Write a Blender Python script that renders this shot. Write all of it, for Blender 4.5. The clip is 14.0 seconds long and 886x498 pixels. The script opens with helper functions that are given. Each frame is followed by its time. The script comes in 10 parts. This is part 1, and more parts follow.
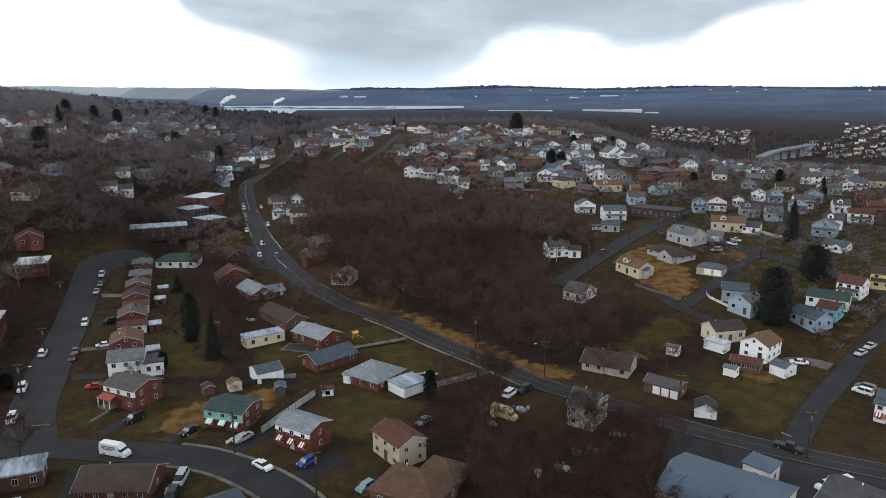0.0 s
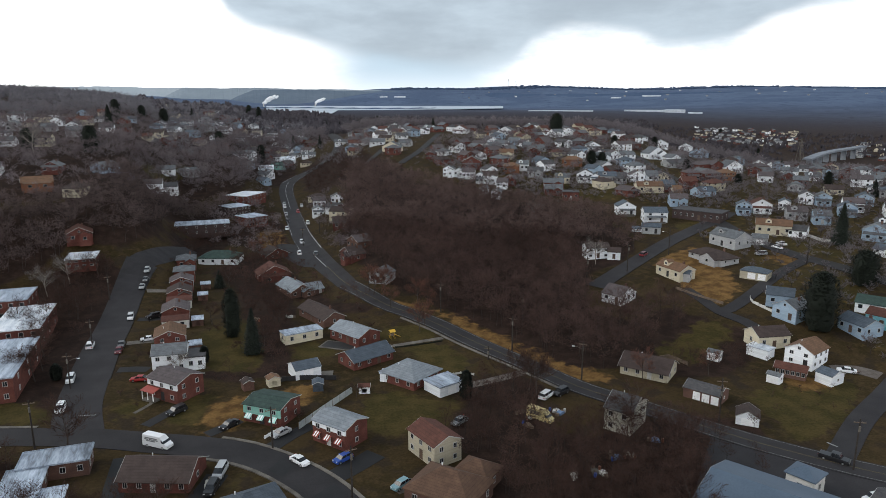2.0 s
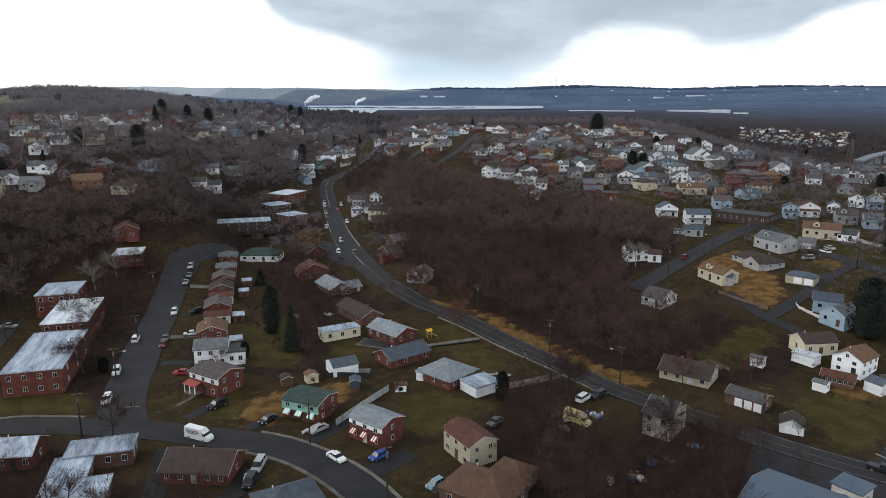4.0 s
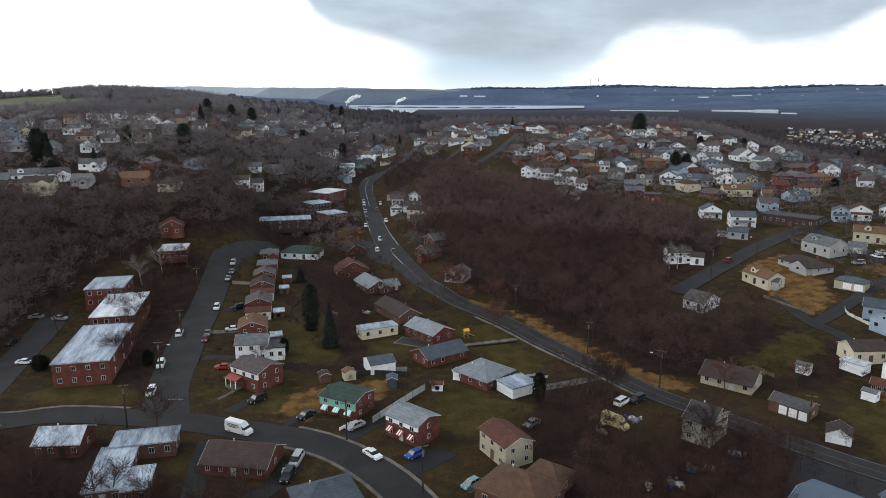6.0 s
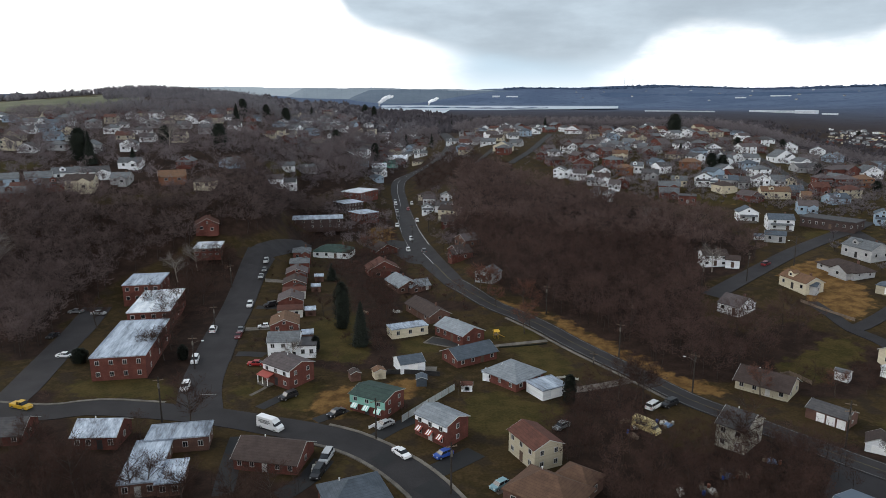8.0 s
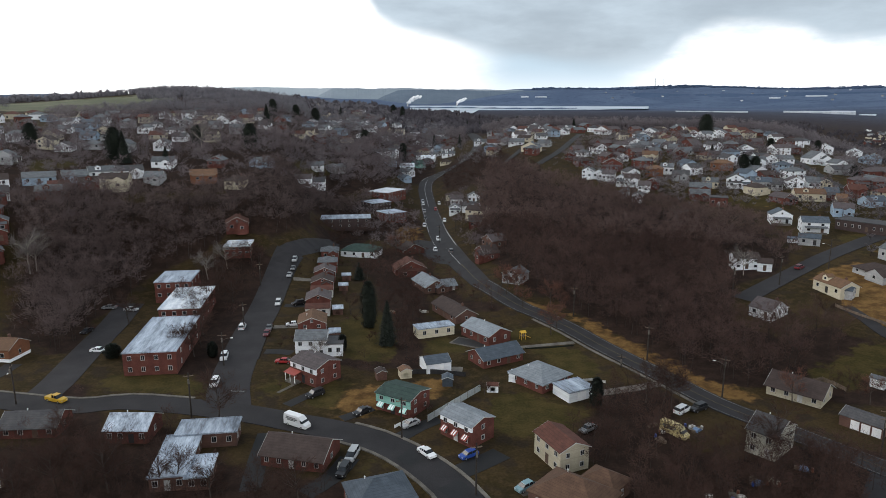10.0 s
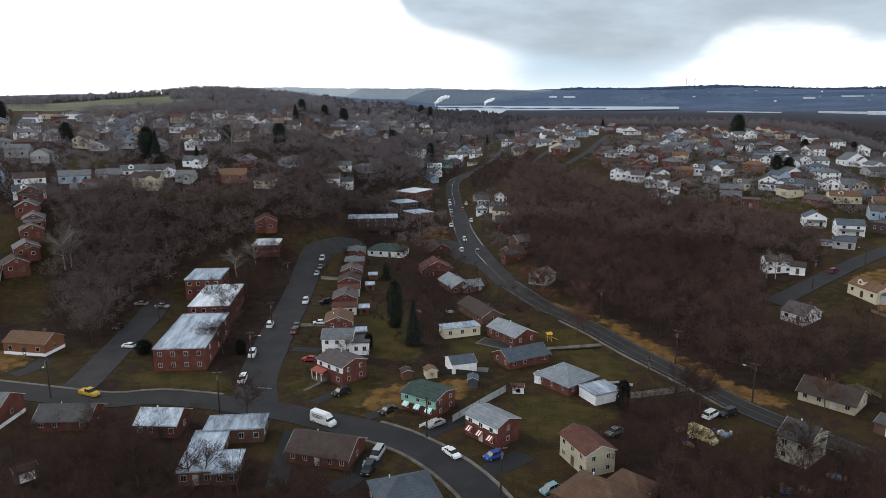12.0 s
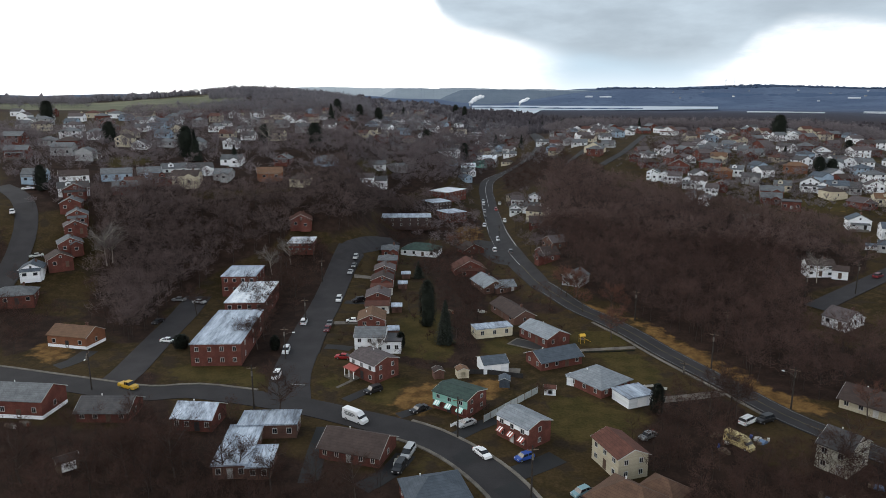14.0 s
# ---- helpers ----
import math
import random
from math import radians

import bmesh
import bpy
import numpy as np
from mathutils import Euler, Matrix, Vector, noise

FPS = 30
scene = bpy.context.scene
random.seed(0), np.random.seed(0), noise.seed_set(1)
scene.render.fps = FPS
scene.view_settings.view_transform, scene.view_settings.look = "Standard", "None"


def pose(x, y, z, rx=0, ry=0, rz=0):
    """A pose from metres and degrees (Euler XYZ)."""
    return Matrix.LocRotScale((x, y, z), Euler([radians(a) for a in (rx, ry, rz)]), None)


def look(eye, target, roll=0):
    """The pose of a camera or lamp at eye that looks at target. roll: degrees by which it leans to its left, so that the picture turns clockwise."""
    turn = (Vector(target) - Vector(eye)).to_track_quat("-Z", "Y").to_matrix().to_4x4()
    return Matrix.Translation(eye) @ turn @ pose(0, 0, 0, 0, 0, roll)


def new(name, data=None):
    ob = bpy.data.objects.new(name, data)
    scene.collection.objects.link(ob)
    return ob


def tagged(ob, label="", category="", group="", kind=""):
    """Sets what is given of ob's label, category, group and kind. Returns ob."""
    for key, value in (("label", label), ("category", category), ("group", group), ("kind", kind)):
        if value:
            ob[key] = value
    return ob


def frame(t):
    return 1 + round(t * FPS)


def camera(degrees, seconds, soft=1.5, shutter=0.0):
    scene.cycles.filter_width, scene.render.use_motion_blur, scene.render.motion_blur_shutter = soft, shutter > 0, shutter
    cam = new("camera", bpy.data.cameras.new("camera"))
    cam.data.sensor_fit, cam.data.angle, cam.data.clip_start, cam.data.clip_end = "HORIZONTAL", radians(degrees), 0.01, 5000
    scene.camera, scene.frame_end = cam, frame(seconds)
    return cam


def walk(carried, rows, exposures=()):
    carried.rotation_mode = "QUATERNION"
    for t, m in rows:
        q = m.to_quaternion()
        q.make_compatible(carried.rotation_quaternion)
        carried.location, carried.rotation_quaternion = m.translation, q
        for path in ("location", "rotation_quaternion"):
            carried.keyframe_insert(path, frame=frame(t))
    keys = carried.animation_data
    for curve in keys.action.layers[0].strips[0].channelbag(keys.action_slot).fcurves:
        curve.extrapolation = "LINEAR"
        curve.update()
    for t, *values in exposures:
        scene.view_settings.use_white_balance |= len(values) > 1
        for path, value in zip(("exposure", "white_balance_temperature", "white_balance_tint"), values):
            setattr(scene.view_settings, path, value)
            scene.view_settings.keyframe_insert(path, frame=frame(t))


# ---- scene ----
EYE_HEIGHT = 72.0
cam = camera(65.57, 14.0, soft=0.8)
# seconds, turn to the left and tilt below the horizon, in degrees: the camera hovers and pans
PAN = [(0.0, -10.32, 12.60), (0.5, -9.53, 12.60), (1.0, -8.73, 12.60), (1.5, -7.92, 12.60), (2.0, -7.11, 12.59),
       (2.5, -6.31, 12.58), (3.0, -5.50, 12.59), (5.5, -1.43, 12.62), (6.0, -0.62, 12.63), (6.5, 0.08, 12.63),
       (7.0, 0.73, 12.63), (7.5, 1.36, 12.62), (8.0, 2.01, 12.61), (10.5, 4.87, 12.59), (11.0, 5.44, 12.59),
       (11.5, 6.02, 12.59), (12.0, 6.58, 12.58), (12.5, 7.12, 12.58), (13.0, 7.71, 12.59), (13.5, 8.48, 12.59),
       (14.0, 9.39, 12.60)]
walk(cam, [(t, pose(0, 0, EYE_HEIGHT, 90 - tilt, 0, turn)) for t, turn, tilt in PAN])

# ---- sky and sun ----
SUN_TURN, SUN_RISE = 72.0, 36.0      # degrees to the left of +y, degrees up
world = bpy.data.worlds.new("overcast_sky")
scene.world = world
world.use_nodes = True
wt = world.node_tree
wt.nodes.clear()


def wnode(kind, **inputs):
    n = wt.nodes.new(kind)
    for k, v in inputs.items():
        n.inputs[k if not k.startswith("i") or not k[1:].isdigit() else int(k[1:])].default_value = v
    return n


def wmath(op, a, b=0.0, c=0.0, clamp=False):
    n = wt.nodes.new("ShaderNodeMath")
    n.operation, n.use_clamp = op, clamp
    for i, v in enumerate((a, b, c)):
        if isinstance(v, (int, float)):
            n.inputs[i].default_value = v
        else:
            wt.links.new(v, n.inputs[i])
    return n.outputs[0]


def wramp(value, lo, hi, a=0.0, b=1.0):
    n = wt.nodes.new("ShaderNodeMapRange")
    n.interpolation_type = "SMOOTHSTEP"
    wt.links.new(value, n.inputs[0])
    for i, v in enumerate((lo, hi, a, b)):
        n.inputs[i + 1].default_value = v
    return n.outputs[0]


def wramp_linear(value, lo, hi):
    n = wt.nodes.new("ShaderNodeMapRange")
    wt.links.new(value, n.inputs[0])
    n.inputs[1].default_value, n.inputs[2].default_value = lo, hi
    return n.outputs[0]


def wmix(fac, a, b):
    n = wt.nodes.new("ShaderNodeMix")
    n.data_type = "RGBA"
    wt.links.new(fac, n.inputs[0])
    for sock, v in ((n.inputs[6], a), (n.inputs[7], b)):
        if isinstance(v, tuple):
            sock.default_value = v
        else:
            wt.links.new(v, sock)
    return n.outputs[2]


coord = wt.nodes.new("ShaderNodeTexCoord")
split = wt.nodes.new("ShaderNodeSeparateXYZ")
wt.links.new(coord.outputs["Generated"], split.inputs[0])
dx, dy, dz = split.outputs
# bearing to the left and rise, in degrees
bearing = wmath("MULTIPLY", wmath("ARCTAN2", wmath("MULTIPLY", dx, -1.0), dy), 57.2958)
rise = wmath("MULTIPLY", wmath("ARCSINE", dz), 57.2958)
flat = wt.nodes.new("ShaderNodeCombineXYZ")
wt.links.new(wmath("MULTIPLY", bearing, 0.05), flat.inputs[0])
wt.links.new(wmath("MULTIPLY", rise, 0.16), flat.inputs[1])
puff = wnode("ShaderNodeTexNoise", Scale=1.15, Detail=6.0, Roughness=0.55)
wt.links.new(flat.outputs[0], puff.inputs["Vector"])
fine = wnode("ShaderNodeTexNoise", Scale=3.6, Detail=5.0, Roughness=0.6)
wt.links.new(flat.outputs[0], fine.inputs["Vector"])
wob = wmath("ADD", wmath("MULTIPLY", wmath("SUBTRACT", puff.outputs[0], 0.5), 1.5), wmath("MULTIPLY", wmath("SUBTRACT", fine.outputs[0], 0.5), 0.55))
# a heavy bank overhead that ends towards the hidden sun, and a veil of rain hanging from it
hem = wt.nodes.new("ShaderNodeFloatCurve")
hem_curve = hem.mapping.curves[0]
# rise of the bank's lower edge, by bearing
HEM = [(-48, 6.6), (-38, 6.6), (-32, 5.4), (-28, 3.9), (-25, 3.8), (-22, 4.7), (-18, 5.0), (-14.5, 4.3), (-12, 2.8), (-8, 2.4), (-3, 2.8), (2, 3.8), (6, 4.8), (9, 6.0), (12, 8.5), (48, 12.0)]
while len(hem_curve.points) < len(HEM):
    hem_curve.points.new(0.5, 0.5)
for point, (at_bearing, at_rise) in zip(hem_curve.points, HEM):
    point.location = ((at_bearing + 48) / 96, at_rise / 12)
hem.mapping.update()
wt.links.new(wramp_linear(bearing, -48.0, 48.0), hem.inputs["Value"])
over_hem = wmath("SUBTRACT", wmath("ADD", rise, wmath("MULTIPLY", wob, 1.7)), wmath("MULTIPLY", hem.outputs[0], 12.0))
bank = wramp(over_hem, -0.9, 0.8)
# unseen sky behind the camera, left open and bright low down to light walls
behind = wramp(wmath("ABSOLUTE", bearing), 50.0, 95.0)
bank = wmath("MULTIPLY", bank, wmath("SUBTRACT", 1.0, behind))
veil_side = wmath("POWER", 2.718, wmath("MULTIPLY", wmath("POWER", wmath("DIVIDE", wmath("ADD", bearing, wmath("ADD", 5.0, wmath("MULTIPLY", wob, 5.0))), 7.5), 4.0), -1.0))
veil = wmath("MULTIPLY", veil_side, wramp(rise, -1.0, 2.5, 0.5, 1.0))
wisps = wmath("MULTIPLY", wramp(wob, -0.02, 0.4), wramp(bearing, 14.0, -16.0, 0.0, 0.8))
# unseen grey cover overhead, added to dim the light on the ground
overhead = wramp(wmath("ADD", rise, wmath("MULTIPLY", wob, 8.0)), 12.0, 34.0, 0.0, 0.95)
overhead = wmath("MULTIPLY", overhead, wramp(wmath("SUBTRACT", rise, wmath("MULTIPLY", behind, 26.0)), 8.0, 22.0))
grey = wmath("MAXIMUM", bank, overhead, clamp=True)
pale = wmath("MAXIMUM", veil, wisps, clamp=True)
clear = wnode("ShaderNodeTexSky")
clear.sky_type, clear.sun_disc = "NISHITA", False
clear.sun_elevation, clear.sun_rotation = radians(SUN_RISE), radians(-SUN_TURN)
lift = wt.nodes.new("ShaderNodeVectorMath")
lift.operation = "SCALE"
lift.inputs[3].default_value = 0.10
wt.links.new(clear.outputs[0], lift.inputs[0])
cloud = wmix(pale, (1.35, 1.37, 1.40, 1), (0.53, 0.67, 0.79, 1))
depth = wmix(wramp(wmath("ADD", wmath("MULTIPLY", puff.outputs[0], 0.85), wmath("MULTIPLY", fine.outputs[0], 0.15)), 0.38, 0.66), (0.39, 0.46, 0.53, 1), (0.56, 0.66, 0.75, 1))
cloud = wmix(grey, cloud, depth)
sky_colour = wmix(wramp(rise, -30, 90, 0.97, 0.90), lift.outputs[0], cloud)
back = wnode("ShaderNodeBackground", Strength=1.0)
wt.links.new(sky_colour, back.inputs[0])
wout = wt.nodes.new("ShaderNodeOutputWorld")
wt.links.new(back.outputs[0], wout.inputs[0])

sun = new("sun", bpy.data.lights.new("sun", "SUN"))
sun.data.energy, sun.data.angle, sun.data.color = 1.0, radians(28), (1.0, 0.96, 0.9)
sun.matrix_world = look((-500 * math.sin(radians(SUN_TURN)), 500 * math.cos(radians(SUN_TURN)), 500 * math.tan(radians(SUN_RISE))), (0, 0, 0))
scene.view_settings.exposure = 0.21

# ---- lie of the land ----
LEFT_HILL = ((0, 0), (245, 0), (275, 6), (320, 29), (414, 45), (600, 53), (785, 60), (980, 69), (1090, 71), (1500, 57), (3000, 45), (4700, 72), (9000, 72))
MIDDLE = ((0, 0), (458, 0), (545, 9), (763, 27), (980, 30), (1500, 31), (1780, 32), (1900, 22), (3900, 22), (4250, 30), (4750, 58), (9000, 58))
RIGHT_HILL = ((0, 0), (196, 0), (338, 14), (414, 24), (470, 33), (610, 40), (720, 40), (930, 17), (1400, -4), (2000, 17), (2150, 26), (2290, 26), (2450, 20), (3350, 20), (3900, 78), (4750, 121), (9000, 121))
LEFT_FOOT = ((0, 0), (390, 1), (490, 21), (620, 37), (780, 47), (980, 56), (1200, 52), (1500, 45), (3000, 40), (4700, 58), (9000, 58))
RIGHT_VALLEY = ((0, 0), (200, 0), (250, 8), (338, 15), (436, 22), (545, 20), (675, 9), (820, -8), (1090, -19), (1600, -14), (2500, 22), (3500, 72), (4700, 121), (9000, 121))
BEHIND = ((0, 0), (250, 0), (900, 25), (4700, 90), (9000, 90))


def slope(table, r):
    rs, zs = [p[0] for p in table], [p[1] for p in table]
    return sum(np.interp(r * k, rs, zs) for k in (0.94, 0.98, 1.02, 1.06)) / 4


def terrain(x, y):
    """Height of the ground at x, y (numbers or arrays)."""
    x, y = np.asarray(x, float), np.asarray(y, float)
    r, a = np.hypot(x, y), np.degrees(np.arctan2(-x, y))

    def s(lo, hi):
        k = np.clip((a - lo) / (hi - lo), 0, 1)
        return k * k * (3 - 2 * k)
    z = slope(RIGHT_VALLEY, r)
    z = z + (slope(RIGHT_HILL, r) - z) * s(-34, -18)
    z = z + (slope(MIDDLE, r) - z) * s(-2.5, 5.5)
    z = z + (slope(LEFT_FOOT, r) - z) * s(6, 11)
    z = z + (slope(LEFT_HILL, r) - z) * s(12.5, 19)
    z = z + (9 * np.exp(-((a - 24.5) / 5.0) ** 2) - 4.5 * s(29, 37)) * np.exp(-((r - 960) / 150) ** 2)
    b = np.clip((np.abs(a) - 55) / 50, 0, 1)
    z = z + (slope(BEHIND, r) - z) * b * b * (3 - 2 * b)
    far = np.clip((r - 900) / 2500, 0, 1)
    return z + far * (9 * np.sin(x / 310 + 1) * np.cos(y / 520) + 6 * np.sin(x / 137 + y / 400)) * np.clip((r - 3900) / 600, 0.03, 1)

# ---- materials ----
def shade(name, colours, rough=0.8, scale=1.0, grain=12.0, bump=0.15, metal=0.0, vary=0.12, spec=0.3, stretch=None, thin=0.0):
    """A surface of two or three colours mixed by a coarse and a fine noise, with relief; each object differs a little."""
    m = bpy.data.materials.new(name)
    m.use_nodes = True
    nt = m.node_tree
    b = nt.nodes["Principled BSDF"]
    co = nt.nodes.new("ShaderNodeTexCoord")
    big, small = nt.nodes.new("ShaderNodeTexNoise"), nt.nodes.new("ShaderNodeTexNoise")
    big.inputs["Scale"].default_value, big.inputs["Detail"].default_value = scale, 5
    small.inputs["Scale"].default_value, small.inputs["Detail"].default_value = scale * grain, 3
    info = nt.nodes.new("ShaderNodeObjectInfo")
    shift = nt.nodes.new("ShaderNodeVectorMath")
    shift.operation = "MULTIPLY_ADD"
    nt.links.new(info.outputs["Random"], shift.inputs[0])
    shift.inputs[1].default_value = (53.0, 31.0, 17.0)
    if stretch:
        squeeze = nt.nodes.new("ShaderNodeVectorMath")
        squeeze.operation = "MULTIPLY"
        squeeze.inputs[1].default_value = stretch
        nt.links.new(co.outputs["Object"], squeeze.inputs[0])
        nt.links.new(squeeze.outputs[0], shift.inputs[2])
    else:
        nt.links.new(co.outputs["Object"], shift.inputs[2])
    for n in (big, small):
        nt.links.new(shift.outputs[0], n.inputs["Vector"])
    ramp = nt.nodes.new("ShaderNodeValToRGB")
    ramp.color_ramp.elements[0].position, ramp.color_ramp.elements[1].position = 0.32, 0.68
    ramp.color_ramp.elements[0].color, ramp.color_ramp.elements[1].color = (*colours[0], 1), (*colours[-1], 1)
    if len(colours) > 2:
        ramp.color_ramp.elements.new(0.5).color = (*colours[1], 1)
    mixv = nt.nodes.new("ShaderNodeMath")
    mixv.operation = "MULTIPLY_ADD"
    nt.links.new(small.outputs[0], mixv.inputs[0])
    mixv.inputs[1].default_value = 0.45
    half = nt.nodes.new("ShaderNodeMath")
    half.operation = "MULTIPLY_ADD"
    nt.links.new(big.outputs[0], half.inputs[0])
    half.inputs[1].default_value, half.inputs[2].default_value = 0.75, -0.1
    nt.links.new(half.outputs[0], mixv.inputs[2])
    nt.links.new(mixv.outputs[0], ramp.inputs[0])
    hsv = nt.nodes.new("ShaderNodeHueSaturation")
    val = nt.nodes.new("ShaderNodeMapRange")
    nt.links.new(info.outputs["Random"], val.inputs[0])
    val.inputs[3].default_value, val.inputs[4].default_value = 1 - vary, 1 + vary
    nt.links.new(val.outputs[0], hsv.inputs["Value"])
    nt.links.new(ramp.outputs[0], hsv.inputs["Color"])
    nt.links.new(hsv.outputs[0], b.inputs["Base Color"])
    b.inputs["Roughness"].default_value, b.inputs["Metallic"].default_value = rough, metal
    b.inputs["Specular IOR Level"].default_value = spec
    if bump:
        bp = nt.nodes.new("ShaderNodeBump")
        bp.inputs["Strength"].default_value, bp.inputs["Distance"].default_value = bump, 0.05
        nt.links.new(small.outputs[0], bp.inputs["Height"])
        nt.links.new(bp.outputs[0], b.inputs["Normal"])
    if thin:
        through_light, both = nt.nodes.new("ShaderNodeBsdfTranslucent"), nt.nodes.new("ShaderNodeMixShader")
        nt.links.new(hsv.outputs[0], through_light.inputs["Color"])
        both.inputs[0].default_value = thin
        nt.links.new(b.outputs[0], both.inputs[1])
        nt.links.new(through_light.outputs[0], both.inputs[2])
        nt.links.new(both.outputs[0], nt.nodes["Material Output"].inputs["Surface"])
    return m


def courses(m, height, width, dark=0.7, bump=0.3):
    """Lay courses of a piece of that height and width over a surface made by shade()."""
    nt = m.node_tree
    b = nt.nodes["Principled BSDF"]
    old = b.inputs["Base Color"].links[0].from_socket
    co, br = nt.nodes.new("ShaderNodeTexCoord"), nt.nodes.new("ShaderNodeTexBrick")
    sep, com, add = nt.nodes.new("ShaderNodeSeparateXYZ"), nt.nodes.new("ShaderNodeCombineXYZ"), nt.nodes.new("ShaderNodeMath")
    nt.links.new(co.outputs["Object"], sep.inputs[0])
    add.operation = "ADD"
    nt.links.new(sep.outputs[0], add.inputs[0])
    nt.links.new(sep.outputs[1], add.inputs[1])
    nt.links.new(add.outputs[0], com.inputs[0])
    nt.links.new(sep.outputs[2], com.inputs[1])
    nt.links.new(com.outputs[0], br.inputs["Vector"])
    br.inputs["Scale"].default_value = 1.0
    br.inputs["Brick Width"].default_value, br.inputs["Row Height"].default_value = width, height
    br.inputs["Mortar Size"].default_value = height * 0.08
    br.inputs["Color1"].default_value, br.inputs["Color2"].default_value = (1, 1, 1, 1), (0.86, 0.86, 0.86, 1)
    br.inputs["Mortar"].default_value = (dark, dark, dark, 1)
    mx = nt.nodes.new("ShaderNodeMix")
    mx.data_type, mx.blend_type = "RGBA", "MULTIPLY"
    mx.inputs[0].default_value = 1.0
    nt.links.new(old, mx.inputs[6])
    nt.links.new(br.outputs[0], mx.inputs[7])
    nt.links.new(mx.outputs[2], b.inputs["Base Color"])
    return m


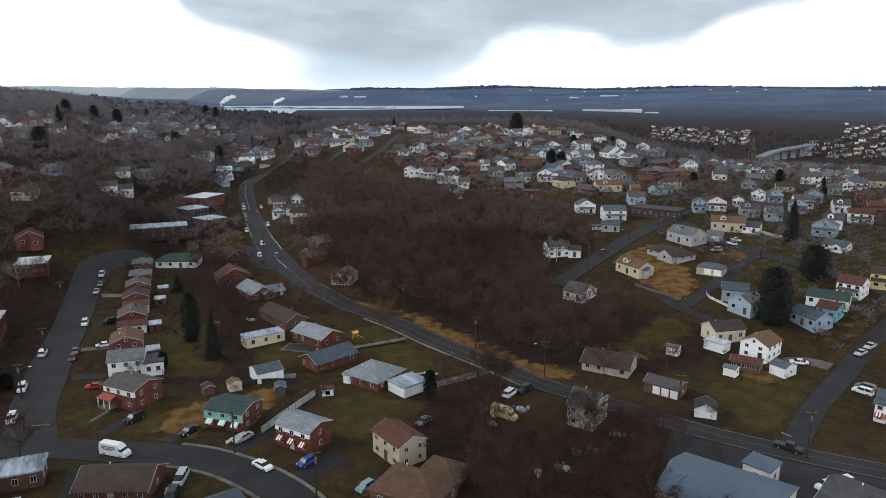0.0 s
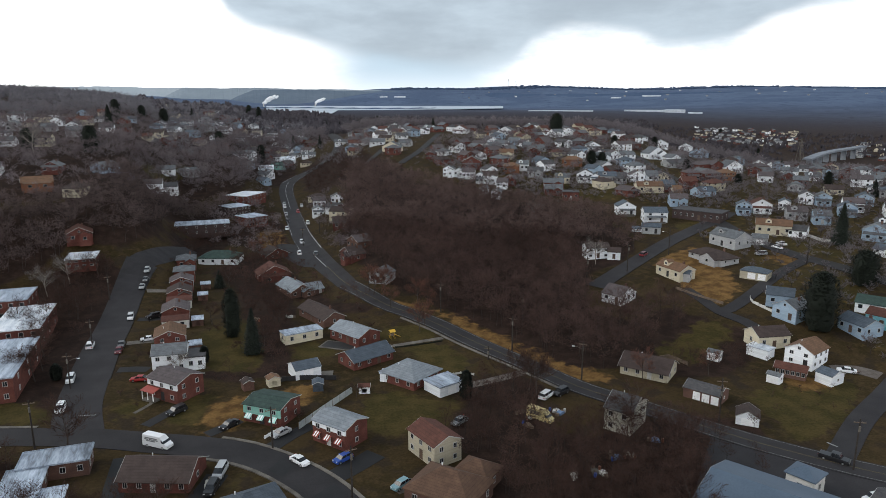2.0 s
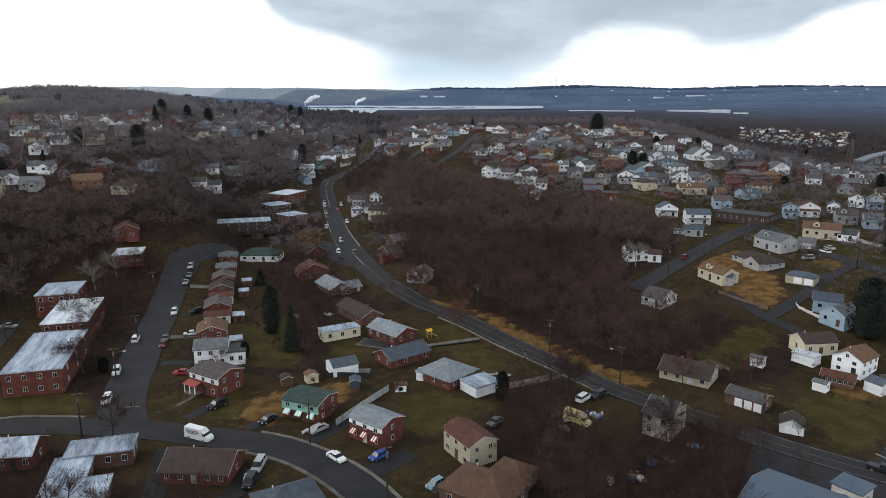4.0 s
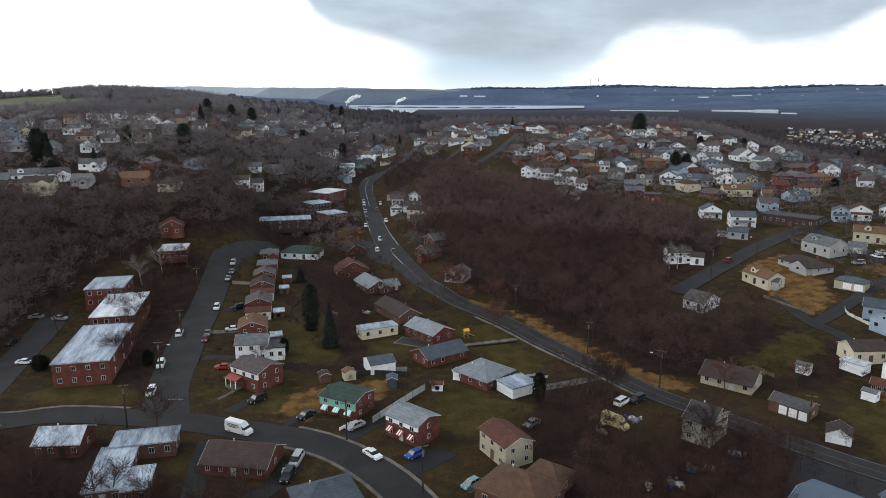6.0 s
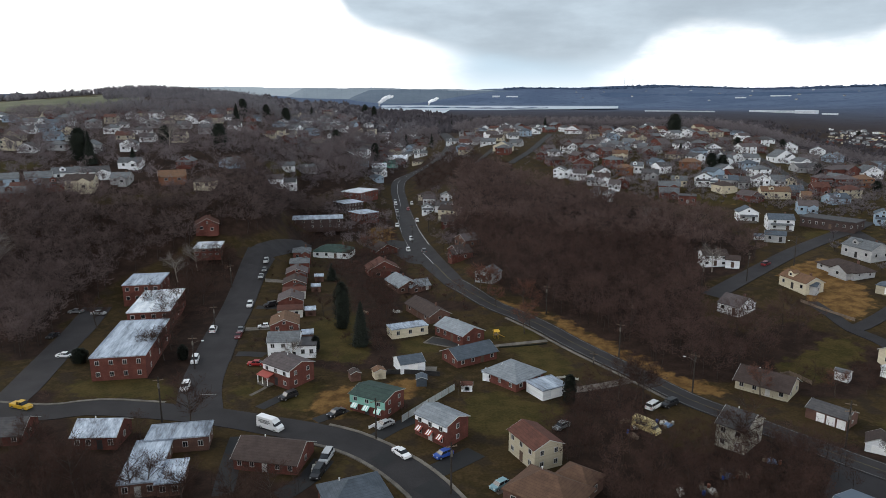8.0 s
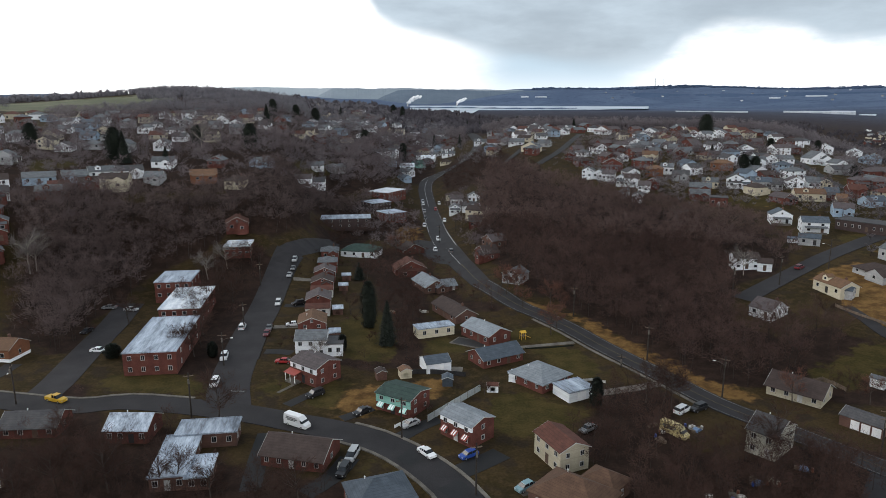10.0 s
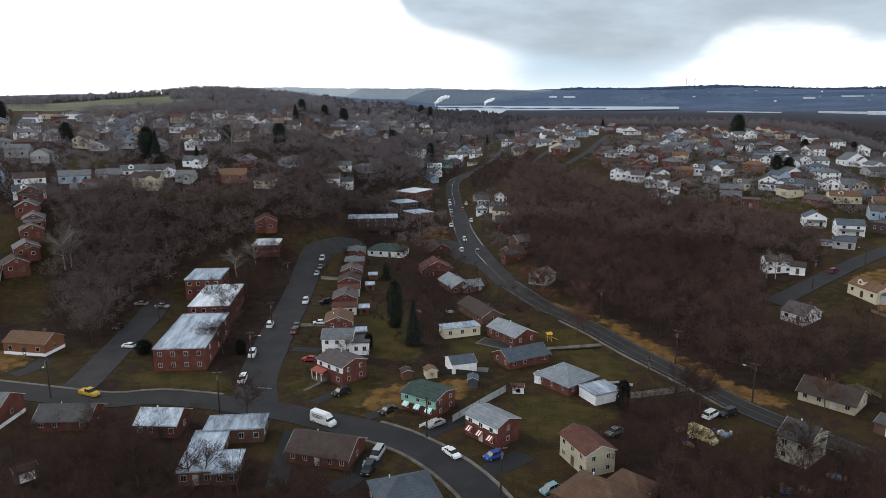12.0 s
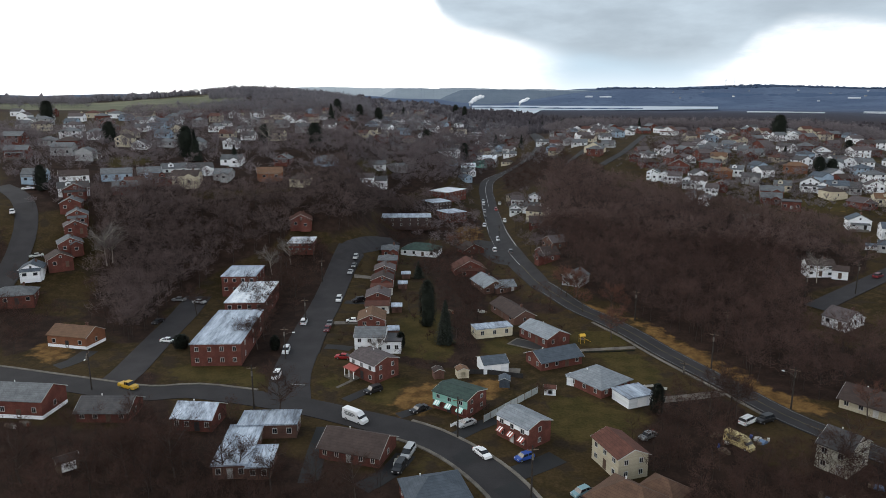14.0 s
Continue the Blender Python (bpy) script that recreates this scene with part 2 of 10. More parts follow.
MAT = {
    "brick": courses(shade("red_brick", [(0.085, 0.029, 0.022), (0.122, 0.040, 0.030), (0.160, 0.058, 0.043)], 0.9, 0.5), 0.30, 0.9, 0.8),
    "brick_orange": courses(shade("orange_brick", [(0.17, 0.070, 0.038), (0.24, 0.105, 0.055)], 0.9, 0.5), 0.30, 0.9, 0.8),
    "brick_brown": courses(shade("brown_brick", [(0.09, 0.05, 0.04), (0.15, 0.08, 0.06)], 0.9, 0.5), 0.30, 0.9, 0.8),
    "white": courses(shade("white_siding", [(0.78, 0.81, 0.84), (0.88, 0.90, 0.92)], 0.6, 0.4), 0.22, 30.0, 0.86),
    "cream": courses(shade("cream_siding", [(0.52, 0.46, 0.34), (0.64, 0.58, 0.44)], 0.65, 0.4), 0.22, 30.0, 0.8),
    "tan": courses(shade("tan_siding", [(0.40, 0.36, 0.27), (0.50, 0.45, 0.34)], 0.7, 0.4), 0.22, 30.0, 0.8),
    "grey": courses(shade("grey_siding", [(0.30, 0.31, 0.32), (0.42, 0.42, 0.42)], 0.7, 0.4), 0.22, 30.0, 0.8),
    "blue": courses(shade("blue_siding", [(0.26, 0.35, 0.45), (0.36, 0.46, 0.56)], 0.7, 0.4), 0.22, 30.0, 0.8),
    "teal": courses(shade("teal_siding", [(0.16, 0.42, 0.50), (0.22, 0.52, 0.60)], 0.7, 0.4), 0.22, 30.0, 0.8),
    "green": courses(shade("green_siding", [(0.16, 0.36, 0.30), (0.24, 0.46, 0.40)], 0.7, 0.4), 0.22, 30.0, 0.8),
    "yellow": courses(shade("yellow_siding", [(0.55, 0.42, 0.18), (0.66, 0.52, 0.25)], 0.7, 0.4), 0.22, 30.0, 0.8),
    "block": shade("pale_masonry", [(0.42, 0.41, 0.38), (0.60, 0.59, 0.56)], 0.85, 0.8),
    "render": shade("weathered_stucco", [(0.30, 0.29, 0.25), (0.44, 0.42, 0.36)], 0.9, 0.6),
    "shingle_grey": courses(shade("grey_shingles", [(0.078, 0.085, 0.092), (0.145, 0.153, 0.163)], 0.75, 0.7), 0.28, 0.8, 0.72),
    "shingle_pale": courses(shade("pale_grey_shingles", [(0.16, 0.18, 0.20), (0.25, 0.275, 0.30)], 0.75, 0.7), 0.28, 0.8, 0.72),
    "brick_dark": courses(shade("dark_brown_brick", [(0.045, 0.030, 0.028), (0.070, 0.048, 0.045)], 0.9, 0.5), 0.30, 0.9, 0.8),
    "shingle_dark": courses(shade("dark_shingles", [(0.045, 0.045, 0.05), (0.085, 0.08, 0.08)], 0.8, 0.7), 0.28, 0.8, 0.72),
    "shingle_brown": courses(shade("brown_shingles", [(0.036, 0.025, 0.022), (0.062, 0.043, 0.038)], 0.85, 0.7), 0.28, 0.8, 0.72),
    "shingle_red": courses(shade("red_brown_shingles", [(0.066, 0.026, 0.019), (0.108, 0.043, 0.030)], 0.85, 0.7), 0.28, 0.8, 0.72),
    "shingle_orange": courses(shade("orange_brown_shingles", [(0.115, 0.064, 0.038), (0.17, 0.095, 0.055)], 0.85, 0.7), 0.28, 0.8, 0.72),
    "shingle_green": courses(shade("green_shingles", [(0.022, 0.042, 0.036), (0.042, 0.070, 0.060)], 0.8, 0.7), 0.28, 0.8, 0.72),
    "shingle_blue": courses(shade("slate_blue_shingles", [(0.050, 0.064, 0.082), (0.085, 0.105, 0.130)], 0.75, 0.7), 0.28, 0.8, 0.72),
    "shingle_plum": courses(shade("plum_grey_shingles", [(0.062, 0.050, 0.051), (0.108, 0.088, 0.089)], 0.8, 0.7), 0.28, 0.8, 0.72),
    "shingle_tan": courses(shade("tan_brown_shingles", [(0.080, 0.044, 0.028), (0.125, 0.070, 0.044)], 0.85, 0.7), 0.28, 0.8, 0.72),
    "flat_roof": shade("pale_roof_coating", [(0.10, 0.115, 0.14), (0.30, 0.35, 0.42), (0.52, 0.58, 0.66)], 0.5, 0.5, 6, 0.1, spec=0.5, stretch=(1.0, 0.16, 1.0)),
    "flat_white": shade("white_roof_coating", [(0.30, 0.35, 0.41), (0.58, 0.62, 0.67), (0.80, 0.82, 0.84)], 0.45, 0.4, 7, 0.1, spec=0.5, stretch=(1.0, 0.16, 1.0)),
    "metal_blue": shade("blue_metal_roof", [(0.062, 0.088, 0.122), (0.085, 0.115, 0.155)], 0.5, 0.15, 20, 0.1, metal=0.1),
    "trim_soft": shade("weathered_white_paint", [(0.36, 0.36, 0.35), (0.48, 0.48, 0.47)], 0.6, 1.0, 8, 0.05),
    "door_brown": shade("brown_door_paint", [(0.07, 0.045, 0.035), (0.11, 0.07, 0.05)], 0.6, 1.0, 8, 0.05),
    "trim": shade("white_paint", [(0.74, 0.74, 0.74), (0.85, 0.85, 0.85)], 0.5, 1.0, 8, 0.05),
    "trim_dark": shade("dark_trim", [(0.02, 0.02, 0.021), (0.035, 0.033, 0.033)], 0.7, 1.0, 8, 0.05),
    "red_awning": shade("red_awning_metal", [(0.22, 0.045, 0.035), (0.30, 0.065, 0.05)], 0.5, 1.0, 8, 0.05),
    "teal_awning": shade("pale_green_awning", [(0.35, 0.62, 0.55), (0.45, 0.70, 0.64)], 0.5, 1.0, 8, 0.05),
    "glass": shade("window_glass", [(0.010, 0.012, 0.015), (0.024, 0.027, 0.032)], 0.06, 0.6, 4, 0.0, spec=0.4),
    "wood": shade("weathered_wood", [(0.10, 0.075, 0.055), (0.18, 0.135, 0.10)], 0.85, 1.5),
    "fence": shade("grey_fence_boards", [(0.30, 0.34, 0.34), (0.42, 0.45, 0.45)], 0.8, 1.5),
    "pole": shade("dark_pole_wood", [(0.022, 0.018, 0.016), (0.048, 0.039, 0.033)], 0.9, 1.5),
    "bark": shade("bark", [(0.035, 0.027, 0.022), (0.075, 0.058, 0.048)], 0.95, 2.0),
    "bark_pale": shade("pale_bark", [(0.22, 0.20, 0.17), (0.34, 0.31, 0.27)], 0.9, 2.0),
    "twig": shade("winter_twigs", [(0.040, 0.0215, 0.0165), (0.062, 0.034, 0.0265), (0.088, 0.051, 0.041)], 0.95, 0.035, 9.0, 0.0, thin=0.45),
    # woods farther off take paler, greyer twigs, with haze put into the colour
    "twig_mid": shade("brown_winter_twigs", [(0.080, 0.051, 0.045), (0.111, 0.074, 0.066), (0.146, 0.101, 0.091)], 0.95, 0.03, 9.0, 0.0, thin=0.45),
    "twig_brown": shade("deep_brown_winter_twigs", [(0.062, 0.035, 0.029), (0.089, 0.053, 0.045), (0.120, 0.074, 0.064)], 0.95, 0.03, 9.0, 0.0, thin=0.45),
    "twig_umber": shade("umber_winter_twigs", [(0.094, 0.067, 0.063), (0.127, 0.094, 0.090), (0.165, 0.127, 0.123)], 0.95, 0.03, 9.0, 0.0, thin=0.45),
    "twig_dun": shade("dun_winter_twigs", [(0.125, 0.098, 0.101), (0.165, 0.135, 0.140), (0.208, 0.175, 0.182)], 0.95, 0.03, 9.0, 0.0, thin=0.45),
    "twig_red": shade("russet_twigs", [(0.10, 0.045, 0.032), (0.16, 0.075, 0.053)], 0.95, 0.3, 9.0, 0.0, thin=0.45),
    "twig_grey": shade("grey_twigs", [(0.10, 0.085, 0.08), (0.17, 0.15, 0.14)], 0.95, 0.3, 9.0, 0.0),
    # pale twigs for far woods and village gardens; the haze is in the colour
    "twig_hazed": shade("hazed_grey_brown_twigs", [(0.128, 0.108, 0.114), (0.162, 0.141, 0.149), (0.200, 0.177, 0.187)], 0.95, 0.03, 9.0, 0.0, thin=0.45),
    "twig_hazed_pale": shade("hazed_pale_grey_twigs", [(0.150, 0.139, 0.153), (0.185, 0.174, 0.190), (0.225, 0.213, 0.231)], 0.95, 0.03, 9.0, 0.0, thin=0.45),
    "limb": shade("dark_wet_limbs", [(0.022, 0.016, 0.014), (0.045, 0.033, 0.029)], 0.95, 0.5, 9.0, 0.0),
    "needle": shade("dark_needles", [(0.007, 0.010, 0.007), (0.014, 0.019, 0.012)], 0.9, 0.5, 9.0, 0.0),
    # the blue of far woods is aerial haze put into the base colour
    "hazed_wood": shade("hazed_distant_woodland", [(0.048, 0.072, 0.124), (0.066, 0.094, 0.150)], 1.0, 0.02, 9.0, 0.0, spec=0.0),
    "slope_hazed": shade("hazed_slope_woodland", [(0.056, 0.083, 0.138), (0.076, 0.108, 0.168)], 1.0, 0.008, 9.0, 0.0, spec=0.0),
    "bank_wood": shade("bare_bank_woodland", [(0.044, 0.040, 0.046), (0.074, 0.067, 0.074)], 1.0, 0.02, 9.0, 0.0, spec=0.0),
    "asphalt": shade("worn_asphalt", [(0.0145, 0.0125, 0.0138), (0.0215, 0.0195, 0.021), (0.030, 0.0275, 0.0292)], 0.82, 0.16, 30, 0.3, spec=0.3),
    "asphalt_new": shade("fresh_asphalt", [(0.009, 0.009, 0.010), (0.015, 0.015, 0.016)], 0.75, 0.3, 30, 0.2),
    "concrete": shade("concrete", [(0.075, 0.066, 0.056), (0.16, 0.145, 0.125)], 0.9, 0.5),
    "gravel": shade("gravel", [(0.07, 0.058, 0.05), (0.14, 0.12, 0.105)], 0.95, 0.7, 20),
    "line_bright": shade("fresh_road_paint", [(0.34, 0.34, 0.34), (0.52, 0.52, 0.51)], 0.8, 0.3),
    "line_white": shade("road_paint_white", [(0.10, 0.10, 0.10), (0.24, 0.24, 0.235)], 0.8, 0.3),
    "line_yellow": shade("road_paint_yellow", [(0.045, 0.037, 0.022), (0.11, 0.085, 0.04)], 0.8, 0.3),
    "straw": shade("straw_coloured_grass", [(0.16, 0.105, 0.045), (0.26, 0.175, 0.07), (0.12, 0.10, 0.04)], 1.0, 0.25, 12, 0.4),
    "lawn": shade("winter_lawn", [(0.060, 0.062, 0.024), (0.085, 0.082, 0.034), (0.12, 0.10, 0.045)], 1.0, 0.12, 16, 0.4),
    "lawn_green": shade("green_lawn", [(0.040, 0.060, 0.022), (0.06, 0.078, 0.028)], 1.0, 0.2, 16, 0.4),
    # pale diffuse base stands for the bright sky mirrored in the river
    "water": shade("sky_tinted_river_water", [(0.24, 0.29, 0.34), (0.46, 0.50, 0.55)], 0.5, 0.003, 6, 0.0, spec=0.6),
    "tyre": shade("tyre_rubber", [(0.012, 0.012, 0.012), (0.02, 0.02, 0.02)], 0.9, 3.0),
    "chrome": shade("wheel_metal", [(0.45, 0.45, 0.46), (0.55, 0.55, 0.56)], 0.35, 3.0, metal=0.8),
    "lamp_red": shade("red_lens", [(0.35, 0.02, 0.02), (0.45, 0.03, 0.03)], 0.3, 3.0),
    "lens": shade("clear_lens", [(0.5, 0.5, 0.5), (0.6, 0.6, 0.6)], 0.2, 3.0),
    "viaduct": shade("grey_viaduct_concrete", [(0.15, 0.17, 0.20), (0.23, 0.25, 0.28)], 0.9, 0.05),
    # mist is put into the colours of these ridges, paler layer by layer
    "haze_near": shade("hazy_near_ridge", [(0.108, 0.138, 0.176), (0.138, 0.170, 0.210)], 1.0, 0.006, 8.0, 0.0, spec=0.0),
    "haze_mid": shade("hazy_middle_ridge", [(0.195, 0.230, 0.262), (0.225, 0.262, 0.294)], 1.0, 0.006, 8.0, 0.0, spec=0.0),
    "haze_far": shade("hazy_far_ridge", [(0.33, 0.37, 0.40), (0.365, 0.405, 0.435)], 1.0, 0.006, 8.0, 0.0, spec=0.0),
    "steam": shade("white_steam", [(0.80, 0.81, 0.83), (0.9, 0.9, 0.9)], 1.0, 0.05, 6, 0.0),
    "tarp": shade("blue_tarp", [(0.10, 0.16, 0.28), (0.16, 0.24, 0.38)], 0.6, 0.8),
}
PAINTS = {"white": (0.72, 0.73, 0.74), "black": (0.015, 0.015, 0.017), "silver": (0.36, 0.37, 0.38), "grey": (0.14, 0.145, 0.15),
          "red": (0.30, 0.02, 0.02), "maroon": (0.13, 0.02, 0.025), "blue": (0.02, 0.06, 0.26), "teal": (0.16, 0.27, 0.30),
          "pale": (0.42, 0.44, 0.42), "yellow": (0.60, 0.36, 0.03), "cream": (0.55, 0.45, 0.22), "rust": (0.20, 0.07, 0.04)}
for _k, _c in PAINTS.items():
    MAT["car_" + _k] = shade(_k + "_car_paint", [tuple(v * 0.93 for v in _c), _c], 0.28, 0.6, 8, 0.0, spec=0.5)


def ground_material():
    """Winter grass, straw and leaf litter; the share of litter comes from where the woods stand."""
    m = bpy.data.materials.new("winter_ground")
    m.use_nodes = True
    nt = m.node_tree
    b = nt.nodes["Principled BSDF"]
    b.inputs["Roughness"].default_value, b.inputs["Specular IOR Level"].default_value = 1.0, 0.1
    geo = nt.nodes.new("ShaderNodeNewGeometry")

    def cloudy(scale, detail=5):
        n = nt.nodes.new("ShaderNodeTexNoise")
        n.inputs["Scale"].default_value, n.inputs["Detail"].default_value = scale, detail
        nt.links.new(geo.outputs["Position"], n.inputs["Vector"])
        return n.outputs[0]

    def blend(f, a, c):
        n = nt.nodes.new("ShaderNodeMix")
        n.data_type = "RGBA"
        nt.links.new(f, n.inputs[0])
        for sock, v in ((n.inputs[6], a), (n.inputs[7], c)):
            if isinstance(v, tuple):
                sock.default_value = (*v, 1)
            else:
                nt.links.new(v, sock)
        return n.outputs[2]

    def ramp(v, lo, hi):
        n = nt.nodes.new("ShaderNodeMapRange")
        n.interpolation_type = "SMOOTHSTEP"
        nt.links.new(v, n.inputs[0])
        n.inputs[1].default_value, n.inputs[2].default_value = lo, hi
        return n.outputs[0]
    def cover(name, scale):
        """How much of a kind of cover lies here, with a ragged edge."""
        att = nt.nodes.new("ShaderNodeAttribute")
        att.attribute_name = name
        edge, wig = nt.nodes.new("ShaderNodeMath"), nt.nodes.new("ShaderNodeMath")
        edge.operation, wig.operation = "ADD", "MULTIPLY_ADD"
        nt.links.new(cloudy(scale), wig.inputs[0])
        wig.inputs[1].default_value, wig.inputs[2].default_value = 1.5, -0.75
        nt.links.new(att.outputs["Fac"], edge.inputs[0])
        nt.links.new(wig.outputs[0], edge.inputs[1])
        return ramp(edge.outputs[0], 0.3, 0.7)
    grass = blend(ramp(cloudy(0.05), 0.36, 0.64), (0.026, 0.0185, 0.0072), (0.041, 0.0275, 0.0115))
    grass = blend(ramp(cloudy(0.4), 0.42, 0.72), grass, (0.049, 0.032, 0.0145))
    grass = blend(ramp(cloudy(0.16), 0.50, 0.64), grass, (0.028, 0.0195, 0.012))
    litter = blend(ramp(cloudy(0.25), 0.35, 0.7), (0.019, 0.0112, 0.0085), (0.034, 0.020, 0.0148))
    dry = blend(ramp(cloudy(0.3), 0.35, 0.65), (0.081, 0.044, 0.016), (0.157, 0.089, 0.031))
    mown = blend(ramp(cloudy(0.2), 0.35, 0.65), (0.035, 0.0285, 0.0088), (0.057, 0.0415, 0.0138))
    near = blend(cover("litter", 0.1), grass, litter)
    near = blend(cover("mown", 0.3), near, mown)
    near = blend(cover("dry", 0.3), near, dry)
    pasture = blend(ramp(cloudy(0.02), 0.35, 0.65), (0.105, 0.110, 0.072), (0.150, 0.150, 0.100))
    near = blend(cover("pasture", 0.05), near, pasture)
    # far ground turns blue with distance: aerial haze put into its base colour
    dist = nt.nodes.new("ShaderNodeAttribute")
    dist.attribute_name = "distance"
    hazed_wood = blend(ramp(cloudy(0.004, 8), 0.4, 0.62), (0.060, 0.088, 0.147), (0.080, 0.113, 0.178))
    hazed_wood = blend(ramp(cloudy(0.03, 6), 0.52, 0.70), hazed_wood, (0.044, 0.066, 0.116))
    col = blend(dist.outputs["Fac"], near, hazed_wood)
    fine = cloudy(1.6, 4)
    dim = nt.nodes.new("ShaderNodeMix")
    dim.data_type, dim.blend_type = "RGBA", "MULTIPLY"
    dim.inputs[0].default_value = 1.0
    gr = nt.nodes.new("ShaderNodeMapRange")
    nt.links.new(fine, gr.inputs[0])
    gr.inputs[3].default_value, gr.inputs[4].default_value = 0.5, 1.5
    nt.links.new(col, dim.inputs[6])
    nt.links.new(gr.outputs[0], dim.inputs[7])
    nt.links.new(dim.outputs[2], b.inputs["Base Color"])
    bp = nt.nodes.new("ShaderNodeBump")
    bp.inputs["Strength"].default_value, bp.inputs["Distance"].default_value = 0.5, 0.15
    nt.links.new(fine, bp.inputs["Height"])
    nt.links.new(bp.outputs[0], b.inputs["Normal"])
    return m


MAT["ground"] = ground_material()

# ---- builders ----
def gz(x, y):
    return float(terrain(x, y))


def box(bm, x0, x1, y0, y1, z0, z1, bevel=0.0):
    vs = [bm.verts.new(p) for p in ((x0, y0, z0), (x1, y0, z0), (x1, y1, z0), (x0, y1, z0), (x0, y0, z1), (x1, y0, z1), (x1, y1, z1), (x0, y1, z1))]
    for f in ((3, 2, 1, 0), (4, 5, 6, 7), (0, 1, 5, 4), (1, 2, 6, 5), (2, 3, 7, 6), (3, 0, 4, 7)):
        bm.faces.new([vs[i] for i in f])
    if bevel:
        edges = list({e for v in vs for e in v.link_edges})
        bmesh.ops.bevel(bm, geom=edges, offset=bevel, segments=1, affect="EDGES")
    return vs


def prism(bm, outline, axis, a, b):
    """Extrude a closed outline of (u, z) along x or y from a to b."""
    def at(u, z, k):
        return (k, u, z) if axis == "x" else (u, k, z)
    p = [bm.verts.new(at(u, z, a)) for u, z in outline]
    q = [bm.verts.new(at(u, z, b)) for u, z in outline]
    n = len(outline)
    bm.faces.new(p)
    bm.faces.new(q[::-1])
    for i in range(n):
        bm.faces.new((p[i], q[i], q[(i + 1) % n], p[(i + 1) % n]))


def tube(bm, p, q, r0, r1, sides=6, cap=True):
    p, q = Vector(p), Vector(q)
    d = (q - p).normalized()
    u = d.orthogonal().normalized()
    v = d.cross(u)
    rings = []
    for c, r in ((p, r0), (q, r1)):
        rings.append([bm.verts.new(c + (u * math.cos(k * 2 * math.pi / sides) + v * math.sin(k * 2 * math.pi / sides)) * r) for k in range(sides)])
    for k in range(sides):
        bm.faces.new((rings[0][k], rings[0][(k + 1) % sides], rings[1][(k + 1) % sides], rings[1][k]))
    if cap:
        bm.faces.new(rings[0][::-1])
        bm.faces.new(rings[1])


def mesh_of(name, bm, material):
    bmesh.ops.recalc_face_normals(bm, faces=bm.faces)
    me = bpy.data.meshes.new(name)
    bm.to_mesh(me)
    bm.free()
    me.materials.append(MAT[material])
    return me


def part(name, bm, material, parent, label="", at=None):
    """Link a bmesh, or a mesh that is already made, as one part of a thing."""
    me = bm if isinstance(bm, bpy.types.Mesh) else mesh_of(name, bm, material)
    ob = new(name, me)
    ob.parent = parent
    if at is not None:
        ob.matrix_basis = at
    if label:
        tagged(ob, label)
    return ob


def thing(name, label, category, m, group=""):
    ob = new(name)
    ob.empty_display_size = 0.5
    ob.matrix_basis = m
    return tagged(ob, label, category, group)


SHARED = {}


def ring(bm, w, h, t, y0, y1):
    """A rectangular frame standing in the xz plane, its bars t wide."""
    loops = []
    for y in (y0, y1):
        for k in (0, t):
            loops.append([bm.verts.new(p) for p in ((-w / 2 + k, y, k), (w / 2 - k, y, k), (w / 2 - k, y, h - k), (-w / 2 + k, y, h - k))])
    for p, q in ((0, 1), (1, 3), (3, 2), (2, 0)):
        for i in range(4):
            j = (i + 1) % 4
            bm.faces.new((loops[p][i], loops[p][j], loops[q][j], loops[q][i]))


def sunk(bm, w, h, depth, steps):
    """A slab standing in the xz plane whose front is set back in steps of (margin, y)."""
    loops, k = [], 0.0
    for m, y in [(0.0, depth), (0.0, 0.0)] + list(steps):
        k += m
        loops.append([bm.verts.new(p) for p in ((-w / 2 + k, y, k), (w / 2 - k, y, k), (w / 2 - k, y, h - k), (-w / 2 + k, y, h - k))])
    bm.faces.new(loops[0])
    for p, q in zip(loops, loops[1:]):
        for i in range(4):
            bm.faces.new((p[i], p[(i + 1) % 4], q[(i + 1) % 4], q[i]))
    return bm.faces.new(loops[-1])


def window_meshes(w, h):
    key = ("window", round(w, 2), round(h, 2))
    if key not in SHARED:
        bm = bmesh.new()
        ring(bm, w, h, 0.07, -0.07, 0.05)
        box(bm, -0.03, 0.03, -0.05, 0.03, 0.05, h - 0.05)
        frame_mesh = mesh_of("window", bm, "trim_soft")
        bm = bmesh.new()
        box(bm, -w / 2 + 0.08, w / 2 - 0.08, -0.02, 0.02, 0.08, h - 0.08)
        SHARED[key] = (frame_mesh, mesh_of("pane", bm, "glass"))
    return SHARED[key]


def plain_window(w, h):
    """Frame and pane in one mesh, for houses far off."""
    key = ("plain_window", round(w, 2), round(h, 2))
    if key not in SHARED:
        bm = bmesh.new()
        sunk(bm, w, h, 0.08, ((0.09, 0.0), (0.0, 0.03))).material_index = 1
        SHARED[key] = mesh_of("window", bm, "trim_soft")
        SHARED[key].materials.append(MAT["glass"])
    return SHARED[key]


def window(parent, x, y, z, turn, w=0.95, h=1.25, far=False):
    if far:
        return part("window", plain_window(w, h), "", parent, at=pose(x, y, z, 0, 0, turn))
    f, p = window_meshes(w, h)
    ob = part("window", f, "", parent, at=pose(x, y, z, 0, 0, turn))
    part("pane", p, "", ob)
    return ob


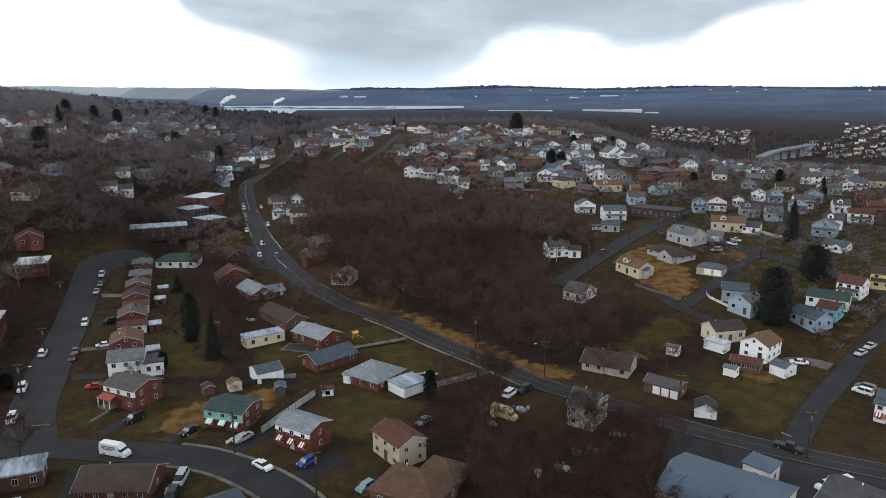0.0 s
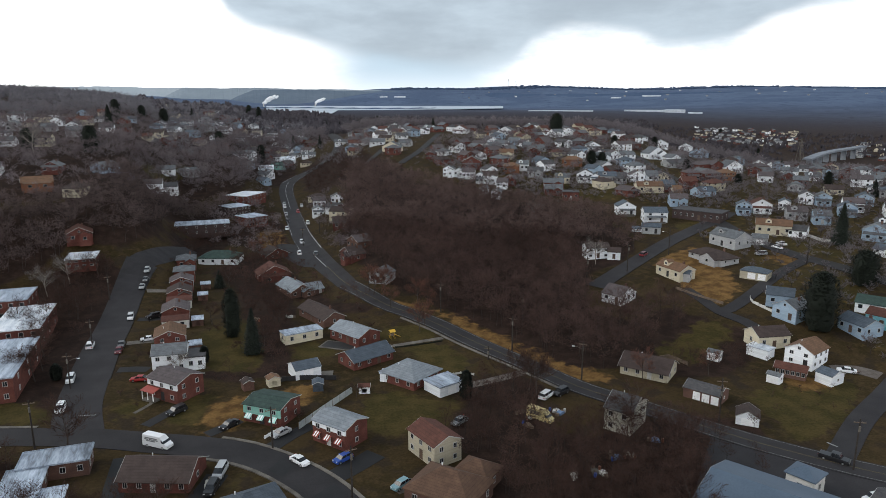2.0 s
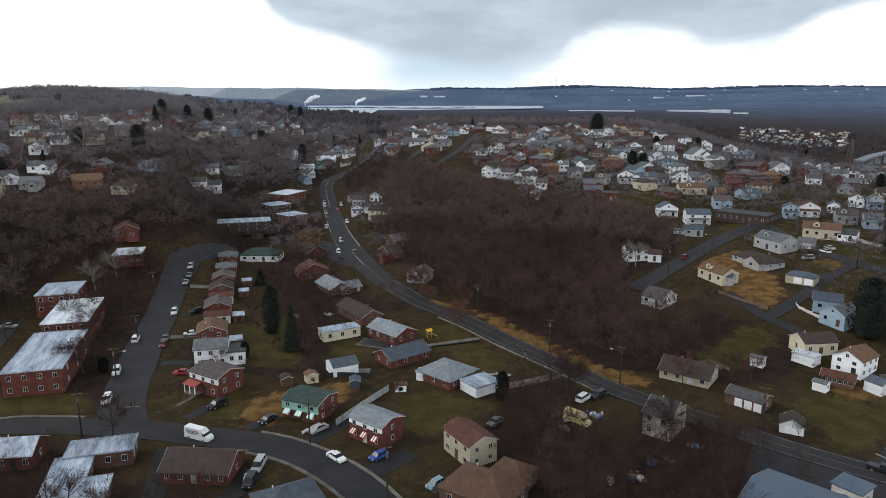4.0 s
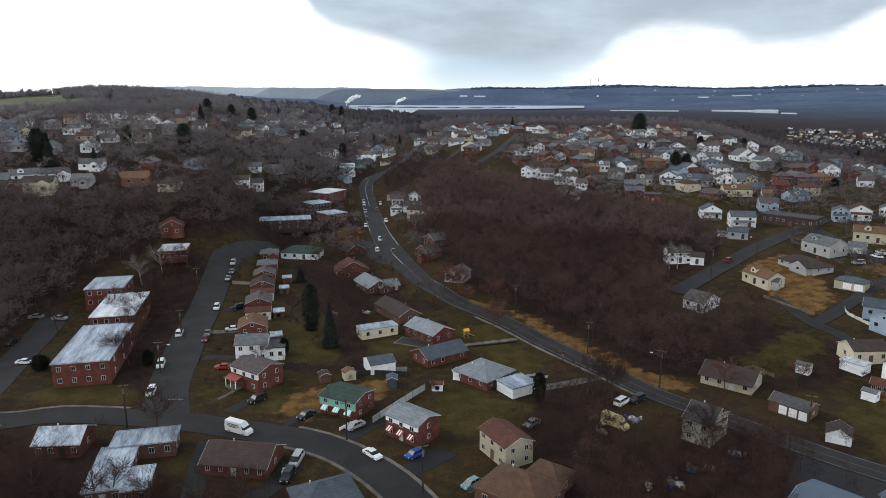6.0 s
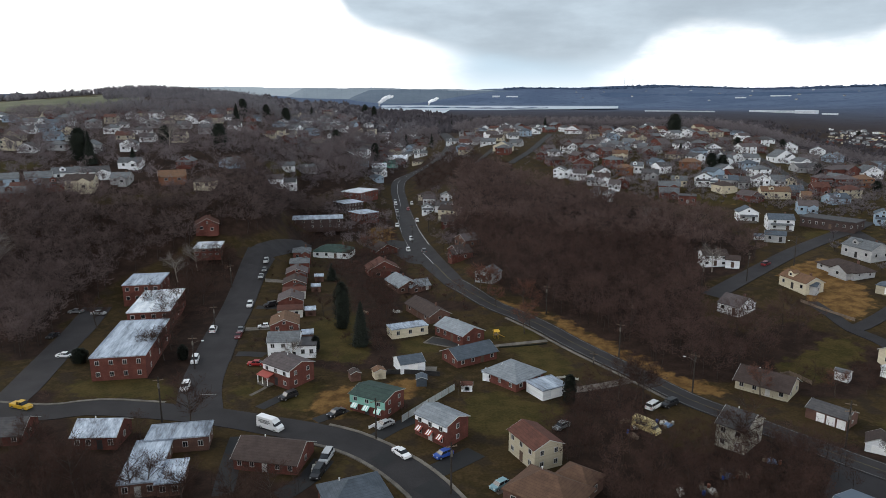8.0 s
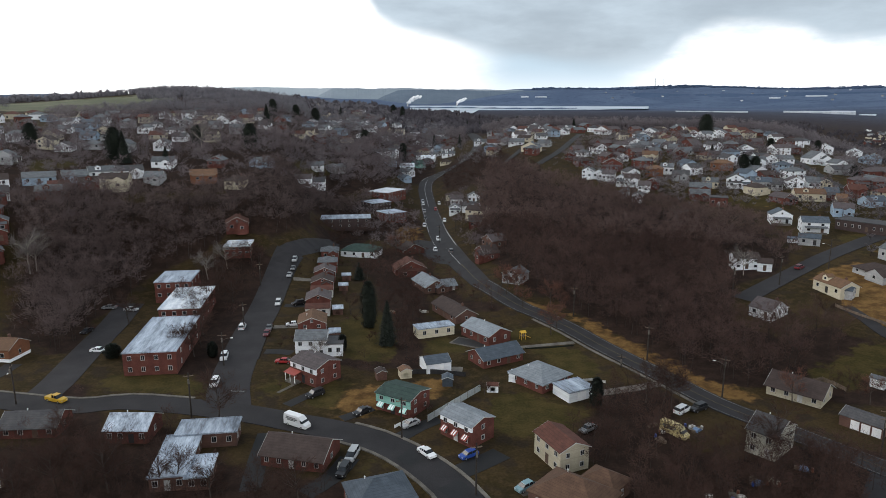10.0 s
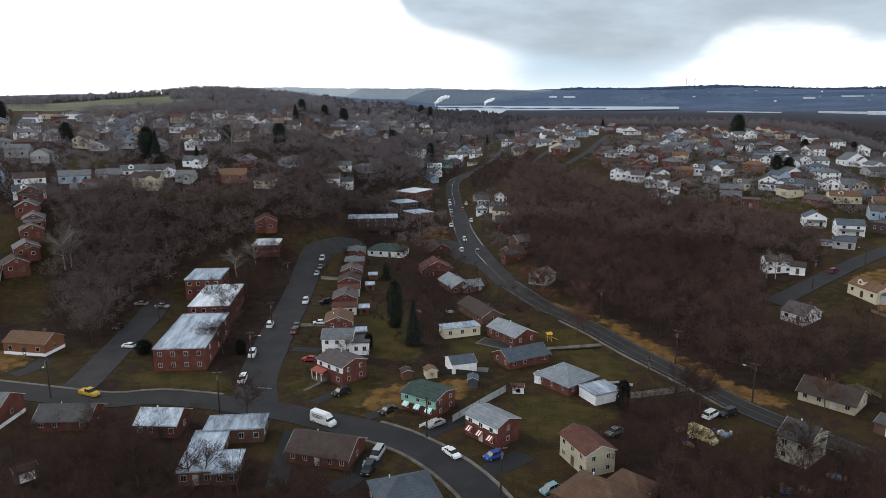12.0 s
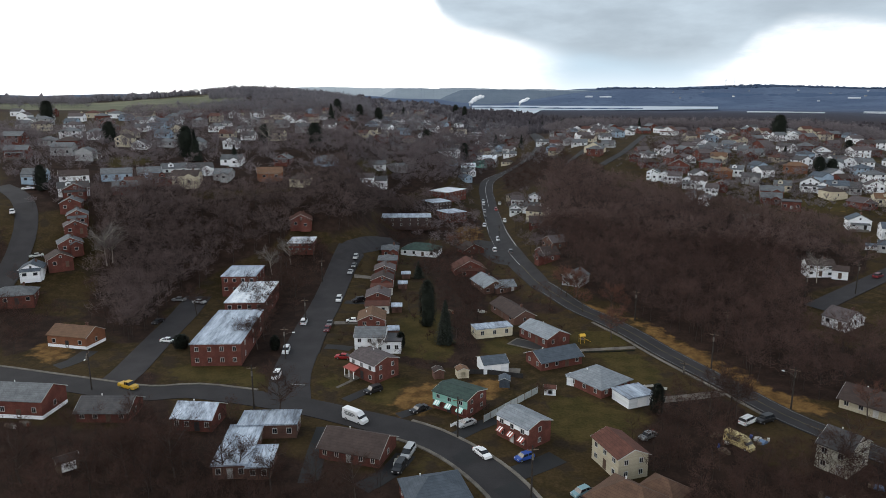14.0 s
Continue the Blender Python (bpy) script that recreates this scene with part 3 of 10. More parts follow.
def door(parent, x, y, z, turn, colour="trim", w=0.95, h=2.05):
    key = ("door", colour, w, h)
    if key not in SHARED:
        bm = bmesh.new()
        sunk(bm, w + 0.2, h + 0.1, 0.05, ((0.08, -0.02), (0.02, 0.01), (0.12, 0.01), (0.03, 0.03)))
        SHARED[key] = mesh_of("door", bm, colour)
    return part("door", SHARED[key], "", parent, at=pose(x, y, z, 0, 0, turn))


def house_meshes(w, d, h, roof, rise, wall, roofing, over, thick=0.18):
    """Body and roof of a house; front at -y, width along x. roof: side (ridge along x), front (ridge along y), hip, flat."""
    key = ("house", w, d, h, roof, rise, wall, roofing, over)
    if key in SHARED:
        return SHARED[key]
    bm = bmesh.new()
    a, b = w / 2, d / 2
    if roof == "side":
        prism(bm, ((-b, -1.5), (b, -1.5), (b, h), (0, h + rise), (-b, h)), "x", -a, a)
    elif roof == "front":
        prism(bm, ((-a, -1.5), (a, -1.5), (a, h), (0, h + rise), (-a, h)), "y", -b, b)
    else:
        box(bm, -a, a, -b, b, -1.5, h)
    body = mesh_of("wall", bm, wall)
    bm = bmesh.new()
    up = thick * 0.75
    if roof in ("side", "front"):
        span, run = (b, a) if roof == "side" else (a, b)
        k = rise / span
        e = span + over
        lo = h - k * over
        prism(bm, ((-e, lo + 0.02), (0, h + rise + 0.02), (e, lo + 0.02), (e, lo + up + 0.02), (0, h + rise + up + 0.03), (-e, lo + up + 0.02)), "x" if roof == "side" else "y", -run - over * 0.7, run + over * 0.7)
    elif roof == "hip":
        A, B = a + over, b + over
        if A >= B:
            rp = [(-(A - B) if A - B > 0.3 else -0.15, 0), (A - B if A - B > 0.3 else 0.15, 0)]
        else:
            rp = [(0, -(B - A)), (0, B - A)]
        base = [(-A, -B), (A, -B), (A, B), (-A, B)]
        v0 = [bm.verts.new((x, y, h - 0.12)) for x, y in base]
        v1 = [bm.verts.new((x, y, h + 0.08)) for x, y in base]
        rr = [bm.verts.new((x, y, h + rise)) for x, y in rp]
        bm.faces.new(v0[::-1])
        for i in range(4):
            bm.faces.new((v0[i], v0[(i + 1) % 4], v1[(i + 1) % 4], v1[i]))
        if A >= B:
            bm.faces.new((v1[0], v1[1], rr[1], rr[0]))
            bm.faces.new((v1[1], v1[2], rr[1]))
            bm.faces.new((v1[2], v1[3], rr[0], rr[1]))
            bm.faces.new((v1[3], v1[0], rr[0]))
        else:
            bm.faces.new((v1[0], v1[1], rr[0]))
            bm.faces.new((v1[1], v1[2], rr[1], rr[0]))
            bm.faces.new((v1[2], v1[3], rr[1]))
            bm.faces.new((v1[3], v1[0], rr[0], rr[1]))
    else:
        loops = []
        for k, z in ((0, h), (0, h + 0.32), (0.2, h + 0.32), (0.2, h + 0.2)):
            A, B = a + over - k, b + over - k
            loops.append([bm.verts.new(p) for p in ((-A, -B, z), (A, -B, z), (A, B, z), (-A, B, z))])
        bm.faces.new(loops[0][::-1])
        for p, q in zip(loops, loops[1:]):
            for i in range(4):
                bm.faces.new((p[i], p[(i + 1) % 4], q[(i + 1) % 4], q[i]))
        bm.faces.new(loops[-1])
    SHARED[key] = (body, mesh_of("roof", bm, roofing))
    return SHARED[key]


def fascia(parent, w, d, h, roof, rise, over, ends=(-1, 1)):
    """White boards along the verges of a gabled roof."""
    key = ("fascia", w, d, h, roof, rise, over)
    if key not in SHARED:
        bm = bmesh.new()
        span, run = (d / 2, w / 2) if roof == "side" else (w / 2, d / 2)
        k, e = rise / span, span + over + 0.03
        lo = h - k * (over + 0.03)
        prism(bm, ((-e, lo - 0.02), (0, h + rise - 0.02), (e, lo - 0.02), (e, lo + 0.12), (0, h + rise + 0.14), (-e, lo + 0.12)), "x" if roof == "side" else "y", 0.0, 0.05)
        SHARED[key] = (mesh_of("bargeboard", bm, "trim_soft"), run + over * 0.7)
    me, p = SHARED[key]
    for s in ends:
        q = p if s > 0 else -p - 0.07
        part("bargeboard", me, "", parent, at=pose(q, 0, 0) if roof == "side" else pose(0, q, 0))


def annex(ob, x, y, w, d, h, roof, rise, wall, roofing):
    """What most village houses have grown: a lean-to, a cross gable or a dormer, picked by where the house stands."""
    pick = int(abs(x * 7.3 + y * 3.1)) % 4
    if pick == 0 or (pick == 2 and roof != "side"):
        aw, ad, ah = round(w * 0.86, 1), 2.2, min(2.5, h)
        key = ("lean_to", aw, ah, wall, roofing)
        if key not in SHARED:
            bm = bmesh.new()
            prism(bm, ((-ad, -1.5), (0, -1.5), (0, ah + 0.5), (-ad, ah - 0.1)), "x", -aw / 2, aw / 2)
            low = mesh_of("lean_to", bm, wall)
            bm = bmesh.new()
            prism(bm, ((-ad - 0.25, ah - 0.13), (0, ah + 0.53), (0, ah + 0.65), (-ad - 0.25, ah)), "x", -aw / 2 - 0.2, aw / 2 + 0.2)
            SHARED[key] = (low, mesh_of("lean_to_roof", bm, roofing))
        low = part("lean_to", SHARED[key][0], "", ob, at=pose(0, -d / 2 - 0.02, 0))
        part("lean_to_roof", SHARED[key][1], "", low)
        for k in (-1, 1):
            window(low, k * aw * 0.27, -ad - 0.05, 0.85, 0, 1.5, 1.2, True)
    elif pick == 1:
        aw, ad = round(w * 0.46, 1), 3.0
        body, top = house_meshes(aw, ad, round(h * 0.9, 1), "front", round(aw * 0.27, 2), wall, roofing, 0.25)
        wing = part("wing", body, "", ob, at=pose(w * 0.2, -d / 2 - ad / 2 + 0.9, 0))
        part("wing_roof", top, "", wing)
        window(wing, 0, -ad / 2 - 0.05, h * 0.28, 0, 1.3, 1.2, True)
    elif pick == 2:
        body, top = house_meshes(2.4, 2.6, 1.3, "front", 0.7, wall, roofing, 0.2)
        dormer = part("dormer", body, "", ob, at=pose(-w * 0.15, -d * 0.22, h + rise * 0.3))
        part("dormer_roof", top, "", dormer)
        window(dormer, 0, -1.35, 0.25, 0, 1.1, 0.9, True)


def house(x, y, turn, w, d, h, roof="side", rise=None, wall="brick", roofing="shingle_grey", label="", storeys=None, band="", base="", front=3, side=2,
          over=0.35, chimney=1, porch="", awning="", entry=True, category="house", z=None, group="houses of the neighbourhood", name="house", verge=True, band_from=0.52, porch_share=0.8, porch_at=0.0):
    """A house whose front faces local -y. band: material of the upper storey; base: of the basement; porch and awning: their colours."""
    w, d, h = round(w, 1), round(d, 1), round(h, 1)
    storeys = storeys or (2 if h > 4.2 else 1)
    if rise is None:
        rise = round({"side": d, "front": w, "hip": min(w, d), "flat": 0}[roof] * 0.5 * 0.52, 2)
    c, s = math.cos(radians(turn)), math.sin(radians(turn))
    zs = [gz(x + c * i * w / 2 - s * j * d / 2, y + s * i * w / 2 + c * j * d / 2) for i in (-1, 0, 1) for j in (-1, 0, 1)]
    z = sum(zs) / 9 if z is None else z
    ob = thing(name, label, category, pose(x, y, z, 0, 0, turn), group)
    body, top = house_meshes(w, d, h, roof, rise, wall, roofing, over)
    part("wall", body, "", ob)
    part("roof", top, "", ob)
    if roof in ("side", "front") and verge:
        near_end = (1 if x * c + y * s < 0 else -1) if roof == "side" else (1 if y * c - x * s < 0 else -1)
        fascia(ob, w, d, h, roof, rise, over, (-1, 1) if math.hypot(x, y) < 215 else (near_end,))
    t = 0.03
    if band or base:
        for mname, z0, z1, pname in ((band, h * band_from, h - 0.05, "siding"), (base, -1.5, 0.32 * h if storeys == 2 else 0.9, "basement_wall")):
            if mname:
                key = ("band", w, d, round(z0, 2), round(z1, 2), mname)
                if key not in SHARED:
                    bm = bmesh.new()
                    box(bm, -w / 2 - t, w / 2 + t, -d / 2 - t, d / 2 + t if pname != "siding" else -d / 2 + 0.3, z0, z1)
                    SHARED[key] = mesh_of(pname, bm, mname)
                part(pname, SHARED[key], "", ob)
    fh = h / storeys
    far = math.hypot(x, y) > 215
    lev = [fh * i + fh * 0.36 for i in range(storeys)]
    wh = round(min(1.3, fh * 0.46), 2)
    for i, zz in enumerate(lev):
        for k in range(front):
            px = (k + 0.5) / front * w - w / 2
            if i == 0 and entry and k == front // 2:
                door(ob, px, -d / 2 - t - 0.02, 0.12, 0, ("door_brown", "trim_soft", "door_brown", "trim_dark")[int(abs(x * 3 + y)) % 4])
                continue
            window(ob, px, -d / 2 - t - 0.02, zz, 0, (1.25 if far else 1.05) if front < 5 else 0.9, wh, far)
        for k in range(side):
            py = (k + 0.5) / side * d - d / 2
            # the side that turns towards the valley
            if x * c + y * s < 0:
                window(ob, w / 2 + t + 0.02, py, zz, 90, 0.9, wh, far)
            else:
                window(ob, -w / 2 - t - 0.02, py, zz, -90, 0.9, wh, far)
    if roof == "front" and rise > 1.6:
        window(ob, 0, -d / 2 - t - 0.02, h + 0.25, 0, 0.8, 0.9, far)
    if math.hypot(x, y) > 240 and name == "house" and category == "house" and not porch and roof in ("side", "front", "hip"):
        annex(ob, x, y, w, d, h, roof, rise, wall, roofing)
    if chimney and far:
        key = ("chimney", round(h + rise, 1))
        if key not in SHARED:
            bm = bmesh.new()
            box(bm, -0.3, 0.3, -0.3, 0.3, h * 0.8, h + rise + 0.4)
            box(bm, -0.36, 0.36, -0.36, 0.36, h + rise + 0.4, h + rise + 0.52)
            box(bm, -0.13, 0.13, -0.13, 0.13, h + rise + 0.52, h + rise + 0.75)
            SHARED[key] = mesh_of("chimney", bm, "brick_brown")
        part("chimney", SHARED[key], "", ob, at=pose(w * 0.22 if roof != "front" else w * 0.14, d * 0.16, 0))
    if chimney and not far:
        key = ("vent", 1)
        if key not in SHARED:
            bm = bmesh.new()
            tube(bm, (0, 0, -0.4), (0, 0, 0.55), 0.09, 0.09, 6)
            tube(bm, (0, 0, 0.55), (0, 0, 0.68), 0.16, 0.12, 6)
            SHARED[key] = mesh_of("vent_pipe", bm, "trim")
        off = d * 0.2 if roof != "front" else 0
        part("vent_pipe", SHARED[key], "", ob, at=pose(-w * 0.2, off, h + rise * (1 - abs(off) / (d / 2) if roof == "side" else 0.6)))
    if porch:
        pw, pd = w * porch_share, 2.0
        key = ("porch", round(pw, 1), porch)
        if key not in SHARED:
            bm = bmesh.new()
            prism(bm, ((-pd, 2.35), (0, 2.85), (0, 3.0), (-pd - 0.2, 2.45)), "x", -pw / 2 - 0.2, pw / 2 + 0.2)
            roofm = mesh_of("porch_roof", bm, porch)
            bm = bmesh.new()
            box(bm, -pw / 2, pw / 2, -pd, 0, -0.6, 0.25)
            deck = mesh_of("porch_deck", bm, "concrete")
            bm = bmesh.new()
            box(bm, -0.08, 0.08, -0.08, 0.08, 0.25, 2.4)
            SHARED[key] = (roofm, deck, mesh_of("post", bm, "trim"))
        roofm, deck, post = SHARED[key]
        at = pose(porch_at * w, -d / 2 - 0.05, 0)
        part("porch_roof", roofm, "", ob, at=at)
        part("porch_deck", deck, "", ob, at=at)
        for px in ((-pw / 2 + 0.15, pw / 2 - 0.15) if far else (-pw / 2 + 0.15, 0, pw / 2 - 0.15)):
            part("post", post, "", ob, at=pose(px + porch_at * w, -d / 2 - pd + 0.1, 0))
    if awning:
        for k in range(front):
            px = (k + 0.5) / front * w - w / 2
            key = ("awning", awning)
            if key not in SHARED:
                bm = bmesh.new()
                prism(bm, ((-1.0, 0), (0, 0.65), (0, 0.72), (-1.05, 0.05), (-1.05, -0.15), (-1.0, -0.15)), "x", -0.8, 0.8)
                SHARED[key] = mesh_of("awning", bm, awning)
                bm = bmesh.new()
                for q in (-0.5, 0.1):
                    prism(bm, ((-1.06, 0.055), (-0.02, 0.735), (-0.02, 0.75), (-1.07, 0.07)), "x", q, q + 0.3)
                SHARED[key + ("stripes",)] = mesh_of("stripes", bm, "trim")
            aw = part("awning", SHARED[key], "", ob, at=pose(px, -d / 2 - 0.04, fh * 0.75))
            part("stripes", SHARED[key + ("stripes",)], "", aw)
    return ob


def garage_door(parent, x, y, w, h):
    """A sectional door of four boards, a little proud of the wall."""
    key = ("garage_door", w, h)
    if key not in SHARED:
        bm = bmesh.new()
        for k in range(4):
            box(bm, -w / 2, w / 2, -0.05, 0.02, k * h / 4 + 0.015, (k + 1) * h / 4 - 0.015, 0.01)
        SHARED[key] = mesh_of("door", bm, "trim")
    return part("door", SHARED[key], "", parent, at=pose(x, y, 0.05))


def garage(x, y, turn, w, d, h, roof="side", wall="white", roofing="shingle_dark", label="", doors=1, name="garage", category="garage", rise=None, small=1, z=None):
    rise = rise if rise is not None else round((d if roof == "side" else w) * 0.5 * 0.42, 2)
    ob = thing(name, label, category, pose(x, y, gz(x, y) if z is None else z, 0, 0, turn), "sheds and garages")
    body, top = house_meshes(round(w, 1), round(d, 1), h, roof, rise, wall, roofing, 0.2, 0.12)
    part("wall", body, "", ob)
    part("roof", top, "", ob)
    if roof in ("side", "front"):
        fascia(ob, round(w, 1), round(d, 1), h, roof, rise, 0.2)
    for k in range(doors):
        dw = min(2.6, w / max(doors, 1) * (0.62 if doors > 1 else 0.8))
        px = (k + 0.5) / doors * w * (0.75 if small and doors > 1 else 1) - w / 2 * (0.5 if small and doors > 1 else 1)
        if small:
            garage_door(ob, px, -d / 2 - 0.02, round(dw, 1), round(min(2.1, h - 0.35), 2))
        else:
            door(ob, px, -d / 2 - 0.03, 0.05, 0, wall, round(min(1.5, w * 0.5), 1), min(1.75, h - 0.35))
    if small:
        window(ob, w / 2 + 0.03, 0, 1.0, 90, 0.7, 0.7)
    return ob


# ---- vehicles ----
CAR_SHAPES = {  # length, width, then the side outline of body and cabin as shares of length and metres of height
    "sedan": (4.7, 1.82, ((0.0, .45), (.02, .80), (.28, .95), (.70, .98), (.98, .92), (1, .50)), ((.24, .93), (.38, 1.40), (.66, 1.42), (.84, .96))),
    "hatch": (4.2, 1.78, ((0.0, .45), (.02, .82), (.26, .98), (.70, 1.0), (.98, 1.0), (1, .50)), ((.22, .96), (.38, 1.46), (.82, 1.46), (.97, 1.0))),
    "suv": (4.7, 1.92, ((0.0, .55), (.02, .95), (.26, 1.08), (.70, 1.1), (.99, 1.1), (1, .55)), ((.23, 1.06), (.36, 1.70), (.90, 1.72), (.98, 1.1))),
    "pickup": (5.6, 1.98, ((0.0, .55), (.02, 1.0), (.28, 1.12), (.58, 1.12), (.99, 1.12), (1, .60)), ((.25, 1.1), (.34, 1.82), (.58, 1.84), (.60, 1.1))),
    "van": (6.4, 2.05, ((0.0, .55), (.01, 1.0), (.12, 1.35), (.24, 1.5), (.995, 1.5), (1, .55)), ((.10, 1.3), (.22, 2.2), (.30, 2.62), (.985, 2.66), (.998, 1.5))),
    "minivan": (5.0, 1.95, ((0.0, .5), (.02, .9), (.20, 1.1), (.70, 1.12), (.99, 1.12), (1, .5)), ((.14, 1.05), (.34, 1.72), (.92, 1.74), (.99, 1.1))),
}


def loft(bm, rows):
    """Join rings of points, closing both ends."""
    rings = [[bm.verts.new(p) for p in r] for r in rows]
    for a, b in zip(rings, rings[1:]):
        for i in range(len(a) - 1):
            bm.faces.new((a[i], a[i + 1], b[i + 1], b[i]))
        bm.faces.new((a[-1], a[0], b[0], b[-1]))
    bm.faces.new(rings[0][::-1])
    bm.faces.new(rings[-1])


def car(x, y, turn, shape="sedan", colour="white", label="", z=None, category="car"):
    """A parked vehicle; it points along local -x."""
    L, W, body, cab = CAR_SHAPES[shape]
    x, y = float(x), float(y)
    ob = thing({"pickup": "pickup_truck", "van": "delivery_van"}.get(shape, "car"), label, category, pose(x, y, (gz(x, y) if z is None else z) + 0.03, 0, 0, turn), "vehicles")
    key = ("car", shape, colour)
    if key not in SHARED:
        bm = bmesh.new()
        rows = []
        for f, zt in body:
            px, hw = (f - 0.5) * L, W / 2 * (0.86 if f in (0.0, 1) else 0.97 if f < 0.1 or f > 0.95 else 1)
            rows.append([(px, -hw, 0.30), (px, -hw, max(zt * 0.72, 0.4)), (px, -hw * 0.93, zt), (px, hw * 0.93, zt), (px, hw, max(zt * 0.72, 0.4)), (px, hw, 0.30)])
        loft(bm, rows)
        bmesh.ops.bevel(bm, geom=[e for e in bm.edges if e.calc_face_angle(0) > 0.5], offset=0.07, segments=2, affect="EDGES")
        lower = mesh_of("body", bm, "car_" + colour)
        bm = bmesh.new()
        rows = []
        zmax = max(p[1] for p in cab)
        for f, zt in cab:
            hw = W / 2 * ((0.99 - 0.12 * max(0.0, zt - 1.6)) if shape == "van" else 0.90 - 0.16 * (zt - cab[0][1]) / (zmax - cab[0][1]))
            px = (f - 0.5) * L
            rows.append([(px, -hw, zt), (px, hw, zt), (px, W / 2 * (0.985 if shape == "van" else 0.88), cab[0][1] - 0.05), (px, -W / 2 * (0.985 if shape == "van" else 0.88), cab[0][1] - 0.05)])
        loft(bm, rows)
        if shape == "van":
            bmesh.ops.bevel(bm, geom=[e for e in bm.edges if e.calc_face_angle(0) > 0.5], offset=0.16, segments=3, affect="EDGES")
        glassy = mesh_of("cabin", bm, "car_" + colour if shape == "van" else "glass")
        bm = bmesh.new()
        tops = [p for p in cab if p[1] > zmax - 0.12]
        hw = W / 2 * 0.76
        x0, x1 = (tops[0][0] - 0.5) * L - 0.08, (tops[-1][0] - 0.5) * L + 0.10
        box(bm, x0, x1, -hw, hw, zmax - 0.03, zmax + 0.035, 0.03)
        for f in ((tops[0][0] + tops[-1][0]) / 2, tops[-1][0] + 0.0):
            for s in (-1, 1):
                tube(bm, ((f - 0.5) * L, s * W / 2 * 0.90, cab[0][1] - 0.03), ((f - 0.5) * L, s * W / 2 * 0.76, zmax), 0.05, 0.05, 4)
        roofm = mesh_of("roof", bm, "car_" + colour)
        bm = bmesh.new()
        tube(bm, (0, -0.11, 0.33), (0, 0.11, 0.33), 0.33, 0.33, 12)
        tyre = mesh_of("wheel", bm, "tyre")
        bm = bmesh.new()
        tube(bm, (0, -0.125, 0.33), (0, 0.125, 0.33), 0.20, 0.20, 10)
        rim = mesh_of("rim", bm, "chrome")
        bm = bmesh.new()
        box(bm, -L / 2 - 0.01, -L / 2 + 0.15, -0.17, 0.17, 0.62, 0.78)
        head = mesh_of("headlight", bm, "lens")
        bm = bmesh.new()
        box(bm, L / 2 - 0.12, L / 2 + 0.01, -0.14, 0.14, 0.70, 0.90)
        tail = mesh_of("tail_light", bm, "lamp_red")
        SHARED[key] = (lower, glassy, roofm, tyre, rim, head, tail)
        if shape == "van":
            bm = bmesh.new()
            prism(bm, ((-0.385 * L, 1.42), (-0.30 * L, 1.42), (-0.26 * L, 2.05), (-0.29 * L, 2.12)), "y", -W / 2 * 0.995, W / 2 * 0.995)
            SHARED[key] += (mesh_of("windscreen", bm, "glass"),)
    ms = SHARED[key]
    part("body", ms[0], "", ob)
    part("upper_body" if shape == "van" else "cabin", ms[1], "", ob)
    part("roof", ms[2], "", ob)
    for fx in (-0.31, 0.31):
        for s in (-1, 1):
            wh = part("wheel", ms[3], "", ob, at=pose(fx * L, s * (W / 2 - 0.09), 0))
            part("rim", ms[4], "", wh)
    for s in (-1, 1):
        part("headlight", ms[5], "", ob, at=pose(0, s * W * 0.33, 0))
        part("tail_light", ms[6], "", ob, at=pose(0, s * W * 0.36, 0))
    if shape == "van":
        part("windscreen", ms[7], "", ob)
        key = ("van_bars",)
        if key not in SHARED:
            bm = bmesh.new()
            for s in (-1, 1):
                for z0, x0, x1 in ((2.05, -0.7, 2.4), (1.72, -0.9, -0.1), (1.72, 0.1, 1.3), (1.72, 1.5, 2.5), (1.42, -0.2, 2.1)):
                    box(bm, x0, x1, s * W / 2 * 0.975 - 0.03, s * W / 2 * 0.975 + 0.03, z0, z0 + 0.2)
            SHARED[key] = mesh_of("lettering", bm, "car_grey")
        part("lettering", SHARED[key], "", ob, "illegible dark lettering on the sides")
    return ob


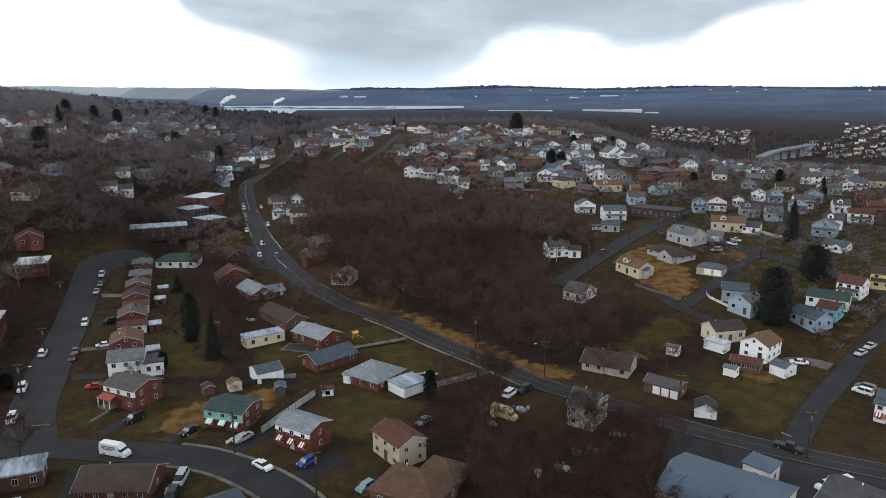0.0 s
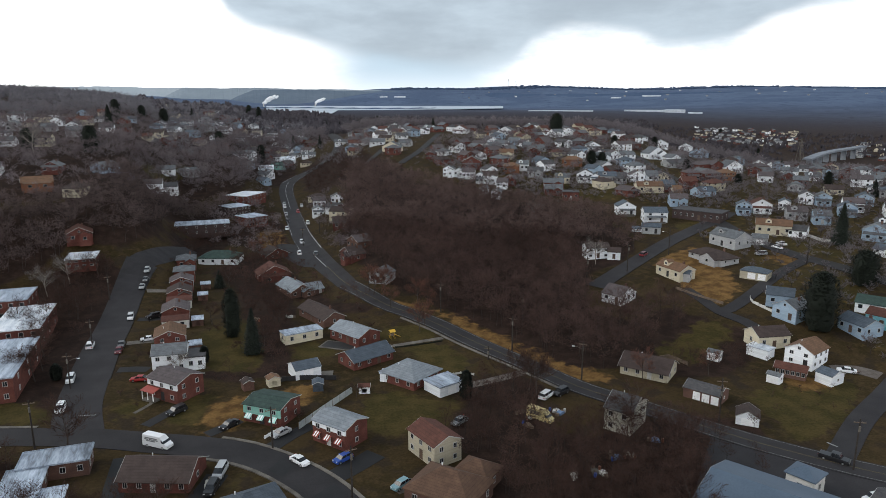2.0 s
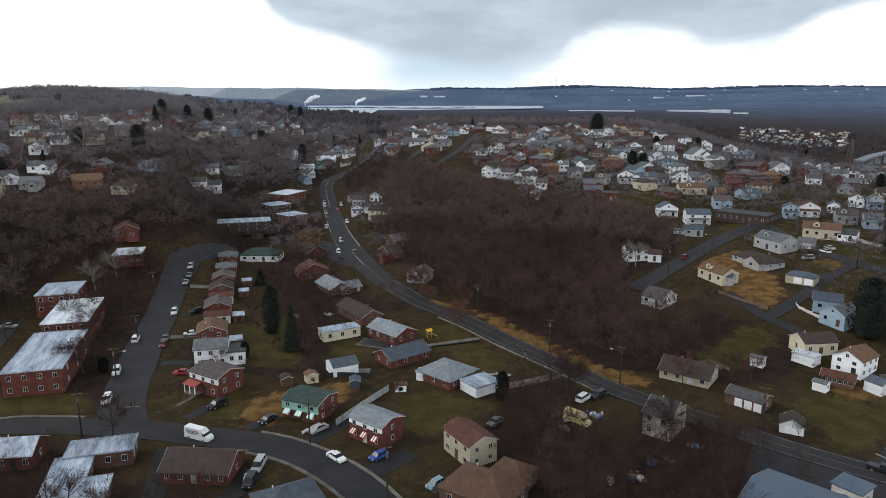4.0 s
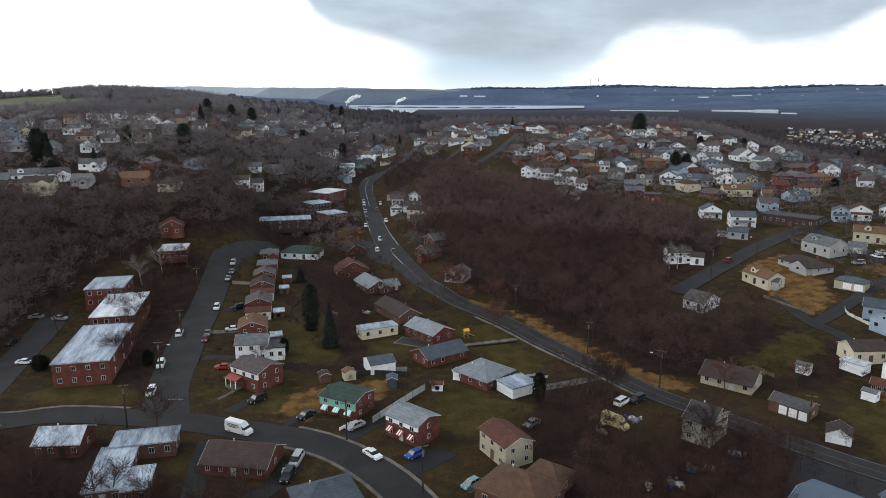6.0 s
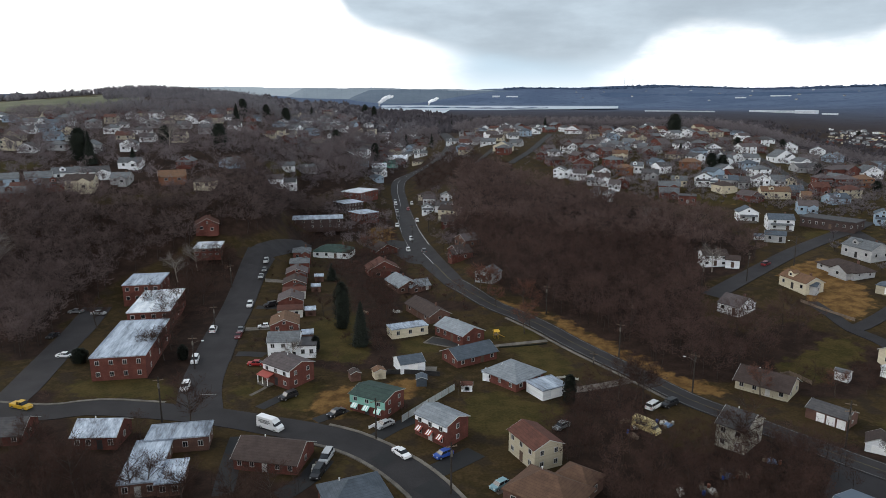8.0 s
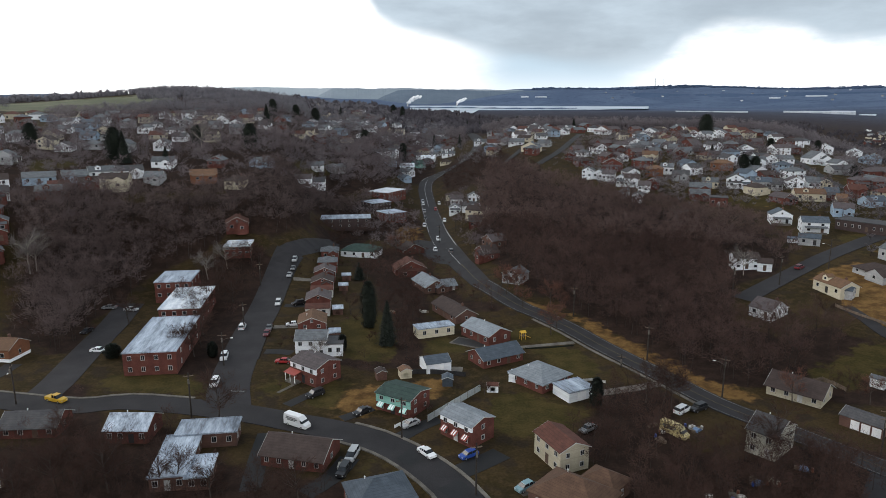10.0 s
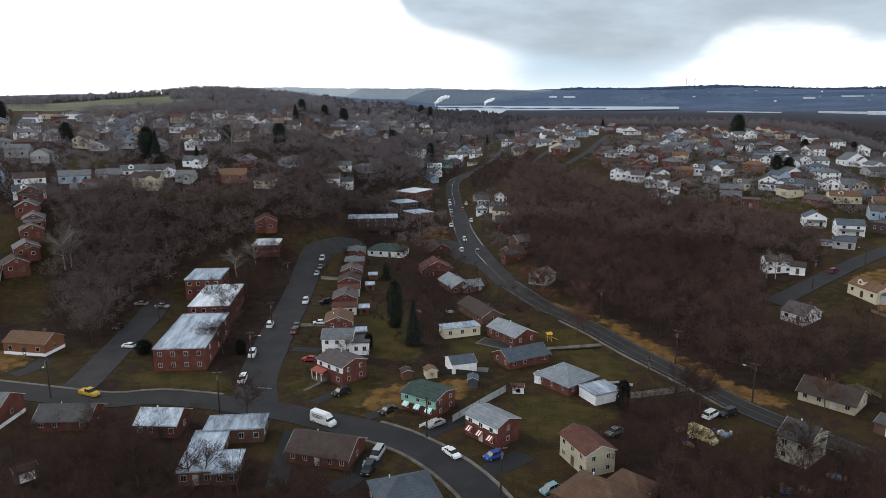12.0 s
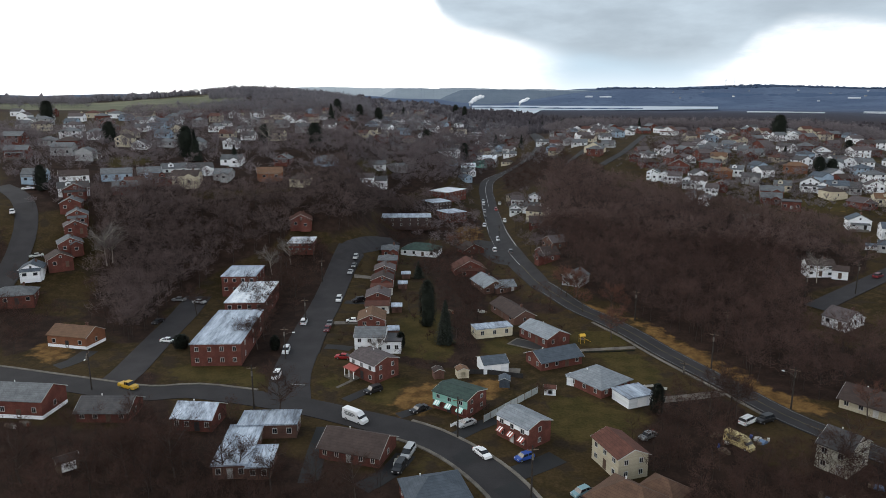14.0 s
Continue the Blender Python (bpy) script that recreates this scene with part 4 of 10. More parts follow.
# ---- trees ----
def bare_tree(rng, height, twigs, spread=0.42, limbs=8, trunk_r=0.2, twig=(0.03, 0.068), reach=(0.7, 1.9), forks=2, fuzz=0.0):
    """Bare tree as vertex and triangle arrays, and the number of triangles that are trunk and limbs."""
    V, T = [], []

    def stick(p, q, r0, r1, n):
        d = (q - p) / np.linalg.norm(q - p)
        u = np.cross(d, (0.3, 0.9, 0.2))
        u /= np.linalg.norm(u)
        v = np.cross(d, u)
        k = len(V)
        for c, r in ((p, r0), (q, r1)):
            for i in range(n):
                a = 2 * math.pi * i / n
                V.append(c + (u * math.cos(a) + v * math.sin(a)) * r)
        for i in range(n):
            j = (i + 1) % n
            T.append((k + i, k + j, k + n + j))
            T.append((k + i, k + n + j, k + n + i))
    fork = np.array((rng.normal(0, 0.03) * height, rng.normal(0, 0.03) * height, height * 0.38))
    top = np.array((rng.normal(0, 0.05) * height, rng.normal(0, 0.05) * height, height * 0.86))
    stick(np.array((0, 0, -0.6)), fork, trunk_r, trunk_r * 0.7, 5)
    stick(fork, top, trunk_r * 0.7, trunk_r * 0.15, 4)
    tips = [(fork, top)]
    for i in range(limbs):
        f = rng.uniform(-0.35, 0.75)
        p = fork + (top - fork) * max(f, 0) if f > 0 else fork * (1 + f * 0.5)
        a = 2 * math.pi * (i / limbs + rng.uniform(-0.06, 0.06))
        ln = height * spread * (1.0 - 0.45 * max(f, 0)) * rng.uniform(0.7, 1.1)
        q = p + np.array((math.cos(a) * ln * 0.8, math.sin(a) * ln * 0.8, ln * rng.uniform(0.45, 0.95)))
        stick(p, q, trunk_r * 0.42, trunk_r * 0.1, 3)
        tips.append((p, q))
        for _ in range(forks):
            c = p + (q - p) * rng.uniform(0.35, 0.75)
            e = c + (q - p) * 0.45 + rng.normal(0, 0.09 * height, 3)
            stick(c, e, trunk_r * 0.2, trunk_r * 0.06, 3)
            tips.append((c, e))
    solid = len(T)
    for _ in range(twigs):
        p, q = tips[rng.integers(len(tips))]
        c = p + (q - p) * rng.uniform(0.3, 1.05) + rng.normal(0, fuzz * height, 3)
        d = (q - p) / np.linalg.norm(q - p) + rng.normal(0, 0.75, 3)
        d[2] = abs(d[2]) * 0.8 + 0.1
        d /= np.linalg.norm(d)
        ln = rng.uniform(*reach) * height / 11
        wd = np.cross(d, rng.normal(0, 1, 3))
        wd *= rng.uniform(*twig) / (np.linalg.norm(wd) + 1e-6)
        k = len(V)
        V.extend((c - wd, c + wd, c + d * ln))
        T.append((k, k + 1, k + 2))
        m = c + d * ln * 0.45
        e = m + (d + rng.normal(0, 0.7, 3)) * ln * 0.4
        V.extend((m - wd * 0.8, m + wd * 0.8, e))
        T.append((k + 3, k + 4, k + 5))
    return np.array(V), np.array(T), solid


def arrays_mesh(name, verts, tris, material):
    me = bpy.data.meshes.new(name)
    me.vertices.add(len(verts))
    me.vertices.foreach_set("co", np.asarray(verts, np.float32).ravel())
    me.loops.add(len(tris) * 3)
    me.loops.foreach_set("vertex_index", np.asarray(tris, np.int32).ravel())
    me.polygons.add(len(tris))
    me.polygons.foreach_set("loop_start", np.arange(0, len(tris) * 3, 3, dtype=np.int32))
    me.update(calc_edges=True)
    me.materials.append(MAT[material])
    return me


RNG = np.random.default_rng(7)
WOOD_TREES = [bare_tree(RNG, 11.0, 145, limbs=5, trunk_r=0.12, twig=(0.05, 0.12), reach=(0.8, 2.0), forks=1, fuzz=0.05) for _ in range(10)]
NEAR_TREES = [bare_tree(RNG, 11.0, 250, limbs=6, trunk_r=0.10, twig=(0.026, 0.065), reach=(0.7, 1.8), forks=1, fuzz=0.055) for _ in range(10)]
THIN_TREES = [bare_tree(RNG, 11.0, 72, limbs=4, trunk_r=0.08, twig=(0.09, 0.21), reach=(1.0, 2.4), forks=0, fuzz=0.06) for _ in range(6)]


def inside(px, py, poly):
    c = np.zeros(np.shape(px), bool)
    for (x0, y0), (x1, y1) in zip(poly, poly[1:] + poly[:1]):
        hit = (y0 > py) != (y1 > py)
        c ^= hit & (px < (x1 - x0) * (py - y0) / (y1 - y0 + 1e-9) + x0)
    return c


KEEP_CLEAR = []      # x, y and radius where nothing grows
YARDS = []           # outlines where grass and litter mix
WOODS = []           # outlines of woodland


SHRUBS = [bare_tree(RNG, 9.0, 62, spread=0.75, limbs=5, trunk_r=0.3, twig=(0.16, 0.42), reach=(2.0, 4.5), forks=0) for _ in range(6)]


def wood(label, poly, spacing, tall=(8, 14), material="twig", seed=1, templates=None, name="woodland"):
    """Woodland of bare trees filling an outline, as one thing that nobody could count."""
    mid_x, mid_y = sum(q[0] for q in poly) / len(poly), sum(q[1] for q in poly) / len(poly)
    templates = templates or (NEAR_TREES if math.hypot(mid_x, mid_y) < 300 else WOOD_TREES)
    rng = np.random.default_rng(seed)
    xs, ys = [p[0] for p in poly], [p[1] for p in poly]
    nx, ny = int((max(xs) - min(xs)) / spacing) + 1, int((max(ys) - min(ys)) / spacing) + 1
    gx, gy = np.meshgrid(np.arange(nx), np.arange(ny))
    px = min(xs) + (gx.ravel() + rng.uniform(-0.5, 0.5, nx * ny)) * spacing
    py = min(ys) + (gy.ravel() + rng.uniform(-0.5, 0.5, nx * ny)) * spacing
    ok = inside(px, py, poly)
    for cx, cy, cr in KEEP_CLEAR:
        ok &= np.hypot(px - cx, py - cy) > cr
    px, py = px[ok], py[ok]
    pz = terrain(px, py)
    V, T, S, base = [], [], [], 0
    for x, y, z in zip(px, py, pz):
        v, t, solid = templates[rng.integers(len(templates))]
        k, a = rng.uniform(*tall) / 11.0, rng.uniform(0, 6.283)
        c, s = math.cos(a), math.sin(a)
        w = np.column_stack(((v[:, 0] * c - v[:, 1] * s) * k + x, (v[:, 0] * s + v[:, 1] * c) * k + y, v[:, 2] * k + z))
        V.append(w)
        T.append(t + base)
        S.append(np.arange(len(t)) < solid)
        base += len(v)
    if V:
        ob = new(name, arrays_mesh(name, np.concatenate(V), np.concatenate(T), material))
        ob.data.materials.append(MAT["limb"])
        ob.data.polygons.foreach_set("material_index", np.concatenate(S).astype(np.int32))
        tagged(ob, label, "woods", kind="stuff")


TREE_PARTS = {}


def tree(x, y, height, kind="bare", label="", seed=0, material="twig"):
    """A single leafless tree as a thing with trunk and crown."""
    key = (seed % 6, material, kind)
    if key not in TREE_PARTS:
        rng = np.random.default_rng(100 + seed % 6)
        v, t, solid = bare_tree(rng, 10.0, 760 if kind == "bare" else 160, 0.5, 11, 0.2, twig=(0.02, 0.05), fuzz=0.035)
        bark = "bark_pale" if material == "twig_grey" else "bark"
        used = t[:solid].max() + 1
        TREE_PARTS[key] = (arrays_mesh("trunk", v[:used], t[:solid], bark), arrays_mesh("crown", v[used:], t[solid:] - used, material))
    a, b = TREE_PARTS[key]
    ob = thing("bare_tree", label, "tree", pose(x, y, gz(x, y), 0, 0, (seed * 77) % 360) @ Matrix.Scale(height / 10.0, 4), "leafless trees")
    part("trunk", a, "", ob)
    part("crown", b, "", ob)
    return ob


def conifer_mesh(height, width, seed, shape):
    rng = np.random.default_rng(seed)
    V, T = [], []
    def girth(f):
        """Half width of the crown at a share of its height."""
        if shape == "cone":
            return width / 2 * (1 - f) ** 0.85
        return width / 2 * math.sqrt(max(0.0, 1 - abs(2 * f - 0.85) ** 2.4 / 1.45))
    # a dense dark inside
    sides, rows = 9, 9
    for i in range(rows + 1):
        f = i / rows
        for k in range(sides):
            a = 6.283 * k / sides
            r = girth(f) * 0.72 * rng.uniform(0.75, 1.12)
            V.append((math.cos(a) * r, math.sin(a) * r, 0.3 + f * (height - 0.5)))
    for i in range(rows):
        for k in range(sides):
            p, q = i * sides + k, i * sides + (k + 1) % sides
            T.extend(((p, q, q + sides), (p, q + sides, p + sides)))
    # sprays of needles outside
    for i in range(int(520 + 55 * height)):
        f = rng.uniform(0.0, 1) ** 0.9
        r = girth(f) * rng.uniform(0.62, 1.02)
        a = rng.uniform(0, 6.283)
        p = np.array((math.cos(a) * r, math.sin(a) * r, 0.3 + f * (height - 0.3)))
        out = np.array((math.cos(a) * 0.7, math.sin(a) * 0.7, rng.uniform(-0.6, 0.1) if shape == "cone" else rng.uniform(0.3, 1.1)))
        ln = rng.uniform(0.35, 0.8) * (0.45 + 0.07 * width)
        side = np.array((-math.sin(a), math.cos(a), rng.uniform(-0.4, 0.4))) * rng.uniform(0.18, 0.4)
        k = len(V)
        V.extend((p - out * ln * 0.5, p + side, p + out * ln * 0.6, p - side))
        T.extend(((k, k + 1, k + 2), (k, k + 2, k + 3)))
    return np.array(V), np.array(T)


def conifer(x, y, height, width, shape="cone", label="dark green conifer", seed=1):
    key = ("conifer", height, width, shape, seed)
    if key not in SHARED:
        v, t = conifer_mesh(height, width, seed, shape)
        bm = bmesh.new()
        tube(bm, (0, 0, -0.5), (0, 0, height * 0.85), 0.22, 0.04, 6)
        SHARED[key] = (mesh_of("trunk", bm, "bark"), arrays_mesh("crown", v, t, "needle"))
    ob = thing("conifer", label, "tree", pose(x, y, gz(x, y)), "evergreen trees")
    part("trunk", SHARED[key][0], "", ob)
    part("crown", SHARED[key][1], "", ob)
    return ob


# ---- roads and strips ----
def glide(points, step=4.0):
    """A smooth line through points (x, y), at even steps."""
    out = []
    P = [Vector((*p, 0)) for p in points]
    P = [P[0] * 2 - P[1]] + P + [P[-1] * 2 - P[-2]]
    for i in range(1, len(P) - 2):
        n = max(2, int((P[i + 1] - P[i]).length / step))
        for k in range(n):
            t = k / n
            a, b, c, d = P[i - 1], P[i], P[i + 1], P[i + 2]
            out.append(0.5 * ((2 * b) + (c - a) * t + (2 * a - 5 * b + 4 * c - d) * t * t + (3 * b - a - 3 * c + d) * t ** 3))
    return out + [P[-2]]


def strip(name, points, half, lift, material, label="", category="road", off=0.0, step=4.0, kind="structure", thick=0.5, smooth=True, ends=None, parent=None, cross=1, dash=None):
    """A band along a line, draped on the ground with sides going down into it."""
    line = glide(points, step) if smooth else [Vector((*p, 0)) for p in points]
    bm = bmesh.new()
    rows = []
    n = len(line)
    for i, p in enumerate(line):
        d = (line[min(i + 1, n - 1)] - line[max(i - 1, 0)]).normalized()
        s = Vector((d.y, -d.x, 0))
        hw = half if ends is None else half + (ends - half) * i / (n - 1)
        row = []
        for k in range(cross + 1):
            q = p + s * (off - hw + 2 * hw * k / cross)
            row.append(Vector((q.x, q.y, gz(q.x, q.y) + lift)))
        rows.append(row)
    tops = [[bm.verts.new(q) for q in row] for row in rows]
    low = [[bm.verts.new(row[j] - Vector((0, 0, thick))) for j in (0, -1)] for row in rows]
    for i in range(n - 1):
        if dash and i % dash >= dash / 2:
            continue
        for k in range(cross):
            bm.faces.new((tops[i][k], tops[i][k + 1], tops[i + 1][k + 1], tops[i + 1][k]))
        if thick > 0.05:
            bm.faces.new((low[i][0], tops[i][0], tops[i + 1][0], low[i + 1][0]))
            bm.faces.new((tops[i][-1], low[i][1], low[i + 1][1], tops[i + 1][-1]))
    me = mesh_of(name, bm, material)
    if me.polygons and sum(p.normal.z for p in me.polygons) < 0:
        me.flip_normals()
    ob = new(name, me)
    if parent:
        ob.parent = parent
    else:
        tagged(ob, label, category, kind=kind)
    for i in range(0, n, 2):
        KEEP_CLEAR.append((line[i].x, line[i].y, half + abs(off) + (0.8 if line[i].length < 330 else 5.5)))
    return ob


def patch(name, poly, lift, material, label, category="lawn", step=3.0, kind="structure"):
    """A flat area with that outline, draped on the ground."""
    bm = bmesh.new()
    vs = [bm.verts.new((px, py, 0)) for px, py in poly]
    f = bm.faces.new(vs)
    bmesh.ops.triangulate(bm, faces=[f])
    for _ in range(4):
        long = [e for e in bm.edges if e.calc_length() > step * 2]
        if not long:
            break
        bmesh.ops.subdivide_edges(bm, edges=long, cuts=1)
        bmesh.ops.triangulate(bm, faces=bm.faces)
    for v in bm.verts:
        v.co.z = gz(v.co.x, v.co.y) + lift
    for f in bm.faces:
        if f.normal.z < 0:
            f.normal_flip()
    me = bpy.data.meshes.new(name)
    bm.normal_update()
    for f in bm.faces:
        if f.normal.z < 0:
            f.normal_flip()
    bm.to_mesh(me)
    bm.free()
    me.materials.append(MAT[material])
    return tagged(new(name, me), label, category, kind=kind)


def pole(x, y, height=10.5, turn=0.0, lamp=False, arm=True, label="dark wooden utility pole"):
    key = ("pole", height, lamp, arm)
    if key not in SHARED:
        bm = bmesh.new()
        tube(bm, (0, 0, -0.6), (0, 0, height), 0.21, 0.14, 8)
        post = mesh_of("post", bm, "pole")
        bm = bmesh.new()
        box(bm, -1.1, 1.1, -0.06, 0.06, height - 0.9, height - 0.75)
        for k in (-1.0, -0.4, 0.4, 1.0):
            tube(bm, (k, 0, height - 0.75), (k, 0, height - 0.55), 0.05, 0.03, 5)
        cross_arm = mesh_of("crossarm", bm, "wood")
        bm = bmesh.new()
        tube(bm, (0, -0.3, height - 2.6), (0, -0.3, height - 1.5), 0.22, 0.22, 8)
        can = mesh_of("transformer", bm, "concrete")
        bm = bmesh.new()
        tube(bm, (0.1, 0, height - 2.2), (1.4, 0, height - 1.6), 0.05, 0.04, 5)
        tube(bm, (1.4, 0, height - 1.6), (2.4, 0, height - 1.6), 0.04, 0.04, 5)
        bracket = mesh_of("lamp_arm", bm, "concrete")
        bm = bmesh.new()
        box(bm, 2.2, 2.9, -0.14, 0.14, height - 1.68, height - 1.52, 0.04)
        SHARED[key] = (post, cross_arm, can, bracket, mesh_of("lamp_head", bm, "trim"))
    ms = SHARED[key]
    ob = thing("street_lamp" if lamp else "utility_pole", label, "lamp post" if lamp else "pole", pose(x, y, gz(x, y), 0, 0, turn), "poles along the roads")
    part("post", ms[0], "", ob)
    if arm:
        part("crossarm", ms[1], "", ob)
        part("transformer", ms[2], "", ob)
    if lamp:
        a = part("lamp_arm", ms[3], "", ob)
        part("lamp_head", ms[4], "", a)
    return ob


def fence(points, label, material="fence", high=1.7):
    """A board fence: posts and, between them, panels."""
    line = [p for p in glide(points, 2.4)]
    ob = thing("fence", label, "fence", pose(line[0].x, line[0].y, gz(line[0].x, line[0].y)), "fences")
    o = ob.matrix_basis.translation
    for p, q in zip(line, line[1:]):
        d = q - p
        turn = math.degrees(math.atan2(d.y, d.x))
        ln = round(d.length, 1)
        key = ("panel", ln, material, high)
        if key not in SHARED:
            bm = bmesh.new()
            box(bm, 0.06, ln - 0.02, -0.03, 0.03, -0.3, high, 0.01)
            me = mesh_of("panel", bm, material)
            bm = bmesh.new()
            box(bm, -0.06, 0.06, -0.06, 0.06, -0.5, high + 0.12, 0.015)
            SHARED[key] = (me, mesh_of("post", bm, "wood" if material == "fence" else material))
        at = pose(p.x - o.x, p.y - o.y, gz(p.x, p.y) - o.z, 0, 0, turn)
        part("panel", SHARED[key][0], "", ob, at=at)
        part("post", SHARED[key][1], "", ob, at=at)


def playset(x, y):
    ob = thing("playset", "small yellow garden playset with a slide", "playset", pose(x, y, gz(x, y), 0, 0, 20))
    bm = bmesh.new()
    box(bm, -0.7, 0.7, -0.7, 0.7, 1.1, 1.25, 0.03)
    part("platform", bm, "wood", ob)
    for sx in (-0.65, 0.65):
        for sy in (-0.65, 0.65):
            bm = bmesh.new()
            tube(bm, (sx, sy, -0.2), (sx, sy, 2.3), 0.06, 0.06, 6)
            part("post", bm, "car_yellow", ob)
    bm = bmesh.new()
    prism(bm, ((-0.9, 2.2), (0, 2.8), (0.9, 2.2), (0, 2.7)), "x", -0.9, 0.9)
    part("canopy", bm, "car_yellow", ob)
    bm = bmesh.new()
    prism(bm, ((0.7, 1.2), (2.7, 0.1), (2.7, 0.2), (0.7, 1.32)), "y", -0.3, 0.3)
    part("slide", bm, "car_yellow", ob)


def pool_cover(x, y, turn):
    ob = thing("swimming_pool", "rectangular garden pool under a dark cover", "pool", pose(x, y, gz(x, y), 0, 0, turn))
    bm = bmesh.new()
    box(bm, -5.4, 5.4, -3.0, 3.0, -0.3, 0.12, 0.03)
    part("surround", bm, "concrete", ob)
    bm = bmesh.new()
    box(bm, -4.8, 4.8, -2.4, 2.4, 0.10, 0.17, 0.02)
    part("cover", bm, "trim_dark", ob)


def junk(x, y, seed):
    """A small heap: a crate, a sheet and a barrel lying about."""
    rng = random.Random(seed)
    ob = thing("junk_pile", "small heap of discarded crates and sheets", "junk", pose(x, y, gz(x, y), 0, 0, rng.uniform(0, 360)), "junk about the yards")
    colour = rng.choice(("block", "render", "tarp", "wood", "concrete"))
    bm = bmesh.new()
    prism(bm, ((-1.0, -0.1), (0.9, -0.1), (0.8, 0.5), (0.1, 0.75), (-0.8, 0.45)), "y", -0.6, 0.6)
    part("sheet", bm, colour, ob)
    bm = bmesh.new()
    box(bm, 1.0, 1.7, -0.4, 0.3, -0.1, 0.6, 0.04)
    part("crate", bm, "wood", ob)
    bm = bmesh.new()
    tube(bm, (-1.5, 0.3, -0.1), (-1.45, 0.3, 0.8), 0.3, 0.29, 10)
    part("barrel", bm, rng.choice(("car_blue", "car_rust", "block")), ob)


# ---- roads ----
VAN_ROAD = [(-154.7, 150.0), (-143.3, 148.8), (-121.3, 146.1), (-99.4, 143.9), (-87.6, 147.2), (-72.3, 146.1), (-56.9, 143.6), (-41.4, 139.0), (-31.8, 135.7), (-25.2, 132.9), (-18.7, 128.7), (-12.3, 122.7), (-6.9, 115.8), (-2.0, 107.1)]
SIDE_STREET = [(-61.0, 144.0), (-66.6, 158.8), (-70.4, 175.3), (-74.9, 197.9), (-78.7, 222.4), (-82.1, 245.4), (-83.5, 260.5), (-83.9, 271.6)]
SIDE_LANE = [(-84.1, 270.4), (-81.1, 279.8), (-78.1, 295.5), (-76.4, 320.1)]
MAIN_ROAD = [(117.2, 97.7), (106.9, 104.4), (93.8, 114.3), (81.4, 125.5), (71.4, 136.8), (63.1, 146.4), (53.7, 157.3), (43.9, 174.5), (31.6, 193.9), (24.5, 205.4), (16.3, 215.6), (7.4, 225.7), (-4.7, 250.1), (-13.7, 282.4), (-22.0, 317.0), (-29.9, 359.0), (-37.3, 407.4), (-45.9, 465.9), (-50.8, 500.4), (-51.4, 528.5), (-43.5, 551.0), (-32.8, 562.8), (-22.8, 578.4), (-16.5, 609.1), (-16.1, 656.1), (-22.8, 734.3), (-42.7, 950.8)]
HILL_ROAD = [(83.6, 229.2), (95.2, 239.9), (109.7, 253.1), (130.1, 271.3), (151.4, 287.7), (165.3, 298.0), (179.2, 310.1)]
BACK_ROAD = [(165.3, 298.0), (164.2, 271.0), (166.2, 248.5), (169.9, 235.3), (174.2, 224.3), (177.7, 210.7), (180.6, 195.4), (182.7, 181.1)]
ALLEY = [(168.5, 235.0), (154.2, 225.9), (139.1, 214.3), (127.1, 204.9), (117.5, 198.7), (113.2, 198.0)]
ALLEY_LOW = [(112.1, 218.3), (113.3, 208.0), (114.0, 197.7), (117.6, 190.0), (119.6, 180.6)]
CROSS_STREET = [(96.2, 116.7), (111.8, 130.9), (128.1, 143.1), (147.5, 156.8), (162.4, 165.6), (173.0, 170.6)]
FLAT_LANE = [(-109.6, 145.2), (-110.8, 155.3), (-114.4, 170.6), (-118.7, 189.3), (-122.1, 205.6), (-124.7, 218.9)]
HILL_STREET = [(-186.8, 196.6), (-191.0, 209.1), (-196.0, 220.9), (-201.5, 231.1), (-210.6, 243.0), (-222.2, 252.5), (-235.0, 258.4)]
strip("road", VAN_ROAD, 4.0, 0.12, "asphalt", 'worn grey asphalt residential road with concrete kerbs', cross=3)
strip("kerb", VAN_ROAD[:6], 0.4, 0.24, "concrete", "pale concrete kerb along the road", "kerb", off=-4.40)
strip("kerb", VAN_ROAD[8:], 0.4, 0.24, "concrete", "pale concrete kerb along the road", "kerb", off=-4.4)
strip("kerb", VAN_ROAD[8:], 0.4, 0.24, "concrete", "pale concrete kerb along the road", "kerb", off=4.40)
strip("road", SIDE_STREET, 5.2, 0.1, "asphalt", 'worn asphalt side street with parked cars', cross=3)
strip("kerb", SIDE_STREET[2:], 0.14, 0.2, "asphalt", "worn grey kerb along the side street", "kerb", off=5.36)
strip("road", MAIN_ROAD[:13], 3.6, 0.16, "asphalt", 'two-lane asphalt main road winding up the valley', cross=3)
strip("road", MAIN_ROAD[12:15], 3.6, 0.16, "asphalt", 'asphalt main road where it widens', cross=3, ends=5.0)
strip("road", MAIN_ROAD[14:21], 5.0, 0.16, "asphalt", 'three-lane asphalt main road with white lines', cross=3)
strip("road", MAIN_ROAD[20:], 5.0, 0.16, "asphalt", 'asphalt main road climbing out of the valley', cross=3, ends=4.2)
for shift in (-0.12, 0.12):
    strip("road_line", MAIN_ROAD[:14], 0.06, 0.18, 'line_yellow', "faded yellow line along the main road", "road marking", off=shift, thick=0.0)
for shift in (-3.1, 3.1):
    strip("road_line", MAIN_ROAD[:13], 0.06, 0.18, 'line_white', "worn white line along the main road", "road marking", off=shift, thick=0.0)
for shift in (-4.5, 4.5):
    strip("road_line", MAIN_ROAD[14:21], 0.12, 0.18, 'line_bright', "white edge line along the main road", "road marking", off=shift, thick=0.0)
